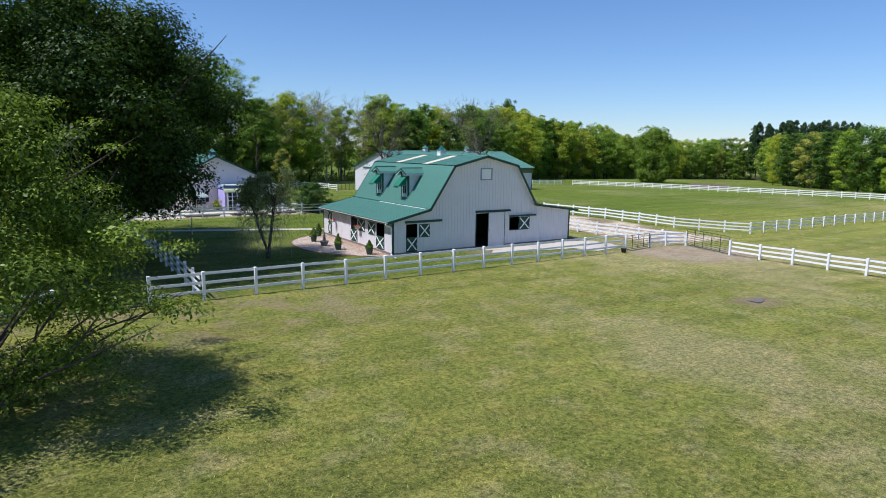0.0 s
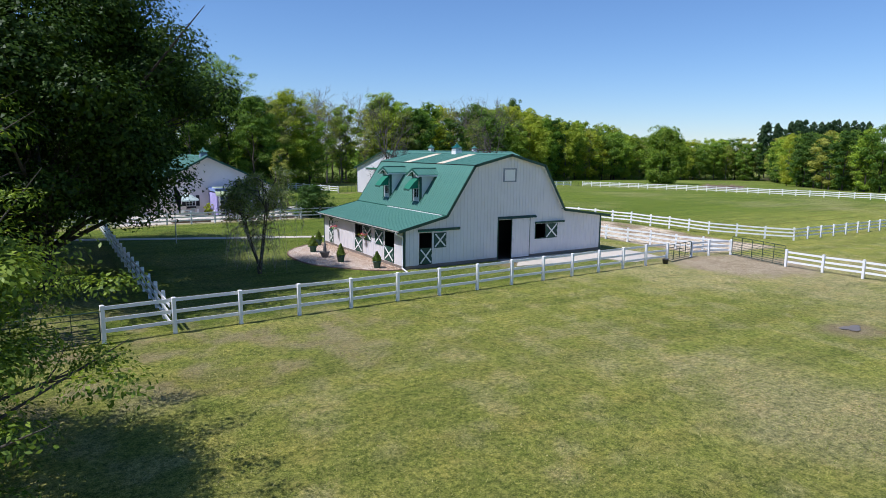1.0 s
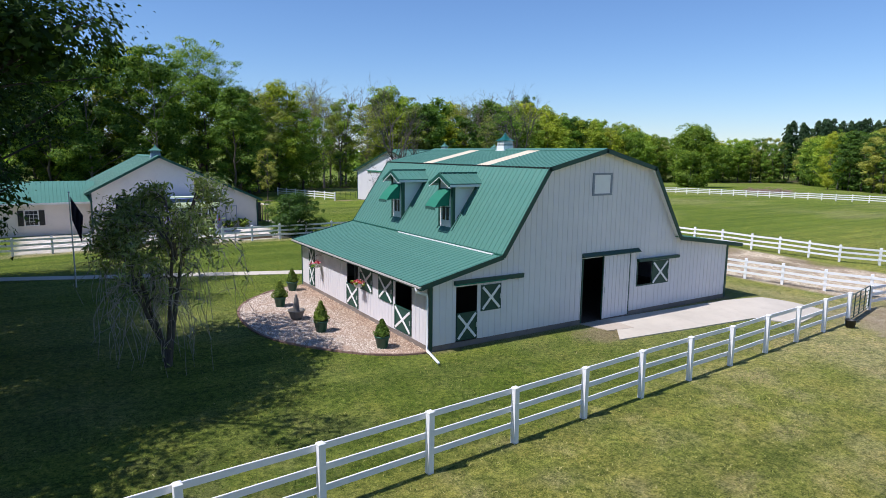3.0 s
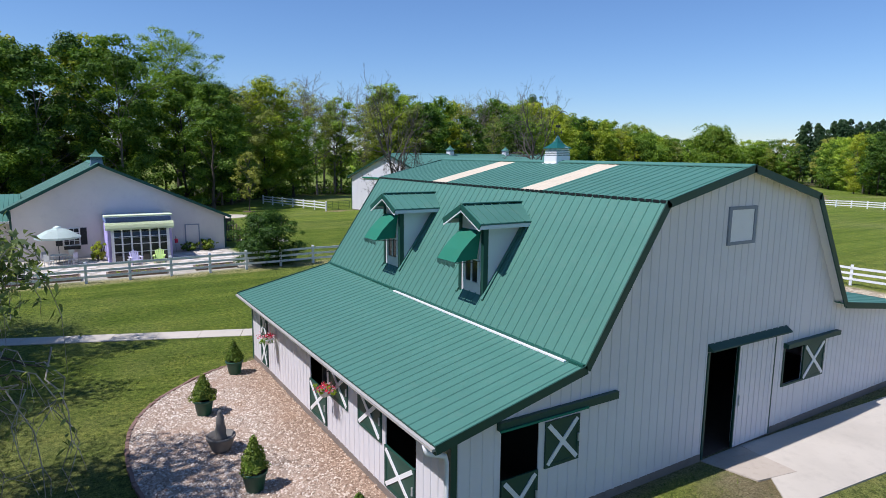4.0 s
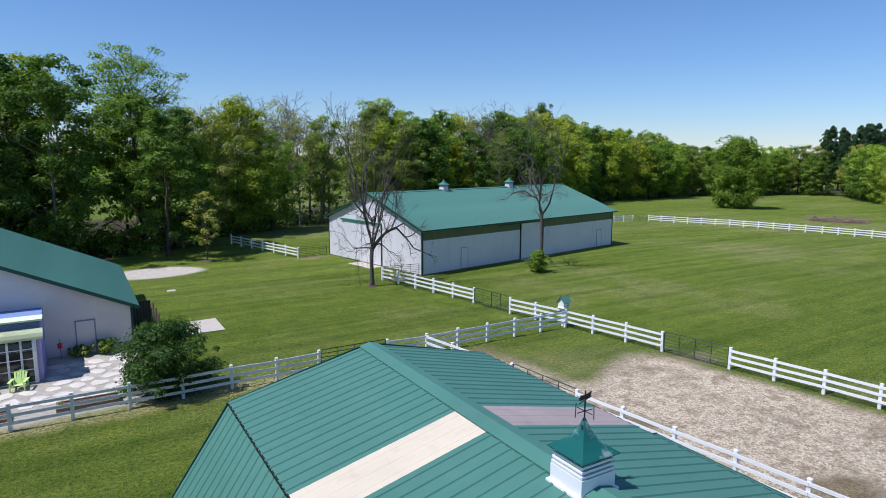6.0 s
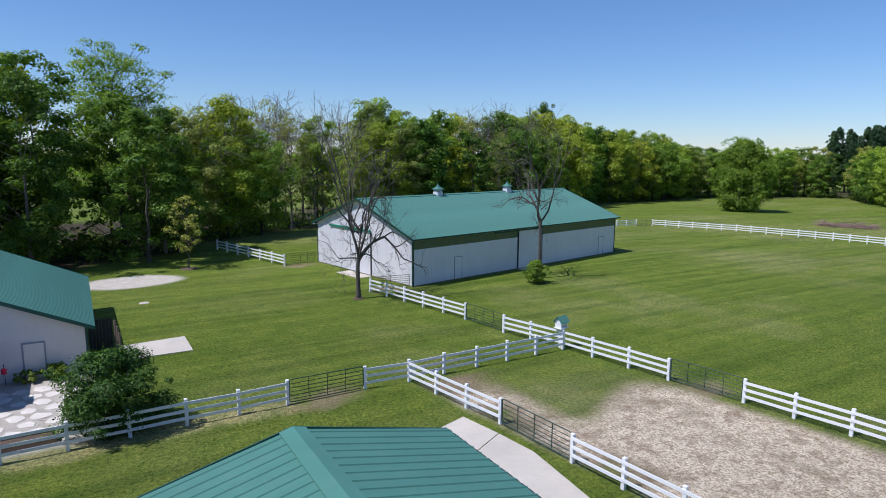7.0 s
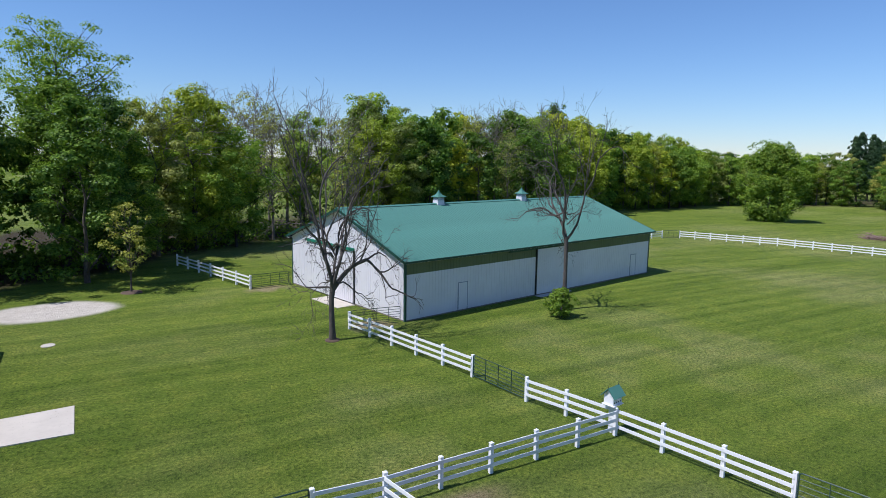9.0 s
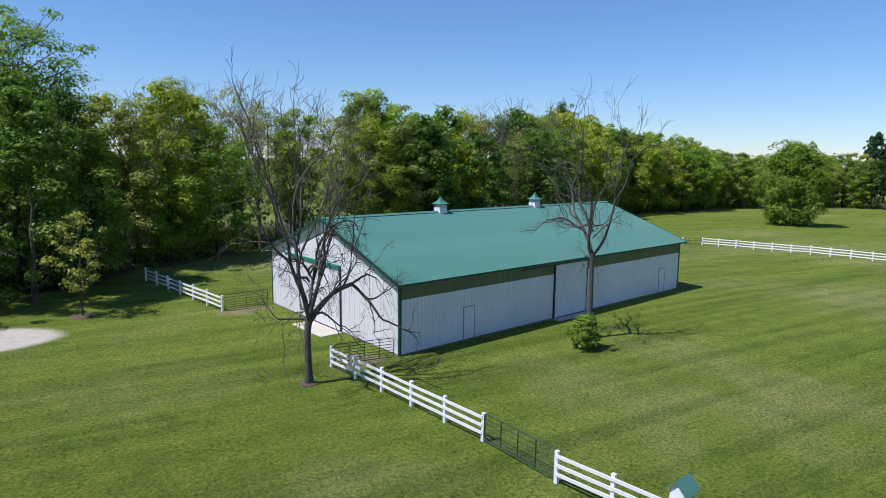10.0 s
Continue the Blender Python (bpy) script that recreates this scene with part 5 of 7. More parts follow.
def clump_leaves(rng, c, rad, n, size, flat=0.72, inner=0.62, sprig=0.12, ratio=None):
    """Small leaves over the upper and outer skins of the clumps, a few of them on sprigs that stand out."""
    k = rng.choice(len(c), n, p=rad ** 2 / np.sum(rad ** 2))
    d = rng.normal(0, 1, (n, 3))
    d[:, 2] = np.where(rng.random(n) < 0.55, np.abs(d[:, 2]), d[:, 2])
    d /= np.linalg.norm(d, axis=1)[:, None]
    wave = 1 + 0.16 * np.sin(d[:, 0] * 5 + k) * np.sin(d[:, 1] * 5 + 2 * k) + 0.10 * np.sin(d[:, 2] * 9 + d[:, 0] * 7 + k)
    rr = rng.uniform(inner, 1.0, n) ** 0.7 * wave
    rr = np.where(rng.random(n) < sprig, rr * rng.uniform(1.05, 1.35, n), rr)
    pos = c[k] + d * (rad[k] * rr)[:, None] * np.array([1, 1, flat])
    nrm = d * 0.9 + rng.normal(0, 0.34, (n, 3)) + np.array([0, 0, 0.45])
    return leaf_quads(rng, pos, nrm, size, ratio) if ratio else leaf_tris(rng, pos, nrm, size)


def limbs_to(rng, c, rad, h, r0, low, count, top=0.8):
    """A wandering trunk and limbs that climb into the clumps."""
    p = [np.array([0, 0, -0.4])]
    for k in range(1, 8):
        p.append(np.array([rng.normal(0, 0.016 * h * k / 7), rng.normal(0, 0.016 * h * k / 7), h * top * k / 7]))
    rr = [r0 * 1.4] + [r0 * (1 - 0.88 * k / 7) for k in range(1, 8)]
    br = [(p, rr)]
    for i in rng.choice(len(c), min(count, len(c)), replace=False):
        e = c[i]
        zb = max(low * 0.55, e[2] - rng.uniform(0.5, 0.9) * math.hypot(e[0], e[1]) - 0.5)
        f = min(6.99, max(0.5, zb / (h * top) * 7))
        j = int(f)
        b0 = p[j] * (1 - f + j) + p[j + 1] * (f - j)
        mid = b0 * 0.5 + e * 0.5 + np.array([rng.normal(0, 0.3), rng.normal(0, 0.3), rng.uniform(-0.2, 0.6)])
        rb = max(0.03, r0 * 0.36 * (1 - 0.75 * zb / h))
        br.append(([b0, mid, e, e + (e - mid) * 0.35], [rb, rb * 0.7, rb * 0.4, rb * 0.12]))
        for _ in range(2):
            e2 = mid * 0.4 + e * 0.6 + rng.normal(0, 0.6, 3) * rad[i]
            br.append(([mid * 0.6 + e * 0.4, (mid + e + e2) / 3, e2], [rb * 0.4, rb * 0.28, rb * 0.1]))
    return br


def leafy_tree(seed, h, r, low, n, size, leaf, bark, clumps=36, core=700, core_size=0.9, limbs=14, r0=None, belly=0.5, top=1.0, flat=0.72, inner=0.62, sprig=0.12, ratio=None):
    """Trunk and crown meshes of one leafy tree: clumps of small leaves over a dark filled heart."""
    rng = np.random.default_rng(seed)
    c, rad = clump_crown(rng, clumps, h, r, low, belly, top)
    lv, lf = clump_leaves(rng, c, rad, n, size, flat, inner, sprig, ratio)
    tv, tf = tubes_arrays(limbs_to(rng, c, rad, h, r0 or h * 0.013, low, limbs), 6)
    if core:
        big = np.where(rad > np.percentile(rad, 25))[0]
        k = rng.choice(big, core, p=rad[big] ** 2 / np.sum(rad[big] ** 2))
        d = rng.normal(0, 1, (core, 3))
        d *= (rng.uniform(0, 0.62, core) / np.linalg.norm(d, axis=1))[:, None]
        pos = c[k] * np.array([0.94, 0.94, 1.0]) + d * rad[k][:, None] * np.array([1, 1, flat])
        cv, cf = (leaf_quads(rng, pos, rng.normal(0, 1, (core, 3)), core_size, ratio) if ratio else leaf_tris(rng, pos, rng.normal(0, 1, (core, 3)), core_size))
        lv, lf = np.concatenate([lv, cv]), np.concatenate([lf, cf + len(lv)])
    a = raw_mesh("trunk", tv, tf, bark, smooth=True)
    b = raw_mesh("crown", lv, lf, leaf)
    ma, mb = a.data, b.data
    bpy.data.objects.remove(a)
    bpy.data.objects.remove(b)
    return ma, mb


def plant(kind, x, y, s=1.0, turn=0.0, label="", name="tree", group="", category="tree", sz=None, z=None):
    root = new(name)
    root.matrix_world = pose(x, y, gh(x, y) if z is None else z, 0, 0, turn) @ Matrix.Diagonal((s, s, sz or s, 1))
    for nm, me in zip(("trunk", "bare_crown" if category == "bare tree" else "crown"), kind):
        if me:
            o = new(nm, me)
            o.parent = root
    return tagged(root, label, category, group)


NEAR_LEAF = (LEAF_MID, LEAF_DARK, LEAF_WOOD, LEAF_WOOD, LEAF_YELLOW, LEAF_YELLOW, LEAF_OLIVE, LEAF_MID)
NEAR = [leafy_tree(170 + i, 22.0, 5.6 + (i % 3) * 0.8, 1.4 + (i % 4) * 0.9, 15500, 0.27, NEAR_LEAF[i], (BARK, BARK_PALE, BARK_DARK)[i % 3],
                   38 + 3 * (i % 3), 800, 0.85, 16, 0.24, 0.40 + 0.08 * (i % 4)) for i in range(8)]
FAR_LEAF = (LEAF_WOOD, LEAF_YELLOW, LEAF_MID, LEAF_DARK, LEAF_OLIVE, LEAF_WOOD)
WOODS = [leafy_tree(100 + i, 22.0, 6.2 + (i % 3) * 0.9, 1.2 + (i % 3) * 0.8, 5200, 0.46, FAR_LEAF[i % 6], (BARK, BARK_PALE, BARK_DARK)[i % 3],
                    30 + 3 * (i % 4), 420, 1.2, 6, 0.24, 0.42 + 0.06 * (i % 4)) for i in range(9)]
THIN = [leafy_tree(140 + i, 22.0, 4.6, 5.0, 3000, 0.26, LEAF_OLIVE, BARK_PALE, 46, 0, 0.9, 40, 0.22, 0.55, inner=0.3, sprig=0.3) for i in range(3)]
PINE = [leafy_tree(160 + i, 24.0, 4.2, 3.0, 4600, 0.62, LEAF_PINE, BARK_DARK, 64, 500, 1.2, 6, 0.3, 0.20, 1.25, flat=0.95, sprig=0.3) for i in range(2)]


def bare_mesh(seed, trunk, h_first, spread, lift, depth=5, kids=3, shrink=0.70, r=0.24, droop=0.0, bark=BARK_DARK, wob=0.13, twig=0.0, first=1.0):
    rng = np.random.default_rng(seed)
    out = {}
    pts = [np.array([rng.normal(0, 0.03) * k, rng.normal(0, 0.03) * k, -0.2 + (trunk + 0.2) * k / 4]) for k in range(5)]
    out[depth] = [(pts, [r * 1.35, r * 1.02, r * 0.95, r * 0.92, r * 0.95])]
    for k in range(h_first):
        a = k * 6.283 / h_first + rng.uniform(-0.4, 0.4)
        tilt = spread * rng.uniform(0.45, 1.15)
        d = np.array([math.cos(a) * math.sin(tilt), math.sin(a) * math.sin(tilt), math.cos(tilt)])
        at = pts[4] - np.array([0, 0, rng.uniform(0, 0.22) * trunk if k else 0])
        grow(rng, at, d, trunk * first * rng.uniform(0.8, 1.2), r * rng.uniform(0.45, 0.7), depth - 1, kids, spread, lift, shrink, out, wob, droop, None, 0.66)
    res = []
    for name, levels in (("trunk", [depth]), ("branches", [k for k in out if k != depth])):
        V, F, off = [], [], 0
        for dpt in levels:
            v, f = tubes_arrays([(p, np.maximum(rr, 0.007 + twig)) for p, rr in out[dpt]], 10 if dpt == depth else 6 if dpt > 2 else 3)
            V.append(v)
            F.append(f + off)
            off += len(v)
        ob = raw_mesh(name, np.concatenate(V), np.concatenate(F), bark, smooth=True)
        res.append(ob.data)
        bpy.data.objects.remove(ob)
    return tuple(res)


BARE = [bare_mesh(210 + i, 7.0, 5, 0.58, 0.05, 5, 3, 0.72, 0.22, bark=BARK_PALE, twig=0.018, wob=0.18) for i in range(2)]


def along(points, step):
    out = []
    for (ax, ay), (bx, by) in zip(points, points[1:]):
        L = math.hypot(bx - ax, by - ay)
        n = max(1, int(L / step))
        for k in range(n):
            t = k / n
            out.append((ax + (bx - ax) * t, ay + (by - ay) * t, (by - ay) / L, -(bx - ax) / L))
    return out


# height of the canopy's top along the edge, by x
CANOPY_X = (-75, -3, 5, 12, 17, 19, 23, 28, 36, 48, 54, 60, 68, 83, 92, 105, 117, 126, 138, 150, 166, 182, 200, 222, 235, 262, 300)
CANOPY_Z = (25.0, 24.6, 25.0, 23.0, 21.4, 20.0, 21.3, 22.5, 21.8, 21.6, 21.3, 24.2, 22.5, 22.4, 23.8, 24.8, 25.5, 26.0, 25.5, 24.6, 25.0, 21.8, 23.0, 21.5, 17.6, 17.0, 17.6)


def top_of(me):
    z = np.empty(len(me.vertices) * 3, dtype=np.float32)
    me.vertices.foreach_get("co", z)
    return float(z[2::3].max())


def stand(kind, x, y, top, rng, label, category="tree", wide=1.0, name="tree", group="woodland trees"):
    """Plants a tree whose crown reaches up to the height top."""
    z = gh(x, y)
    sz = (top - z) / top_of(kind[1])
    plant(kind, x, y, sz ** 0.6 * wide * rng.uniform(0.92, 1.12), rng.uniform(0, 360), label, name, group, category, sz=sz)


def make_woods():
    rng = random.Random(5)
    lab = ("leafy woodland tree in fresh spring green", "tall woodland tree with yellow-green young leaves", "woodland tree with thin budding crown", "leafless grey tree standing in the woods", "dense dark green woodland tree", "olive-green woodland tree coming into leaf")
    name_of = {LEAF_WOOD: 0, LEAF_MID: 0, LEAF_YELLOW: 1, LEAF_DARK: 4, LEAF_OLIVE: 5}
    for pts, rows in ((EDGE, 3), (EAST, 2)):
        for row in range(rows):
            for x, y, nx, ny in along(pts, (5.4, 6.2, 8.0)[row]):
                back = row * 7.5 + rng.uniform(-2.0, 3.0)
                px, py = x - nx * back + rng.uniform(-2, 2), y - ny * back + rng.uniform(-2, 2)
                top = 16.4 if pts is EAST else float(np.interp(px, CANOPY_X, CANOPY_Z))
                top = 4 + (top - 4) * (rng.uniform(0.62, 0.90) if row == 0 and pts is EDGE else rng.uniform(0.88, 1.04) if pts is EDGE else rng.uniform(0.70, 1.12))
                if pts is EDGE and math.hypot(px - 11.7, py - 104) < 5.5:
                    continue
                bare = 0.0 if px < 8 else 0.03 if px < 16 else 0.22 if 34 < px < 56 or 84 < px < 112 else 0.08 if px < 130 else 0.03
                thin = 0.0 if px < 8 else 0.08 if px < 16 else 0.30 if 20 < px < 58 else 0.16 if px < 130 else 0.06
                if pts is EAST:
                    bare, thin = 0.02, 0.10
                pick = rng.random()
                if pick < bare and row:
                    stand(rng.choice(BARE), px, py, top + rng.uniform(0.5, 3.0), rng, lab[3], "bare tree", 1.0)
                elif pick < bare + thin:
                    stand(rng.choice(THIN), px, py, top + rng.uniform(-1, 1.2), rng, lab[2])
                else:
                    kinds = NEAR if -35 < px < 66 and row < 2 else WOODS
                    pool = (0, 1, 1, 7) if px < 8 else (0, 0, 1, 1, 7, 2) if px < 18 else (3, 4, 5, 6, 2, 7) if px < 45 else (2, 3, 4, 6, 7, 6)
                    k = rng.choice(pool) if kinds is NEAR else rng.choice((2, 3, 2, 3, 4, 5, 8, 0)) if pts is EAST else rng.randrange(len(kinds))
                    leaf = NEAR_LEAF[k] if kinds is NEAR else FAR_LEAF[k % 6]
                    stand(kinds[k], px, py, top, rng, lab[name_of[leaf]])
    # undergrowth along the edge
    r = np.random.default_rng(8)
    for pts, mat, seed in ((EDGE, LEAF_MID, 1), (EAST, LEAF_MID, 2)):
        c, rad = [], []
        for x, y, nx, ny in along(pts, 1.5):
            for _ in range(4 if x < 70 else 3):
                back = r.uniform(-1.0, 16)
                px, py = x - nx * back + r.uniform(-1, 1), y - ny * back + r.uniform(-1, 1)
                rr = r.uniform(0.7, 2.0)
                c.append((px, py, gh(px, py) + rr * 0.55))
                rad.append(rr)
        v, f = lump_leaves(r, np.array(c), np.array(rad), 60 * len(c), 0.40, tri=True)
        ob = raw_mesh("undergrowth", v, f, mat)
        tagged(ob, "low green shrubs and saplings under the woodland edge", "shrubs", kind="stuff")
    # taller saplings filling the woods behind the edge
    for pts, mat in ((EDGE, LEAF_MID), (EAST, LEAF_DARK)):
        c, rad = [], []
        for x, y, nx, ny in along(pts, 2.2):
            for _ in range(5 if x < 20 else 3):
                back = r.uniform(1.5, 20)
                px, py = x - nx * back + r.uniform(-1, 1), y - ny * back + r.uniform(-1, 1)
                rr = r.uniform(1.2, 2.6)
                c.append((px, py, gh(px, py) + r.uniform(0.8, 9.5)))
                rad.append(rr)
        v, f = lump_leaves(r, np.array(c), np.array(rad), 70 * len(c), 0.52, tri=True, sub=5 * len(c), sub_r=0.9)
        tagged(raw_mesh("saplings", v, f, mat), "dense young green saplings inside the woods", "saplings", kind="stuff")
    # far woods closing the horizon
    c, rad = [], []
    for k in range(900):
        a = math.radians(r.uniform(-60, 125))
        dd = r.uniform(380, 620)
        px, py = 20 + math.sin(a) * dd, 20 + math.cos(a) * dd
        for _ in range(2):
            rr = r.uniform(3.0, 5.5)
            c.append((px + r.uniform(-4, 4), py + r.uniform(-4, 4), gh(px, py) + r.uniform(3, 15)))
            rad.append(rr)
    v, f = lump_leaves(r, np.array(c), np.array(rad), 60000, 2.2, tri=True)
    tagged(raw_mesh("far_woods", v, f, LEAF_WOOD), "distant belt of green woods on the horizon", "woods", kind="stuff")
    for k in range(30):
        t = (k + r.uniform(-0.4, 0.4)) / 29
        px, py = 341 + 20 * t + r.uniform(-4, 4), 176 - 48 * t
        stand(PINE[k % 2], px, py, r.uniform(23.5, 29.0), rng, "tall dark pine above the far woods", wide=0.9, group="far pines")
    stand(NEAR[1], 155.0, 181.0, 32.0, rng, "dense dark green tree above the woodland canopy", wide=0.72)
    stand(NEAR[6], 60.0, 119.5, 23.6, rng, "round olive-green tree at the woods' edge", wide=1.15)
    stand(NEAR[4], 26.0, 103.0, 22.0, rng, "round yellow-green tree at the woods' edge", wide=1.0)
    stand(NEAR[1], 15.6, 90.5, 19.0, rng, "dense dark green tree at the woods' edge", wide=0.8)
    for px, py, top in ((22.5, 106.0, 23.0), (36.5, 113.0, 23.6), (42.0, 115.0, 24.0), (46.5, 116.5, 23.4), (92.0, 133.0, 27.5), (98.0, 135.5, 26.5), (104.5, 138.0, 26.0)):
        stand(BARE[int(px) % 2], px, py, top, rng, lab[3], "bare tree", 1.0)


make_woods()

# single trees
OAK = leafy_tree(301, 18.6, 11.0, 3.9, 115000, 0.18, LEAF_SHADED, BARK_DARK, 88, 34000, 0.36, 44, 0.45, 0.62, 0.9, flat=0.60, inner=0.62, sprig=0.10)
plant(OAK, -20.9, 4.6, 1.0, 20, "huge shade-darkened leafy tree, in view or added unseen to shade the yard", name="shade_tree")
plant(OAK, -22.0, 19.2, 0.97, 140, "huge shade-darkened leafy tree, in view or added unseen to shade the yard", name="shade_tree")
# trees west of the view, added to block sky light and deepen the yard's shade
OAK_UNSEEN = leafy_tree(306, 17.6, 10.0, 3.8, 15000, 0.55, LEAF_SHADED, BARK_DARK, 70, 2500, 1.3, 22, 0.42, 0.45, 0.8)
plant(OAK_UNSEEN, -34.0, 7.0, 0.95, 250, "huge shade-darkened leafy tree, in view or added unseen to shade the yard", name="shade_tree")
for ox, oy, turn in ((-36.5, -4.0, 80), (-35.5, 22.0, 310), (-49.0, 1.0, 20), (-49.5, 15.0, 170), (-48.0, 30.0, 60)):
    plant(OAK_UNSEEN, ox, oy, 0.97, turn, "huge shade-darkened leafy tree, in view or added unseen to shade the yard", name="shade_tree")
FRONT = leafy_tree(302, 10.2, 6.0, 0.5, 70000, 0.125, LEAF_FINE, BARK, 112, 12000, 0.22, 60, 0.17, 0.34, 1.0, flat=0.46, inner=0.3, sprig=0.25, ratio=0.5)
plant(FRONT, -24.7, -20.8, 1.0, 0, "bushy light-green tree with low drooping branches", name="small_leaved_tree")
BIGT = leafy_tree(303, 20.8, 8.6, 0.2, 34000, 0.36, LEAF_MID, BARK, 120, 4200, 1.2, 14, 0.40, 0.42, 0.7, flat=0.85)
plant(BIGT, 168.0, 110.5, 1.0, 0, "broad round field tree in full leaf", name="field_tree")
TALL = leafy_tree(304, 28.6, 8.0, 7.5, 24000, 0.24, LEAF_WOOD, BARK, 78, 900, 0.5, 60, 0.40, 0.55, 0.85, flat=0.60, inner=0.5, sprig=0.2)
plant(TALL, 11.7, 104.0, 1.0, 0, "tall tree with sparse yellow-green crown", name="tall_tree")
SAPL = leafy_tree(305, 8.5, 2.2, 2.0, 1900, 0.20, LEAF_OLIVE, BARK, 30, 0, 0.3, 28, 0.09, 0.45, inner=0.2, sprig=0.3)
plant(SAPL, 16.4, 77.5, 1.0, 0, "slim young tree with a mulch ring", name="young_tree")
stand(NEAR[4], 210.0, 88.0, 16.5, random.Random(3), "yellow-green tree before the far woods", wide=0.85, name="field_tree", group="")


def fit_size(kind, height, reach):
    """Brings a bare tree's meshes to a true height and reach."""
    co = np.empty(len(kind[1].vertices) * 3, dtype=np.float32)
    kind[1].vertices.foreach_get("co", co)
    top = float(np.percentile(co[2::3], 99.3))
    wide = float(np.percentile(np.hypot(co[0::3], co[1::3]), 97))
    for me in kind:
        me.transform(Matrix.Diagonal((reach / wide, reach / wide, height / top, 1)))
    return kind


def bare_yard_tree(seed, fork, r, limbs, side, depth, bark, twig):
    """A leafless tree: a trunk that forks into long upright limbs, and lower side limbs with fine twigs."""
    rng = np.random.default_rng(seed)
    out = {}
    pts = [np.array([rng.normal(0, 0.03) * k, rng.normal(0, 0.03) * k, -0.2 + (fork + 0.2) * k / 4]) for k in range(5)]
    trunk = [(pts, [r * 1.45, r * 1.05, r * 0.95, r * 0.92, r * 0.95])]
    for k in range(limbs):
        a = k * 6.283 / limbs + rng.uniform(-0.3, 0.3)
        tilt = rng.uniform(0.28, 0.72)
        d = np.array([math.cos(a) * math.sin(tilt), math.sin(a) * math.sin(tilt), math.cos(tilt)])
        grow(rng, pts[4] - np.array([0, 0, rng.uniform(0, 0.5)]), d, rng.uniform(3.8, 5.4), r * rng.uniform(0.50, 0.66), depth, {5: 3, 4: 3, 3: 2, 2: 2, 1: 3}, 0.60, 0.035, 0.74, out, 0.17, 0.0, None, 0.74, 5)
    for k in range(side):
        a = k * 2.4 + rng.uniform(-0.5, 0.5)
        tilt = rng.uniform(1.0, 1.45)
        d = np.array([math.cos(a) * math.sin(tilt), math.sin(a) * math.sin(tilt), math.cos(tilt)])
        grow(rng, pts[4] + np.array([0, 0, rng.uniform(-0.8, 2.4)]) * np.array([0, 0, 1.0]), d, rng.uniform(2.0, 3.2), r * rng.uniform(0.22, 0.34), depth - 1, 3, 0.65, 0.0, 0.70, out, 0.22, 0.03, None, 0.66, 5)
    res = []
    for name, levels in (("trunk", [trunk]), ("branches", [out[k] for k in sorted(out, reverse=True)])):
        V, F, off = [], [], 0
        for i, lev in enumerate(levels):
            v, f = tubes_arrays([(p, np.maximum(rr, twig)) for p, rr in lev], 10 if name == "trunk" else 7 if i < 2 else 3)
            V.append(v)
            F.append(f + off)
            off += len(v)
        ob = raw_mesh(name, np.concatenate(V), np.concatenate(F), bark, smooth=True)
        res.append(ob.data)
        bpy.data.objects.remove(ob)
    return tuple(res)


T1 = fit_size(bare_yard_tree(405, 3.7, 0.31, 5, 9, 5, BARK_GREY, 0.011), 16.6, 5.6)
T2 = fit_size(bare_yard_tree(408, 7.0, 0.31, 3, 5, 5, BARK_GREY, 0.011), 17.4, 5.2)
plant(T1, 27.5, 54.9, 1.0, 0, "leafless dark tree with spreading branches beside the shed", name="bare_tree", category="bare tree")
plant(T2, 48.0, 54.1, 1.0, 60, "tall leafless tree before the shed wall", name="bare_tree", category="bare tree")


def brush_pile(x0, y0, x1, y1):
    rng = np.random.default_rng(71)
    br = []
    for k in range(420):
        t, o = rng.uniform(0, 1), rng.normal(0, 0.8)
        p = np.array([x0 + (x1 - x0) * t + o, y0 + (y1 - y0) * t + o * 0.3, gh(x0, y0) + abs(rng.normal(0, 0.45))])
        d = rng.normal(0, 1, 3) * np.array([1.2, 1.2, 0.35])
        br.append(([p, p + d * 0.5 + np.array([0, 0, 0.15]), p + d], [0.05, 0.04, 0.02]))
    v, f = tubes_arrays(br, 4)
    tagged(raw_mesh("brush_pile", v, f, bark_mat("dry_brush", (0.30, 0.20, 0.17))), "long low heap of dry brown brushwood in the field", "brush pile", kind="stuff")


brush_pile(143.0, 75.0, 145.0, 65.0)


# ---- beside the barn: pebble bed, pots, fountain, baskets ----
BED = [(-0.05, 14.4), (-1.2, 14.2), (-2.5, 13.4), (-3.9, 12.0), (-4.75, 10.5), (-5.1, 9.0), (-5.2, 7.2), (-5.05, 5.6), (-4.6, 4.2), (-3.9, 3.0), (-2.5, 1.2), (-1.2, 0.25), (-0.05, -0.1)]


def smooth_line(pts, n=5):
    out = []
    for i in range(len(pts) - 1):
        p0, p1, p2, p3 = pts[max(i - 1, 0)], pts[i], pts[i + 1], pts[min(i + 2, len(pts) - 1)]
        for k in range(n):
            t = k / n
            out.append(tuple(0.5 * (2 * p1[c] + (p2[c] - p0[c]) * t + (2 * p0[c] - 5 * p1[c] + 4 * p2[c] - p3[c]) * t * t + (3 * p1[c] - p0[c] - 3 * p2[c] + p3[c]) * t ** 3) for c in (0, 1)))
    return out + [pts[-1]]


def inside(poly, x, y):
    res = np.zeros(len(x), bool)
    n = len(poly)
    for i in range(n):
        (ax, ay), (bx, by) = poly[i], poly[(i + 1) % n]
        c = ((ay > y) != (by > y)) & (x < (bx - ax) * (y - ay) / (by - ay + 1e-12) + ax)
        res ^= c
    return res


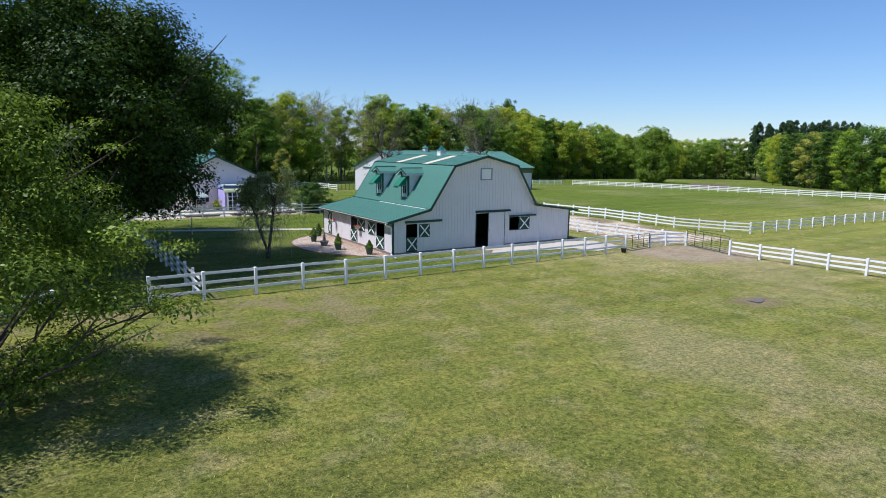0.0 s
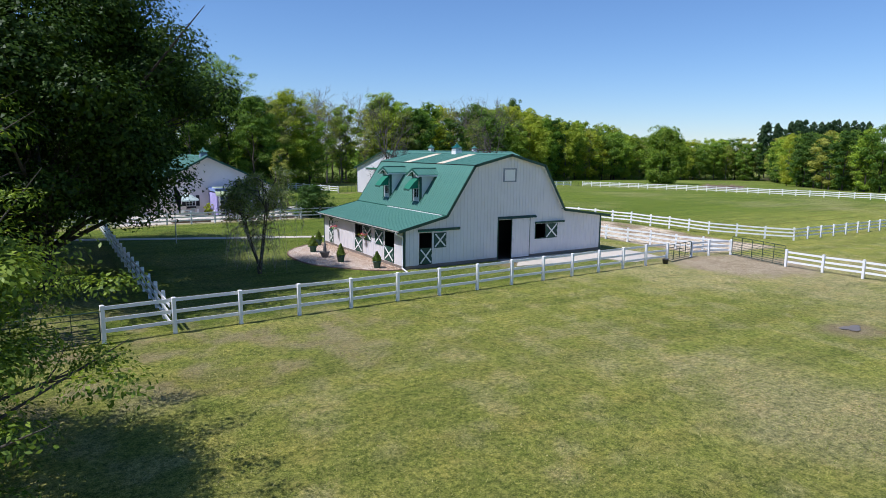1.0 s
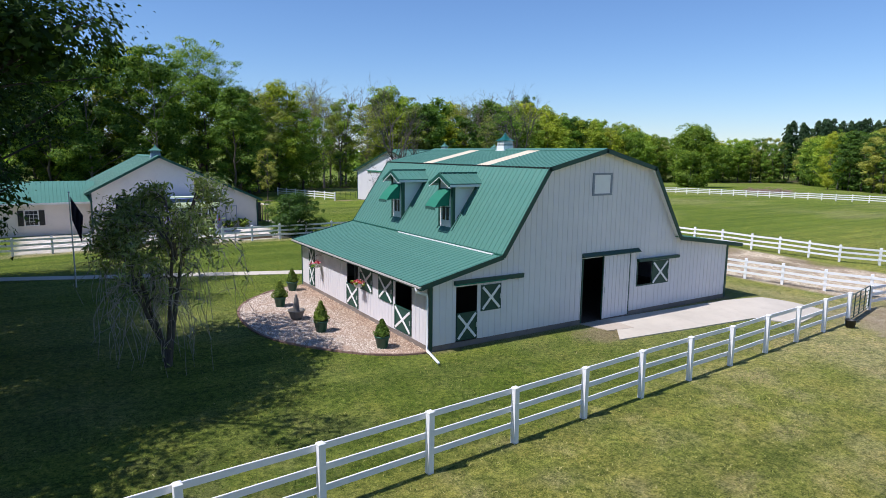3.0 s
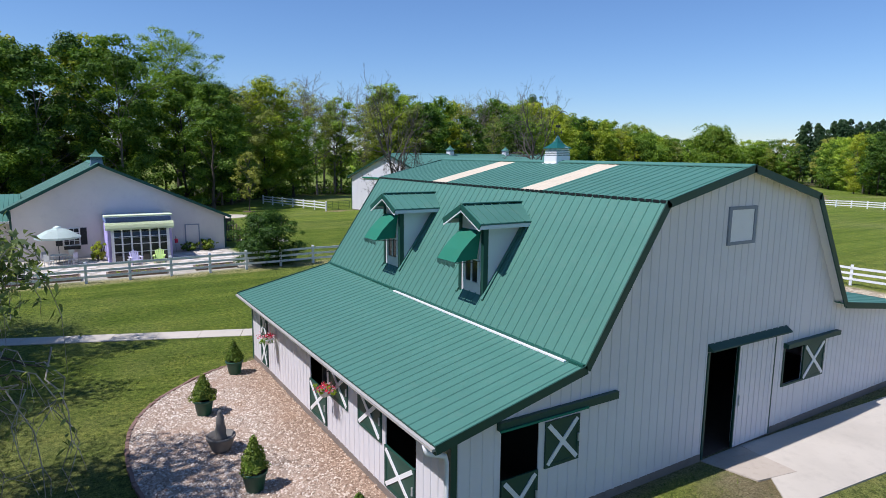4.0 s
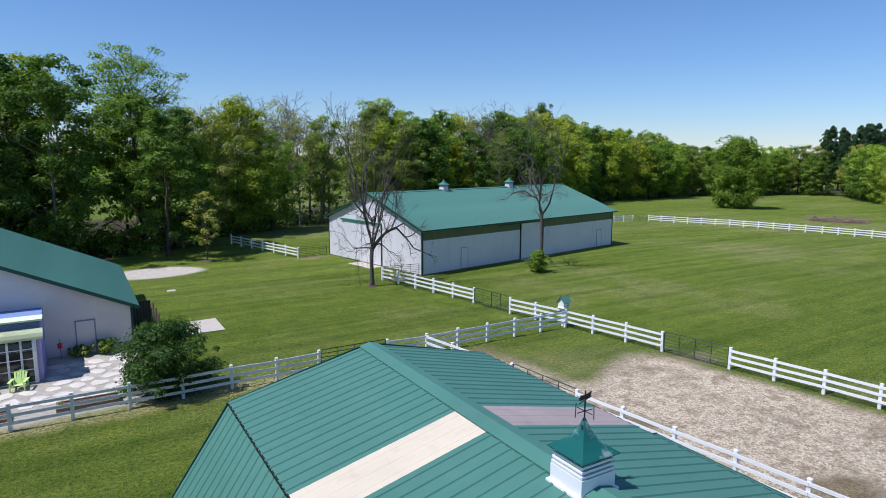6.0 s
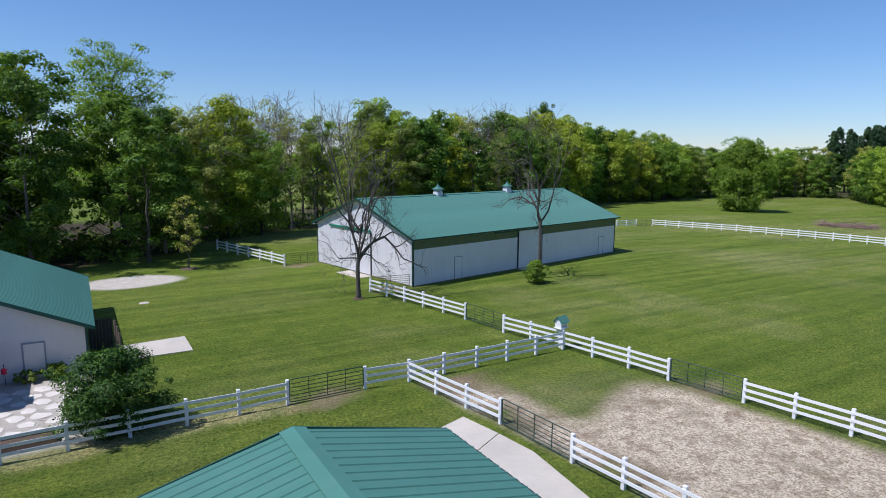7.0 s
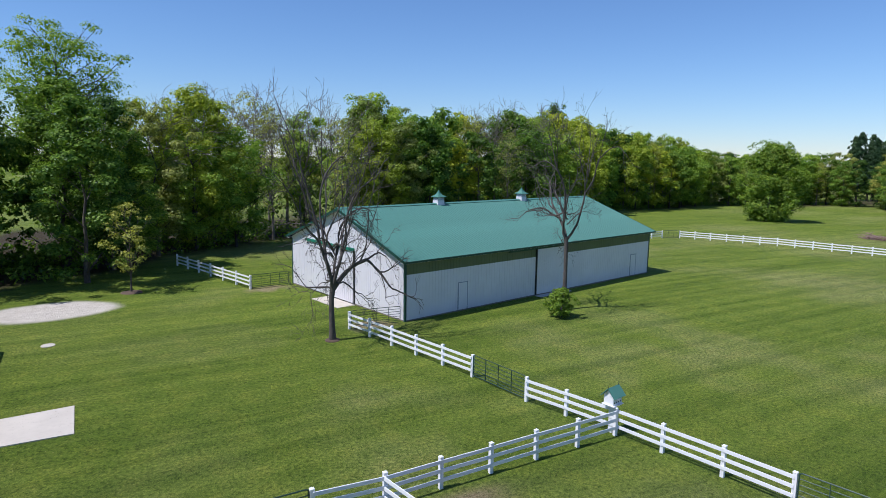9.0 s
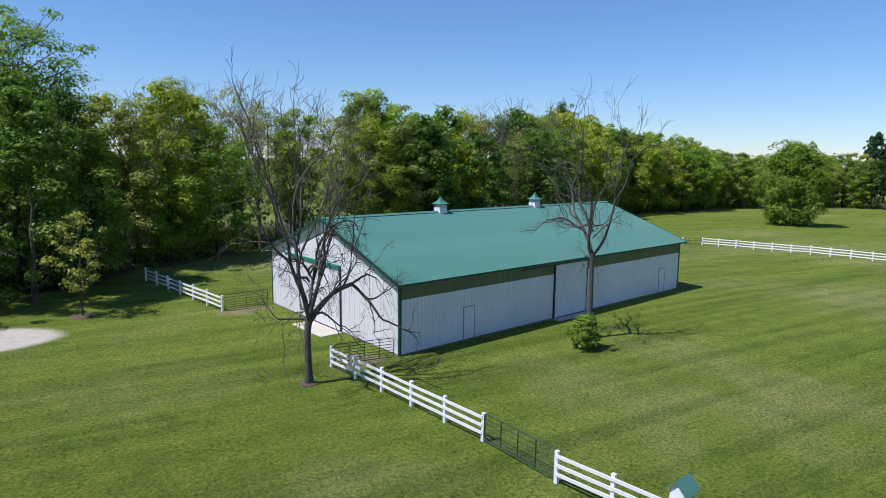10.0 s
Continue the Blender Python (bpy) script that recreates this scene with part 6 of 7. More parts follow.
def stone_mat():
    m, nt, b = material("river_pebble", 0.8)
    geo = nt.nodes.new("ShaderNodeNewGeometry")
    v = coords(nt)
    f = noise_tex(nt, v, 0.8, 3)
    col = ramp(nt, geo.outputs["Random Per Island"], [(0.0, (0.20, 0.135, 0.095)), (0.35, (0.44, 0.34, 0.26)), (0.7, (0.58, 0.49, 0.40)), (1.0, (0.78, 0.71, 0.62))])
    col = mix(nt, ramp(nt, f, [(0.45, (0, 0, 0)), (0.75, (0.55, 0.55, 0.55))]), col, (0.40, 0.25, 0.16))
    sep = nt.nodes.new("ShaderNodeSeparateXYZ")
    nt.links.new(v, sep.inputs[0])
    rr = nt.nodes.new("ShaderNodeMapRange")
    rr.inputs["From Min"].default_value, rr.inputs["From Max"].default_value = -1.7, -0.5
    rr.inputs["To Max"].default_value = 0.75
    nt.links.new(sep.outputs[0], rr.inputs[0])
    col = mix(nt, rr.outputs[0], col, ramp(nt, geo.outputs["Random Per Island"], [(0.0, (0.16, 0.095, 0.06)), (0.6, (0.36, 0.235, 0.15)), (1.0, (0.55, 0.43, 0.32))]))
    nt.links.new(col, b.inputs["Base Color"])
    return m


def pebbles(name, poly, n, size, mat, label, lift=0.03, seed=1):
    r = np.random.default_rng(seed)
    xs, ys = [p[0] for p in poly], [p[1] for p in poly]
    x, y = r.uniform(min(xs), max(xs), n * 2), r.uniform(min(ys), max(ys), n * 2)
    k = inside(poly, x, y)
    x, y = x[k][:n], y[k][:n]
    n = len(x)
    base = np.array([(1, 0, 0), (0.3, 0.9, 0), (-0.8, 0.5, 0), (-0.7, -0.6, 0), (0.3, -0.9, 0), (0.05, 0, 0.62)])
    fc = np.array([(0, 1, 5), (1, 2, 5), (2, 3, 5), (3, 4, 5), (4, 0, 5)])
    a = r.uniform(0, 6.283, n)
    s = size * r.uniform(0.5, 1.4, n)
    c, d = np.cos(a)[:, None], np.sin(a)[:, None]
    V = np.stack([(base[:, 0] * c - base[:, 1] * d * 0.75) * s[:, None] + x[:, None], (base[:, 0] * d + base[:, 1] * c * 0.75) * s[:, None] + y[:, None],
                  base[None, :, 2] * s[:, None] + (gz(x, y) + lift)[:, None] + r.uniform(-0.01, 0.02, n)[:, None]], -1)
    F = (fc[None] + 6 * np.arange(n)[:, None, None]).reshape(-1, 3)
    return tagged(raw_mesh(name, V.reshape(-1, 3), F, mat), label, "pebbles", kind="stuff")


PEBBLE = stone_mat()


def sheet(name, poly, mat, z0=-0.1, z1=0.03, label="", category="", kind="structure"):
    """A slab with the outline poly."""
    bm = bmesh.new()
    z0 = min(z0, -0.8)
    a = [bm.verts.new((x, y, gh(x, y) + z0)) for x, y in poly]
    b = [bm.verts.new((x, y, gh(x, y) + z1)) for x, y in poly]
    bm.faces.new(b)
    low = set(a)
    for i in range(len(a)):
        j = (i + 1) % len(a)
        bm.faces.new((a[i], a[j], b[j], b[i]))
    xs, ys = [p[0] for p in poly], [p[1] for p in poly]
    for ax, lo, hi in ((0, min(xs), max(xs)), (1, min(ys), max(ys))):
        k = math.ceil(lo / 0.5) * 0.5
        while k < hi:
            co, no = [0, 0, 0], [0, 0, 0]
            co[ax], no[ax] = k, 1
            bmesh.ops.bisect_plane(bm, geom=bm.verts[:] + bm.edges[:] + bm.faces[:], plane_co=co, plane_no=no)
            k += 0.5
    for v in bm.verts:
        if v not in low:
            v.co.z = max(gh(v.co.x, v.co.y), gh(v.co.x + 0.3, v.co.y), gh(v.co.x - 0.3, v.co.y), gh(v.co.x, v.co.y - 0.3), gh(v.co.x, v.co.y + 0.3)) + z1 if v.co.z > gh(v.co.x, v.co.y) + (z0 + z1) / 2 else v.co.z
    bmesh.ops.recalc_face_normals(bm, faces=bm.faces)
    return tagged(part(name, bm, mat), label, category, kind=kind)


BEDLINE = smooth_line(BED)
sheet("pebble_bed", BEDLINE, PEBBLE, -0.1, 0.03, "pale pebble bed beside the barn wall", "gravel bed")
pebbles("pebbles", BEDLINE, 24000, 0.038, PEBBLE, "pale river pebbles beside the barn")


def brick_edge():
    root = tagged(empty("brick_edging"), "low worn brick edging round the pebble bed", "edging", kind="structure")
    me = shared("brick", boxes((-0.10, 0.10, -0.05, 0.05, 0, 0.09)), BRICK)
    rng = random.Random(4)
    pts = BEDLINE[4:]
    acc = 0.0
    for (ax, ay), (bx, by) in zip(pts, pts[1:]):
        L = math.hypot(bx - ax, by - ay)
        while acc < L:
            t = acc / L
            o = new("brick", me)
            o.parent = root
            x, y = ax + (bx - ax) * t - 0.04, ay + (by - ay) * t
            o.matrix_local = pose(x, y, gh(x, y) - 0.02 + rng.uniform(-0.01, 0.02), rng.uniform(-5, 5), rng.uniform(-5, 5), math.degrees(math.atan2(by - ay, bx - ax)) + rng.uniform(-9, 9))
            acc += 0.225
        acc -= L


brick_edge()


def topiary(x, y, h, r, turn, seed):
    root = tagged(empty("potted_evergreen", x, y, gh(x, y) + 0.03, turn), "clipped cone evergreen in a green plastic pot", "potted plant", "evergreens in pots")
    bm = bmesh.new()
    lathe(bm, [(0.20, 0.0), (0.215, 0.02), (0.29, 0.44), (0.32, 0.45), (0.325, 0.52), (0.29, 0.525), (0.275, 0.46)], 20)
    part("pot", bm, TERRA_GREEN, root, "green plastic flower pot", True)
    bm = bmesh.new()
    lathe(bm, [(0.27, 0.44), (0.27, 0.47), (0.02, 0.48)], 16)
    part("soil", bm, MULCH, root)
    rng = np.random.default_rng(seed)
    c, rad = [], []
    for k in range(34):
        t = (k + 0.5) / 34
        a = k * 2.4
        w = r * (1 - t) ** 0.75 * rng.uniform(0.75, 1.05)
        lr = 0.15 * (1 - 0.45 * t) * rng.uniform(0.8, 1.15)
        c.append((math.cos(a) * max(0, w - lr * 0.6), math.sin(a) * max(0, w - lr * 0.6), 0.56 + (h - 0.62) * t))
        rad.append(lr)
    v, f = lump_leaves(rng, np.array(c), np.array(rad), 3600, 0.055, 0.85, 0.5)
    cr = raw_mesh("foliage", v, f, LEAF_TOPIARY, root)
    bm = bmesh.new()
    lathe(bm, [(0.02, 0.46), (r * 0.72, 0.60), (r * 0.60, 0.80), (r * 0.34, h * 0.75), (0.02, h * 0.93)], 12)
    part("inner_cone", bm, LEAF_DARK, root)


for i, (x, y, h, r) in enumerate(((-1.13, 13.25, 1.30, 0.36), (-2.86, 10.0, 1.35, 0.42), (-2.70, 4.72, 1.42, 0.40), (-1.40, 1.36, 1.22, 0.36))):
    topiary(x, y, h, r, 37 * i, 700 + i)


def fountain(x, y):
    root = tagged(empty("garden_fountain", x, y, gh(x, y) + 0.03), "weathered stone bowl fountain with a small upright figure", "fountain")
    bm = bmesh.new()
    lathe(bm, [(0.20, 0), (0.24, 0.03), (0.30, 0.18), (0.37, 0.38), (0.40, 0.41), (0.40, 0.46), (0.35, 0.46), (0.32, 0.34), (0.05, 0.30)], 22)
    part("bowl", bm, STONE_DARK, root, "grey cast-stone bowl", True)
    bm = bmesh.new()
    lathe(bm, [(0.17, 0.28), (0.17, 0.40), (0.14, 0.46), (0.15, 0.60), (0.12, 0.80), (0.11, 0.98), (0.06, 1.06), (0.07, 1.13), (0.04, 1.19), (0.01, 1.20)], 14, 1.0, 0.8)
    part("figure", bm, STONE_DARK, root, "plain grey stone figure", True)


fountain(-2.94, 7.25)


def hanging_basket(y, z):
    root = tagged(empty("hanging_basket", -0.36, y, z), "hanging basket of red and pink flowers by the stable door", "flower basket", "hanging baskets")
    bm = bmesh.new()
    lathe(bm, [(0.08, -0.16), (0.16, -0.10), (0.21, 0.02), (0.20, 0.04)], 14)
    part("basket", bm, GALV, root, "", True)
    rng = np.random.default_rng(int(y * 10))
    for nm, mat, n, s, zz in (("leaves", LEAF_WOOD, 260, 0.07, 0.02), ("red_flowers", RED, 120, 0.065, 0.10), ("pink_flowers", PINK, 90, 0.06, 0.11)):
        c = rng.normal(0, 1, (10, 3)) * np.array([0.14, 0.17, 0.06]) + np.array([0, 0, zz])
        v, f = lump_leaves(rng, c, np.full(10, 0.09), n, s)
        raw_mesh(nm, v, f, mat, root)
    bm = bmesh.new()
    tube(bm, [(0.34, 0, 0.50), (0.10, 0, 0.56), (0.0, 0, 0.50), (0.0, 0, 0.30)], 0.012, 6)
    for a in range(3):
        tube(bm, [(0, 0, 0.32), (0.19 * math.cos(a * 2.1), 0.19 * math.sin(a * 2.1), 0.03)], 0.006, 5)
    part("hanger", bm, BLACK, root)


hanging_basket(11.45, 1.72)
hanging_basket(6.0, 1.68)

# concrete: apron before the barn door, garden path, pads
sheet("concrete_apron", [(8.0, -2.6), (9.9, -0.55), (9.95, -0.06), (18.4, -0.55), (21.2, -1.1), (22.5, -3.9), (18.6, -4.6), (17.0, -3.2), (12.5, -2.95)], CONCRETE, -0.15, 0.025, "pale concrete apron before the barn door", "pavement")
sheet("gravel_patch", [(8.15, -0.06), (9.9, -0.06), (9.85, -1.75), (8.5, -1.5)], painted("old_concrete", (0.42, 0.36, 0.29), 0.95, 0.0, 0.4, (0.28, 0.23, 0.18), 5.0, 0.3), -0.1, 0.034, "old darker concrete patch at the door", "pavement")


def path_slabs():
    root = tagged(empty("garden_path"), "narrow pale concrete path across the lawn", "path", kind="structure")
    a, b = Vector((2.2, 17.95)), Vector((-30.0, 30.6))
    d = (b - a).normalized()
    n = Vector((-d.y, d.x))
    L, w = (b - a).length, 0.55
    k, step = 0, 1.85
    rng = random.Random(2)
    while k * step < L:
        p, q = a + d * (k * step), a + d * ((k + 1) * step - 0.02)
        bm = bmesh.new()
        lo = [bm.verts.new((v.x, v.y, -0.1)) for v in (p - n * w, q - n * w, q + n * w, p + n * w)]
        hi = [bm.verts.new((v.x, v.y, 0.025 + rng.uniform(-0.006, 0.006))) for v in (p - n * w, q - n * w, q + n * w, p + n * w)]
        bm.faces.new(hi)
        for i in range(4):
            bm.faces.new((lo[i], lo[(i + 1) % 4], hi[(i + 1) % 4], hi[i]))
        bmesh.ops.recalc_face_normals(bm, faces=bm.faces)
        part("slab", bm, CONCRETE, root)
        k += 1


path_slabs()
sheet("concrete_pad", [(7.95, 46.6), (11.95, 46.55), (11.95, 50.2), (7.95, 49.9)], CONCRETE, -0.12, 0.03, "plain concrete pad on the lawn", "pavement")
sheet("concrete_walk", [(20.25, 28.05), (22.0, 28.6), (22.45, 26.2), (19.9, 24.9)], CONCRETE, -0.12, 0.030, "pale concrete walk to the paddock gate", "pavement")
sheet("concrete_walk", [(19.88, 24.85), (22.46, 26.15), (22.75, 23.9), (22.2, 19.5), (19.5, 15.2), (18.9, 20.5)], CONCRETE, -0.12, 0.024, "pale concrete walk to the paddock gate", "pavement")
bm = bmesh.new()
lathe(bm, [(0.42, -0.05), (0.42, 0.04), (0.05, 0.05)], 20, c=(10.4, 62.4))
tagged(part("well_cover", bm, CONCRETE), "round pale concrete well cover in the lawn", "well cover")

# puddle
bm = bmesh.new()
rp = random.Random(3)
ring = []
for k in range(28):
    a = k * 2 * math.pi / 28
    q = 1.0 + 0.25 * math.sin(3 * a + 1) + rp.uniform(-0.08, 0.08)
    x, y = 12.6 + math.cos(a) * 0.66 * q, -23.1 + math.sin(a) * 0.36 * q
    ring.append(bm.verts.new((x, y, gh(12.6, -23.1) + 0.045)))
bm.faces.new(ring)
WATER, _nt, _b = material("puddle_water", 0.45)
_b.inputs["Base Color"].default_value = (0.16, 0.135, 0.11, 1)
tagged(part("puddle", bm, WATER), "shallow muddy puddle in the pasture", "puddle", kind="structure")

# bucket by the fence
bm = bmesh.new()
lathe(bm, [(0.17, 0), (0.19, 0.02), (0.24, 0.36), (0.26, 0.37), (0.25, 0.39), (0.21, 0.37), (0.17, 0.06), (0.01, 0.05)], 18)
bmesh.ops.translate(bm, vec=(20.1, -6.2, gh(20.1, -6.2) + 0.02), verts=bm.verts)
tagged(part("feed_bucket", bm, BLACK, None, "", True), "black rubber feed bucket beside a fence post", "bucket")


def bird_house(x, y):
    z = gh(x, y)
    root = tagged(empty("bird_house", x, y, z, 10), "green and white bird house on a tall white post", "bird house")
    part("pole", boxes((-0.075, 0.075, -0.075, 0.075, -0.3, 1.42)), WHITE, root)
    b = part("box", boxes((-0.34, 0.34, -0.26, 0.26, 1.45, 1.92)), WHITE, root, "white box with rows of holes")
    part("ledge", boxes((-0.40, 0.40, -0.34, 0.34, 1.41, 1.45)), WHITE, b)
    for i in range(4):
        for zz in (1.57, 1.76):
            part("hole", boxes((-0.27 + i * 0.165, -0.20 + i * 0.165, -0.268, -0.26, zz - 0.03, zz + 0.04)), BLACK, b)
    bm = bmesh.new()
    prism(bm, [(-0.26, 1.92), (0.26, 1.92), (0.0, 2.20)], -0.34, 0.34)
    bmesh.ops.transform(bm, matrix=pose(0, 0, 0, 0, 0, 90), verts=bm.verts)
    bmesh.ops.recalc_face_normals(bm, faces=bm.faces)
    part("gable", bm, WHITE, b)
    for q in (-1, 1):
        bm = bmesh.new()
        beam(bm, (0, q * 0.40, 1.82), (0, 0, 2.25), 0.92, 0.03, up=(0, -q * 0.73, 0.68))
        part("roof", bm, GREEN_ROOF, root, "green sheet roof")
    for q in (-0.40, 0.40):
        bm = bmesh.new()
        tube(bm, [(q, 0, 2.24), (q, 0, 2.36), (q * 1.1, 0, 2.40)], 0.012, 5)
        part("finial", bm, BLACK, root)


bird_house(34.0, 34.85)


# ---- shrubs ----
def shrub(x, y, h, r, n, size, leaf, label, seed, name="shrub", lumps=40, stems=6):
    rng = np.random.default_rng(seed)
    c, rad = clump_crown(rng, lumps, h, r, 0.15, 0.45, 0.8)
    v, f = clump_leaves(rng, c, rad, n, size, 0.8, 0.45, 0.22, 0.6)
    br = []
    for k in range(stems):
        a = k * 6.283 / stems
        br.append(([np.array([0.1 * math.cos(a), 0.1 * math.sin(a), -0.1]), np.array([r * 0.3 * math.cos(a), r * 0.3 * math.sin(a), h * 0.4]), np.array([r * 0.6 * math.cos(a), r * 0.6 * math.sin(a), h * 0.85])], [0.05, 0.035, 0.01]))
    tv, tf = tubes_arrays(br, 6)
    root = tagged(empty(name, x, y, gh(x, y)), label, "shrub")
    raw_mesh("stem", tv, tf, BARK, root, True)
    raw_mesh("foliage", v, f, leaf, root)


shrub(6.55, 35.8, 4.0, 2.95, 26000, 0.13, LEAF_DARK, "large dark green lilac bush beside the fence", 801)
shrub(46.2, 52.4, 2.45, 1.35, 8500, 0.12, LEAF_MID, "round green bush before the bare tree", 802)
shrub(2.75, 45.0, 0.75, 0.65, 900, 0.13, LEAF_FINE, "low green bush by the house door", 803, lumps=14)
shrub(4.2, 44.9, 0.95, 0.85, 1500, 0.13, LEAF_FINE, "low green bush by the house door", 804, lumps=18)
shrub(-3.9, 43.3, 1.5, 0.75, 900, 0.16, LEAF_YELLOW, "yellow-green potted shrub on the patio", 805, lumps=16)


# ---- weeping tree in the yard ----
TWIG = bark_mat("pale_dry_twig", (0.44, 0.385, 0.32))
def weeping_tree(x, y):
    rng = np.random.default_rng(900)
    root = tagged(empty("weeping_tree", x, y, gh(x, y)), "small weeping tree with sparse pale leaves and hanging bare twigs", "tree")
    thick, thin, lp = [], [], []
    stems = []
    for a, lean, top in ((2.9, 1.1, 5.0), (0.3, 1.0, 5.4), (4.9, 1.2, 4.8), (3.5, 1.3, 4.2)):
        d = np.array([math.cos(a), math.sin(a), 0])
        pts = [np.array([0, 0, -0.2]), np.array([0.03, 0, 0.8]) + d * 0.12, d * lean * 0.5 + np.array([0, 0, top * 0.5]), d * lean + np.array([0, 0, top])]
        thick.append((pts, [0.12, 0.10, 0.07, 0.04]))
        stems.append(pts)
    for k in range(40):
        st = stems[k % 4]
        bare = k % 3 == 1
        t = rng.uniform(0.0, 0.6) if bare else rng.uniform(0.45, 1.0)
        b0 = st[2] + (st[3] - st[2]) * t
        a = k * 2.4 + rng.uniform(-0.4, 0.4)
        ln, up = rng.uniform(0.9, 2.5) * (0.80 + 0.06 * math.cos(a)), rng.uniform(0.3, 1.0) if bare else rng.uniform(0.7, 1.9)
        dirv = np.array([math.cos(a), math.sin(a), 0])
        pts = [b0 + dirv * ln * q + np.array([0, 0, up * math.sin(min(1, q * 1.2) * 2.2)]) + rng.normal(0, 0.09, 3) for q in np.linspace(0, 1, 7)]
        thick.append((pts, [0.045, 0.038, 0.032, 0.026, 0.02, 0.016, 0.01]))
        for j in range(6 if bare else 14):
            q = rng.uniform(0.25, 1.0) * 6
            i = min(5, int(q))
            p0 = pts[i] + (pts[i + 1] - pts[i]) * (q - i)
            drop = min(rng.uniform(1.2, 3.8) if bare else rng.uniform(0.0, 0.7) if j % 5 else rng.uniform(0.8, 2.0), p0[2] - 0.5)
            aa = a + rng.uniform(-1.3, 1.3)
            w = rng.uniform(0.3, 1.1) if bare else rng.uniform(0.25, 0.85)
            path = [p0 + np.array([math.cos(aa), math.sin(aa), 0]) * w * (1 - (1 - s) ** 2) + np.array([0, 0, 0.30 * math.sin(s * 3.1) - drop * s ** 1.5]) + rng.normal(0, 0.13 if bare else 0.035, 3) for s in np.linspace(0, 1, 7)]
            thin.append((path, [0.020, 0.017, 0.015, 0.013, 0.011, 0.009, 0.006] if bare else [0.012, 0.011, 0.010, 0.009, 0.008, 0.006, 0.004]))
            Q = np.array(path)
            for _ in range(2 if bare else 0):
                f0 = int(rng.integers(2, 5))
                tip = Q[f0] + np.array([rng.normal(0, 0.34), rng.normal(0, 0.34), -rng.uniform(0.1, 0.8)])
                thin.append(([Q[f0], Q[f0] * 0.5 + tip * 0.5 + np.array([rng.normal(0, 0.09), 0, 0.1]), tip], [0.009, 0.007, 0.004]))
            if not bare or rng.random() < 0.06:
                m = int(rng.integers(13, 28))
                s = rng.uniform(0.05, 1.0, m) * 6
                ii = np.minimum(5, s.astype(int))
                lp.append(Q[ii] + (Q[ii + 1] - Q[ii]) * (s - ii)[:, None] + rng.normal(0, 0.12, (m, 3)))
    tv, tf = tubes_arrays(thick, 8)
    raw_mesh("trunk", tv, tf, BARK, root, True)
    tv, tf = tubes_arrays(thin, 3)
    raw_mesh("twig_curtain", tv, tf, TWIG, root)
    P = np.concatenate(lp)
    v, f = leaf_quads(rng, P, rng.normal(0, 1, P.shape) + np.array([0, 0, 0.5]), 0.21, 0.34)
    raw_mesh("leafage", v, f, LEAF_WILLOW, root)


weeping_tree(-9.1, 3.3)


# ---- flag pole ----
def flag_pole(x, y):
    root = tagged(empty("flag_pole", x, y, gh(x, y)), "grey flag pole with a dark furled flag", "flag pole")
    bm = bmesh.new()
    tube(bm, [(0, 0, -0.2), (0, 0, 5.4)], [0.045, 0.03], 8)
    lathe(bm, [(0.01, 5.38), (0.06, 5.44), (0.01, 5.50)], 10)
    part("pole", bm, GALV, root)
    bm = bmesh.new()
    n, rows = 9, 7
    g = [[bm.verts.new((0.06 + 0.07 * k * (1 - 0.05 * j), 0.07 * math.sin(k * 1.9 + j * 0.3), 5.2 - 0.22 * j - 0.14 * k * (1 if j < 6 else 1.2))) for k in range(n)] for j in range(rows)]
    for j in range(rows - 1):
        for k in range(n - 1):
            bm.faces.new((g[j][k], g[j][k + 1], g[j + 1][k + 1], g[j + 1][k]))
    bmesh.ops.solidify(bm, geom=bm.faces[:], thickness=0.01)
    part("flag", bm, painted("dark_flag_cloth", (0.03, 0.02, 0.04), 0.8), root, "dark hanging flag", True)


flag_pole(-11.5, 20.2)


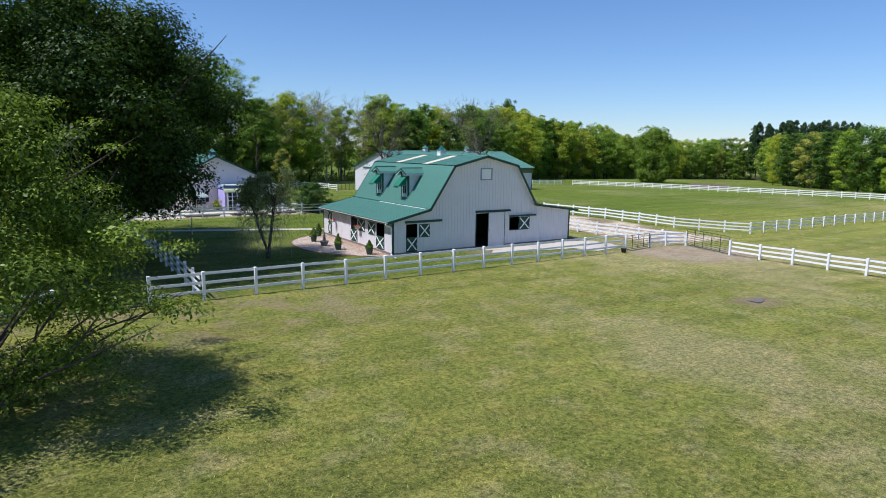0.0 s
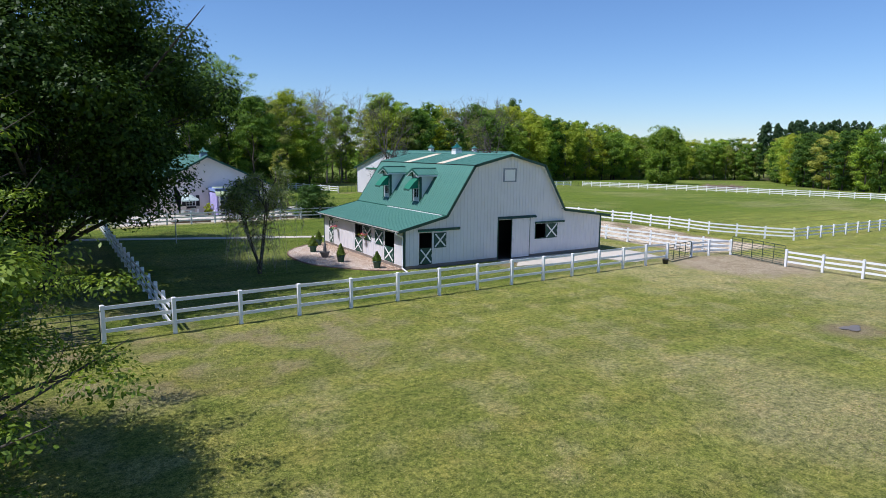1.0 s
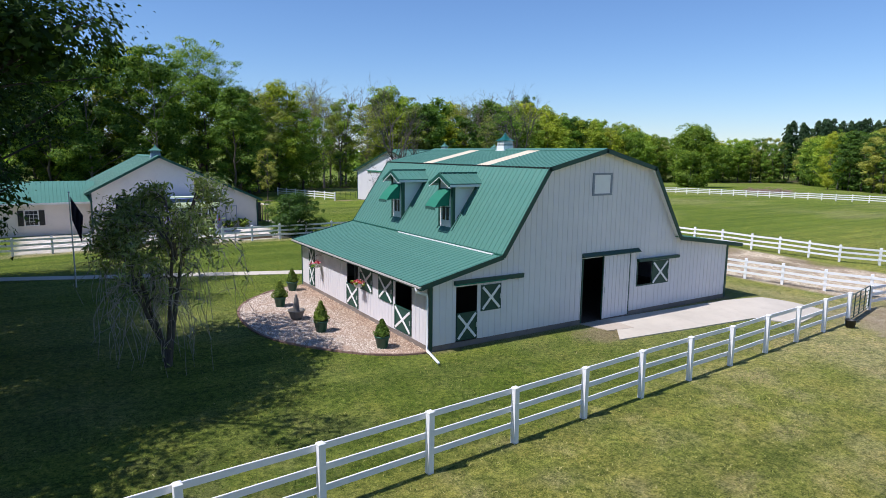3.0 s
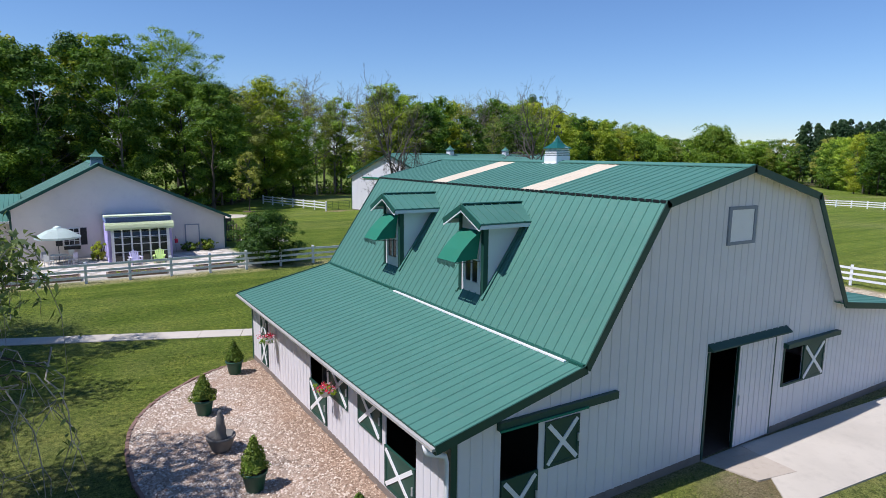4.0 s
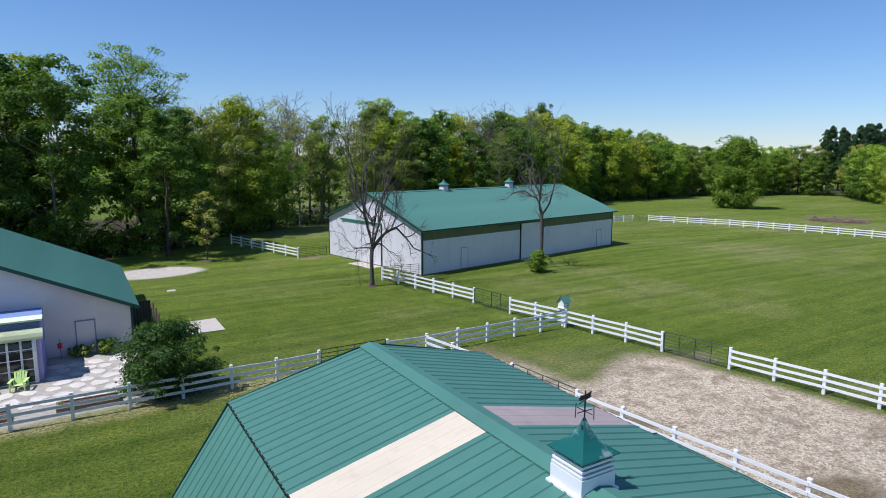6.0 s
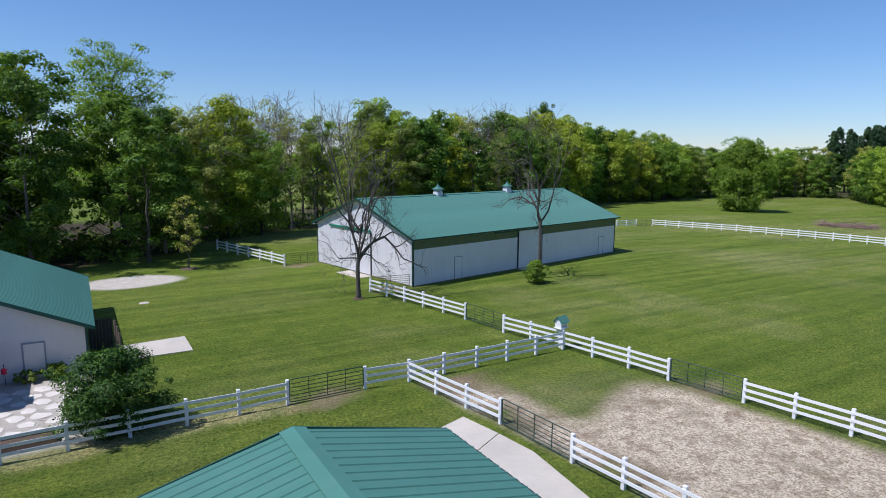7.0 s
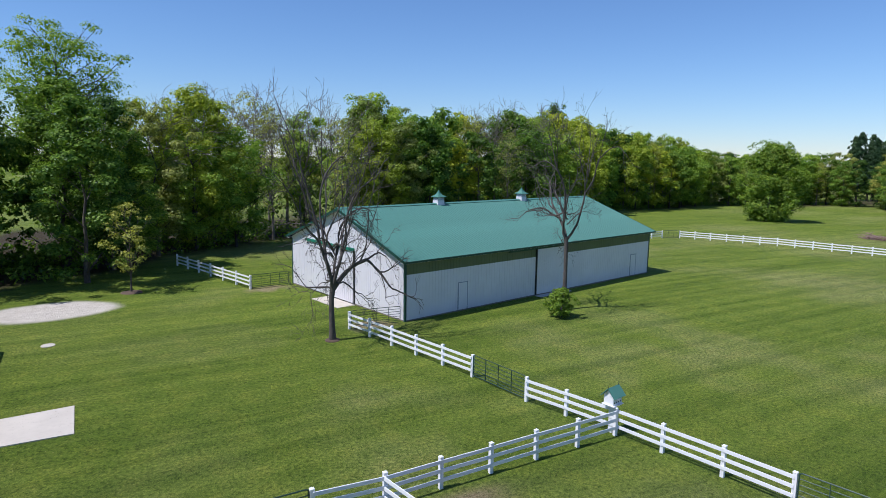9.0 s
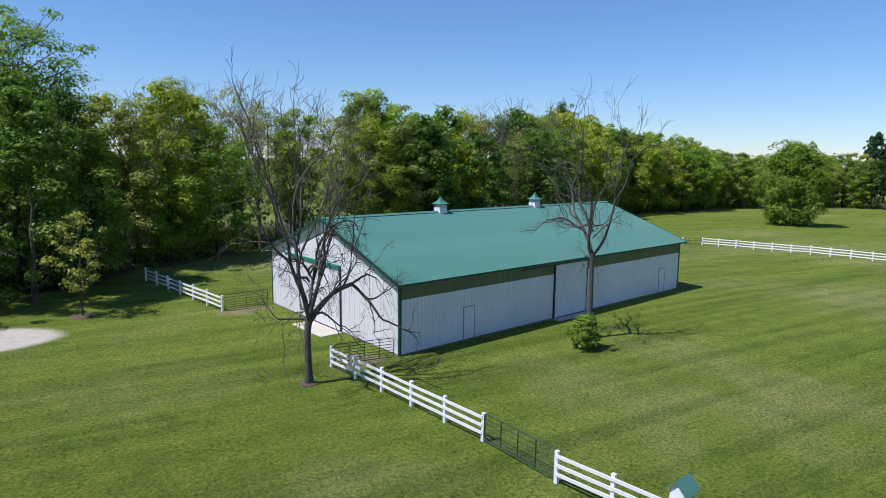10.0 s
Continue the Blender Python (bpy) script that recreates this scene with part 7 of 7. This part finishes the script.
# ---- patio things ----
def umbrella(x, y):
    root = tagged(empty("patio_umbrella", x, y, 0.0), "open pale green patio umbrella", "umbrella")
    bm = bmesh.new()
    tube(bm, [(0, 0, 0.0), (0, 0, 2.75)], 0.025, 8)
    part("pole", bm, BLACK, root)
    bm = bmesh.new()
    lathe(bm, [(0.26, 0.0), (0.28, 0.06), (0.05, 0.12)], 14)
    part("foot", bm, STONE_DARK, root)
    bm = bmesh.new()
    top = bm.verts.new((0, 0, 2.72))
    ring1 = [bm.verts.new((0.75 * math.cos(k * math.pi / 8), 0.75 * math.sin(k * math.pi / 8), 2.46 if k % 2 == 0 else 2.43)) for k in range(16)]
    ring2 = [bm.verts.new((1.48 * math.cos(k * math.pi / 8) * (1 if k % 2 == 0 else 0.95), 1.48 * math.sin(k * math.pi / 8) * (1 if k % 2 == 0 else 0.95), 2.02 if k % 2 == 0 else 2.0)) for k in range(16)]
    ring3 = [bm.verts.new((v.co.x, v.co.y, 1.86)) for v in ring2]
    for k in range(16):
        j = (k + 1) % 16
        bm.faces.new((top, ring1[k], ring1[j]))
        bm.faces.new((ring1[k], ring2[k], ring2[j], ring1[j]))
        bm.faces.new((ring2[k], ring3[k], ring3[j], ring2[j]))
    bmesh.ops.solidify(bm, geom=bm.faces[:], thickness=0.012)
    part("canopy", bm, UMBRELLA, root, "pale green canvas canopy")
    bm = bmesh.new()
    lathe(bm, [(0.28, 2.60), (0.24, 2.70), (0.02, 2.80)], 12)
    part("vent_cap", bm, UMBRELLA, root)
    for k in range(8):
        a = k * math.pi / 4
        bm = bmesh.new()
        tube(bm, [(0, 0, 2.66), (1.44 * math.cos(a), 1.44 * math.sin(a), 1.98)], 0.010, 5)
        part("rib", bm, GALV, root)


def deck_chair(x, y, turn, mat, label):
    """A low slatted garden chair with a fanned back and wide arms."""
    root = tagged(empty("garden_chair", x, y, 0.0, turn), label, "chair", "garden chairs")
    for k in range(5):
        u = -0.24 + k * 0.12
        bm = bmesh.new()
        h = 1.02 - 0.05 * abs(k - 2)
        beam(bm, (u * 0.8, 0.18, 0.30), (u * 1.15, 0.46, h), 0.105, 0.02, up=(0, -1, 0.4))
        part("back_slat", bm, mat, root)
    for k in range(5):
        y0 = -0.34 + k * 0.115
        part("seat_slat", boxes((-0.28, 0.28, y0, y0 + 0.10, 0.36 - 0.02 * k, 0.385 - 0.02 * k)), mat, root)
    for s in (-1, 1):
        part("arm", boxes((s * 0.36 - 0.07, s * 0.36 + 0.07, -0.42, 0.36, 0.56, 0.585)), mat, root)
        part("leg", boxes((s * 0.33 - 0.03, s * 0.33 + 0.03, -0.38, -0.30, 0, 0.56)), mat, root)
        bm = bmesh.new()
        beam(bm, (s * 0.30, -0.36, 0.36), (s * 0.30, 0.55, 0.04), 0.03, 0.11)
        part("leg", bm, mat, root)
        part("arm_post", boxes((s * 0.33 - 0.03, s * 0.33 + 0.03, 0.28, 0.34, 0.14, 0.56)), mat, root)


PURPLE = painted("pale_purple_paint", (0.68, 0.64, 0.86), 0.5)
LIME2 = painted("lime_paint", (0.62, 0.82, 0.28), 0.5)
umbrella(-6.5, 43.3)
deck_chair(-1.75, 40.15, 10, PURPLE, "pale purple slatted garden chair on the patio")
deck_chair(-0.15, 40.15, -12, LIME2, "lime green slatted garden chair on the patio")


def patio_set(x, y):
    root = tagged(empty("patio_table", x, y), "round grey patio table under the umbrella", "table")
    bm = bmesh.new()
    lathe(bm, [(0.55, 0.70), (0.56, 0.73), (0.08, 0.74)], 20)
    part("tabletop", bm, GALV, root)
    for k in range(4):
        a = k * math.pi / 2 + 0.5
        bm = bmesh.new()
        tube(bm, [(0.40 * math.cos(a), 0.40 * math.sin(a), 0.70), (0.46 * math.cos(a), 0.46 * math.sin(a), 0.0)], 0.018, 6)
        part("leg", bm, GALV, root)
    for k in range(4):
        a = k * math.pi / 2 + 0.9
        cx, cy = x + 1.05 * math.cos(a), y + 1.05 * math.sin(a)
        ch = tagged(empty("patio_chair", cx, cy, 0, math.degrees(a) - 90), "pale metal patio chair by the round table", "chair", "patio chairs")
        part("seat", boxes((-0.22, 0.22, -0.22, 0.22, 0.42, 0.46)), GALV, ch)
        part("backrest", boxes((-0.22, 0.22, 0.20, 0.23, 0.50, 0.92)), GALV, ch)
        for sx in (-0.2, 0.2):
            for sy in (-0.2, 0.2):
                part("leg", boxes((sx - 0.015, sx + 0.015, sy - 0.015, sy + 0.015, 0, 0.92 if sy > 0 else 0.42)), GALV, ch)


patio_set(-6.5, 42.7)


def raised_bed(x0, x1, y0, y1):
    root = tagged(empty("raised_bed", x0, y0), "low timber-edged planting bed on the patio", "planting bed", "planting beds")
    w, d = x1 - x0, y1 - y0
    for a in ((0, w, 0, 0.10), (0, w, d - 0.10, d), (0, 0.10, 0.10, d - 0.10), (w - 0.10, w, 0.10, d - 0.10)):
        part("timber", boxes((*a, 0, 0.24)), WOOD, root)
    part("soil", boxes((0.1, w - 0.1, 0.1, d - 0.1, 0, 0.18)), MULCH, root)
    rng = np.random.default_rng(int(abs(x0) * 10))
    c = np.stack([rng.uniform(0.2, w - 0.2, 10), rng.uniform(0.2, d - 0.2, 10), np.full(10, 0.20)], 1)
    v, f = lump_leaves(rng, c, rng.uniform(0.08, 0.2, 10), 120, 0.09)
    raw_mesh("seedlings", v, f, LEAF_WOOD, root)


raised_bed(-3.9, -0.3, 35.4, 36.7)
raised_bed(1.6, 4.4, 35.5, 36.6)
raised_bed(-9.4, -5.4, 35.4, 36.7)

PAVE = painted("patio_flagstone", (0.64, 0.585, 0.51), 0.85, 0.0, 0.4, (0.28, 0.25, 0.22), 3.0, 0.3, 0.18)


def flagstones():
    root = tagged(empty("patio"), "uneven pale flagstone patio before the house", "patio", kind="structure")
    rng = random.Random(9)
    meshes = []
    for k in range(6):
        bm = bmesh.new()
        n = rng.choice((5, 6, 7))
        pts = [(math.cos(i * 6.283 / n) * rng.uniform(0.36, 0.66), math.sin(i * 6.283 / n) * rng.uniform(0.28, 0.56)) for i in range(n)]
        lo = [bm.verts.new((x, y, -0.03)) for x, y in pts]
        hi = [bm.verts.new((x * 0.96, y * 0.96, 0.035)) for x, y in pts]
        bm.faces.new(hi)
        for i in range(n):
            bm.faces.new((lo[i], lo[(i + 1) % n], hi[(i + 1) % n], hi[i]))
        meshes.append(shared("flagstone", bm, PAVE))
    for i in range(18):
        for j in range(7):
            x, y = -14.0 + i * 1.10 + 0.5 * (j % 2) + rng.uniform(-0.1, 0.1), 37.3 + j * 1.0 + rng.uniform(-0.1, 0.1)
            if y > 40.2 and -3.7 < x < 1.3 or x > 5.4:
                continue
            o = new("flagstone", rng.choice(meshes))
            o.parent = root
            o.matrix_local = pose(x, y, gh(x, y) + rng.uniform(-0.005, 0.008), 0, 0, rng.uniform(0, 360))


flagstones()

# red lantern on a hook, dark screen with wooden posts beside the house
bm = bmesh.new()
tube(bm, [(1.75, 44.9, 0), (1.75, 44.9, 1.25), (1.75, 44.7, 1.35), (1.75, 44.6, 1.22)], 0.015, 6)
lan = tagged(part("garden_hook", bm, BLACK), "black garden hook with a red lantern", "lantern")
bm = bmesh.new()
lathe(bm, [(0.05, 0.80), (0.13, 0.83), (0.13, 1.05), (0.16, 1.08), (0.03, 1.18)], 10, c=(1.75, 44.6))
part("lantern", bm, RED, lan, "red lantern")


def screen():
    root = tagged(empty("screen_fence", 6.0, 47.6), "dark boarded screen with round wooden posts beside the house", "screen")
    for k in range(7):
        part("board", boxes((0.0 + k * 0.20, 0.185 + k * 0.20, 1.9, 1.94, 0, 2.15)), BLACK, root)
    for k, (x, y) in enumerate(((1.55, 2.0), (1.65, 1.2), (1.72, 0.4))):
        bm = bmesh.new()
        tube(bm, [(x, y, -0.2), (x, y, 1.95 - 0.25 * k)], 0.07, 8)
        part("post", bm, WOOD, root, "round wooden post")


screen()
# mulch rings
for x, y, r in ((16.4, 77.5, 1.0), (27.5, 54.9, 0.55)):
    bm = bmesh.new()
    lathe(bm, [(r, -0.05), (r * 0.92, 0.05), (0.2, 0.12), (0.1, 0.12)], 18, c=(x, y))
    bmesh.ops.translate(bm, vec=(0, 0, gh(x, y)), verts=bm.verts)
    tagged(part("mulch_ring", bm, MULCH, None, "", True), "round brown mulch ring at a tree foot", "mulch", kind="structure")


# ---- grass blades over the near turf ----
def grass_mat(name, a_stops, c_stops):
    m, nt, b = material(name, 0.8, 0.0, 0.2)
    geo = nt.nodes.new("ShaderNodeNewGeometry")
    v = coords(nt)
    patch = noise_tex(nt, v, 0.5, 4)
    a = ramp(nt, geo.outputs["Random Per Island"], a_stops)
    c = ramp(nt, geo.outputs["Random Per Island"], c_stops)
    nt.links.new(mix(nt, ramp(nt, patch, [(0.45, (0, 0, 0)), (0.62, (0.8, 0.8, 0.8))]), a, c), b.inputs["Base Color"])
    return m


PASTURE_BLADE = grass_mat("pasture_blade", [(0.0, (0.085, 0.120, 0.012)), (0.5, (0.200, 0.245, 0.032)), (0.85, (0.350, 0.360, 0.075)), (1.0, (0.50, 0.45, 0.17))],
                          [(0.0, (0.130, 0.145, 0.026)), (0.6, (0.350, 0.330, 0.085)), (1.0, (0.54, 0.46, 0.22))])
LAWN_BLADE = grass_mat("lawn_blade", [(0.0, (0.025, 0.060, 0.004)), (0.5, (0.080, 0.145, 0.011)), (0.9, (0.170, 0.230, 0.030)), (1.0, (0.30, 0.30, 0.09))],
                       [(0.0, (0.030, 0.065, 0.005)), (0.6, (0.110, 0.165, 0.018)), (1.0, (0.25, 0.27, 0.06))])


def grass_blades(n=400000):
    r = np.random.default_rng(77)
    x, y = r.uniform(-40, 56, n * 5), r.uniform(-42, 62, n * 5)
    d = near_line(x, y, (-12, -26), (26, 44))
    k = r.uniform(0, 1, len(x)) < np.exp(-d / 15.0)
    x, y = x[k], y[k]
    dirt, gravel, pale, dry, lush, litter_shade = ground_masks(x, y)
    keep = (np.maximum(np.maximum(dirt, gravel), pale) < r.uniform(0, 0.8, len(x))) & (fbm(x * 1.1, y * 1.1, 41) > r.uniform(0.2, 0.62, len(x)))
    keep &= ~((x > -0.3) & (x < 19.5) & (y > -0.3) & (y < 15))
    keep &= ~inside([(7.8, -2.7), (9.8, -0.5), (21.4, -0.4), (22.8, -4.0), (18.6, -4.8), (17.0, -3.4), (12.5, -3.1)], x, y)
    keep &= ~inside(BEDLINE, x, y) & ~inside([(20.0, 28.2), (22.2, 28.8), (22.9, 23.9), (22.3, 19.0), (19.5, 15.0), (18.7, 20.5)], x, y)
    keep &= near_line(x, y, (2.2, 17.95), (-30.0, 30.6)) > 0.62
    x, y = x[keep][:n], y[keep][:n]
    n = len(x)
    z = gz(x, y) + 0.10 * (fbm(x * 0.12, y * 0.12, 5) - 0.5) * ss(16, 26, np.hypot(x - 9.6, y - 7))
    a = r.uniform(0, 6.283, n)
    w, h = r.uniform(0.008, 0.022, n), r.uniform(0.02, 0.065, n)
    lx, ly = r.normal(0, 0.055, n), r.normal(0, 0.055, n)
    ca, sa = np.cos(a) * w, np.sin(a) * w
    V = np.stack([np.stack([x - ca, y - sa, z - 0.01], 1), np.stack([x + ca, y + sa, z - 0.01], 1), np.stack([x + lx, y + ly, z + h], 1)], 1)
    lawn = ground_masks(x, y)[4] > r.uniform(0, 1, n)
    for pick, mat, label in ((~lawn, PASTURE_BLADE, "short pasture grass blades with straw"), (lawn, LAWN_BLADE, "short mown green lawn grass blades")):
        v = V[pick].reshape(-1, 3)
        tagged(raw_mesh("grass_blades", v, np.arange(len(v)).reshape(-1, 3), mat), label, "grass", kind="stuff")


grass_blades()
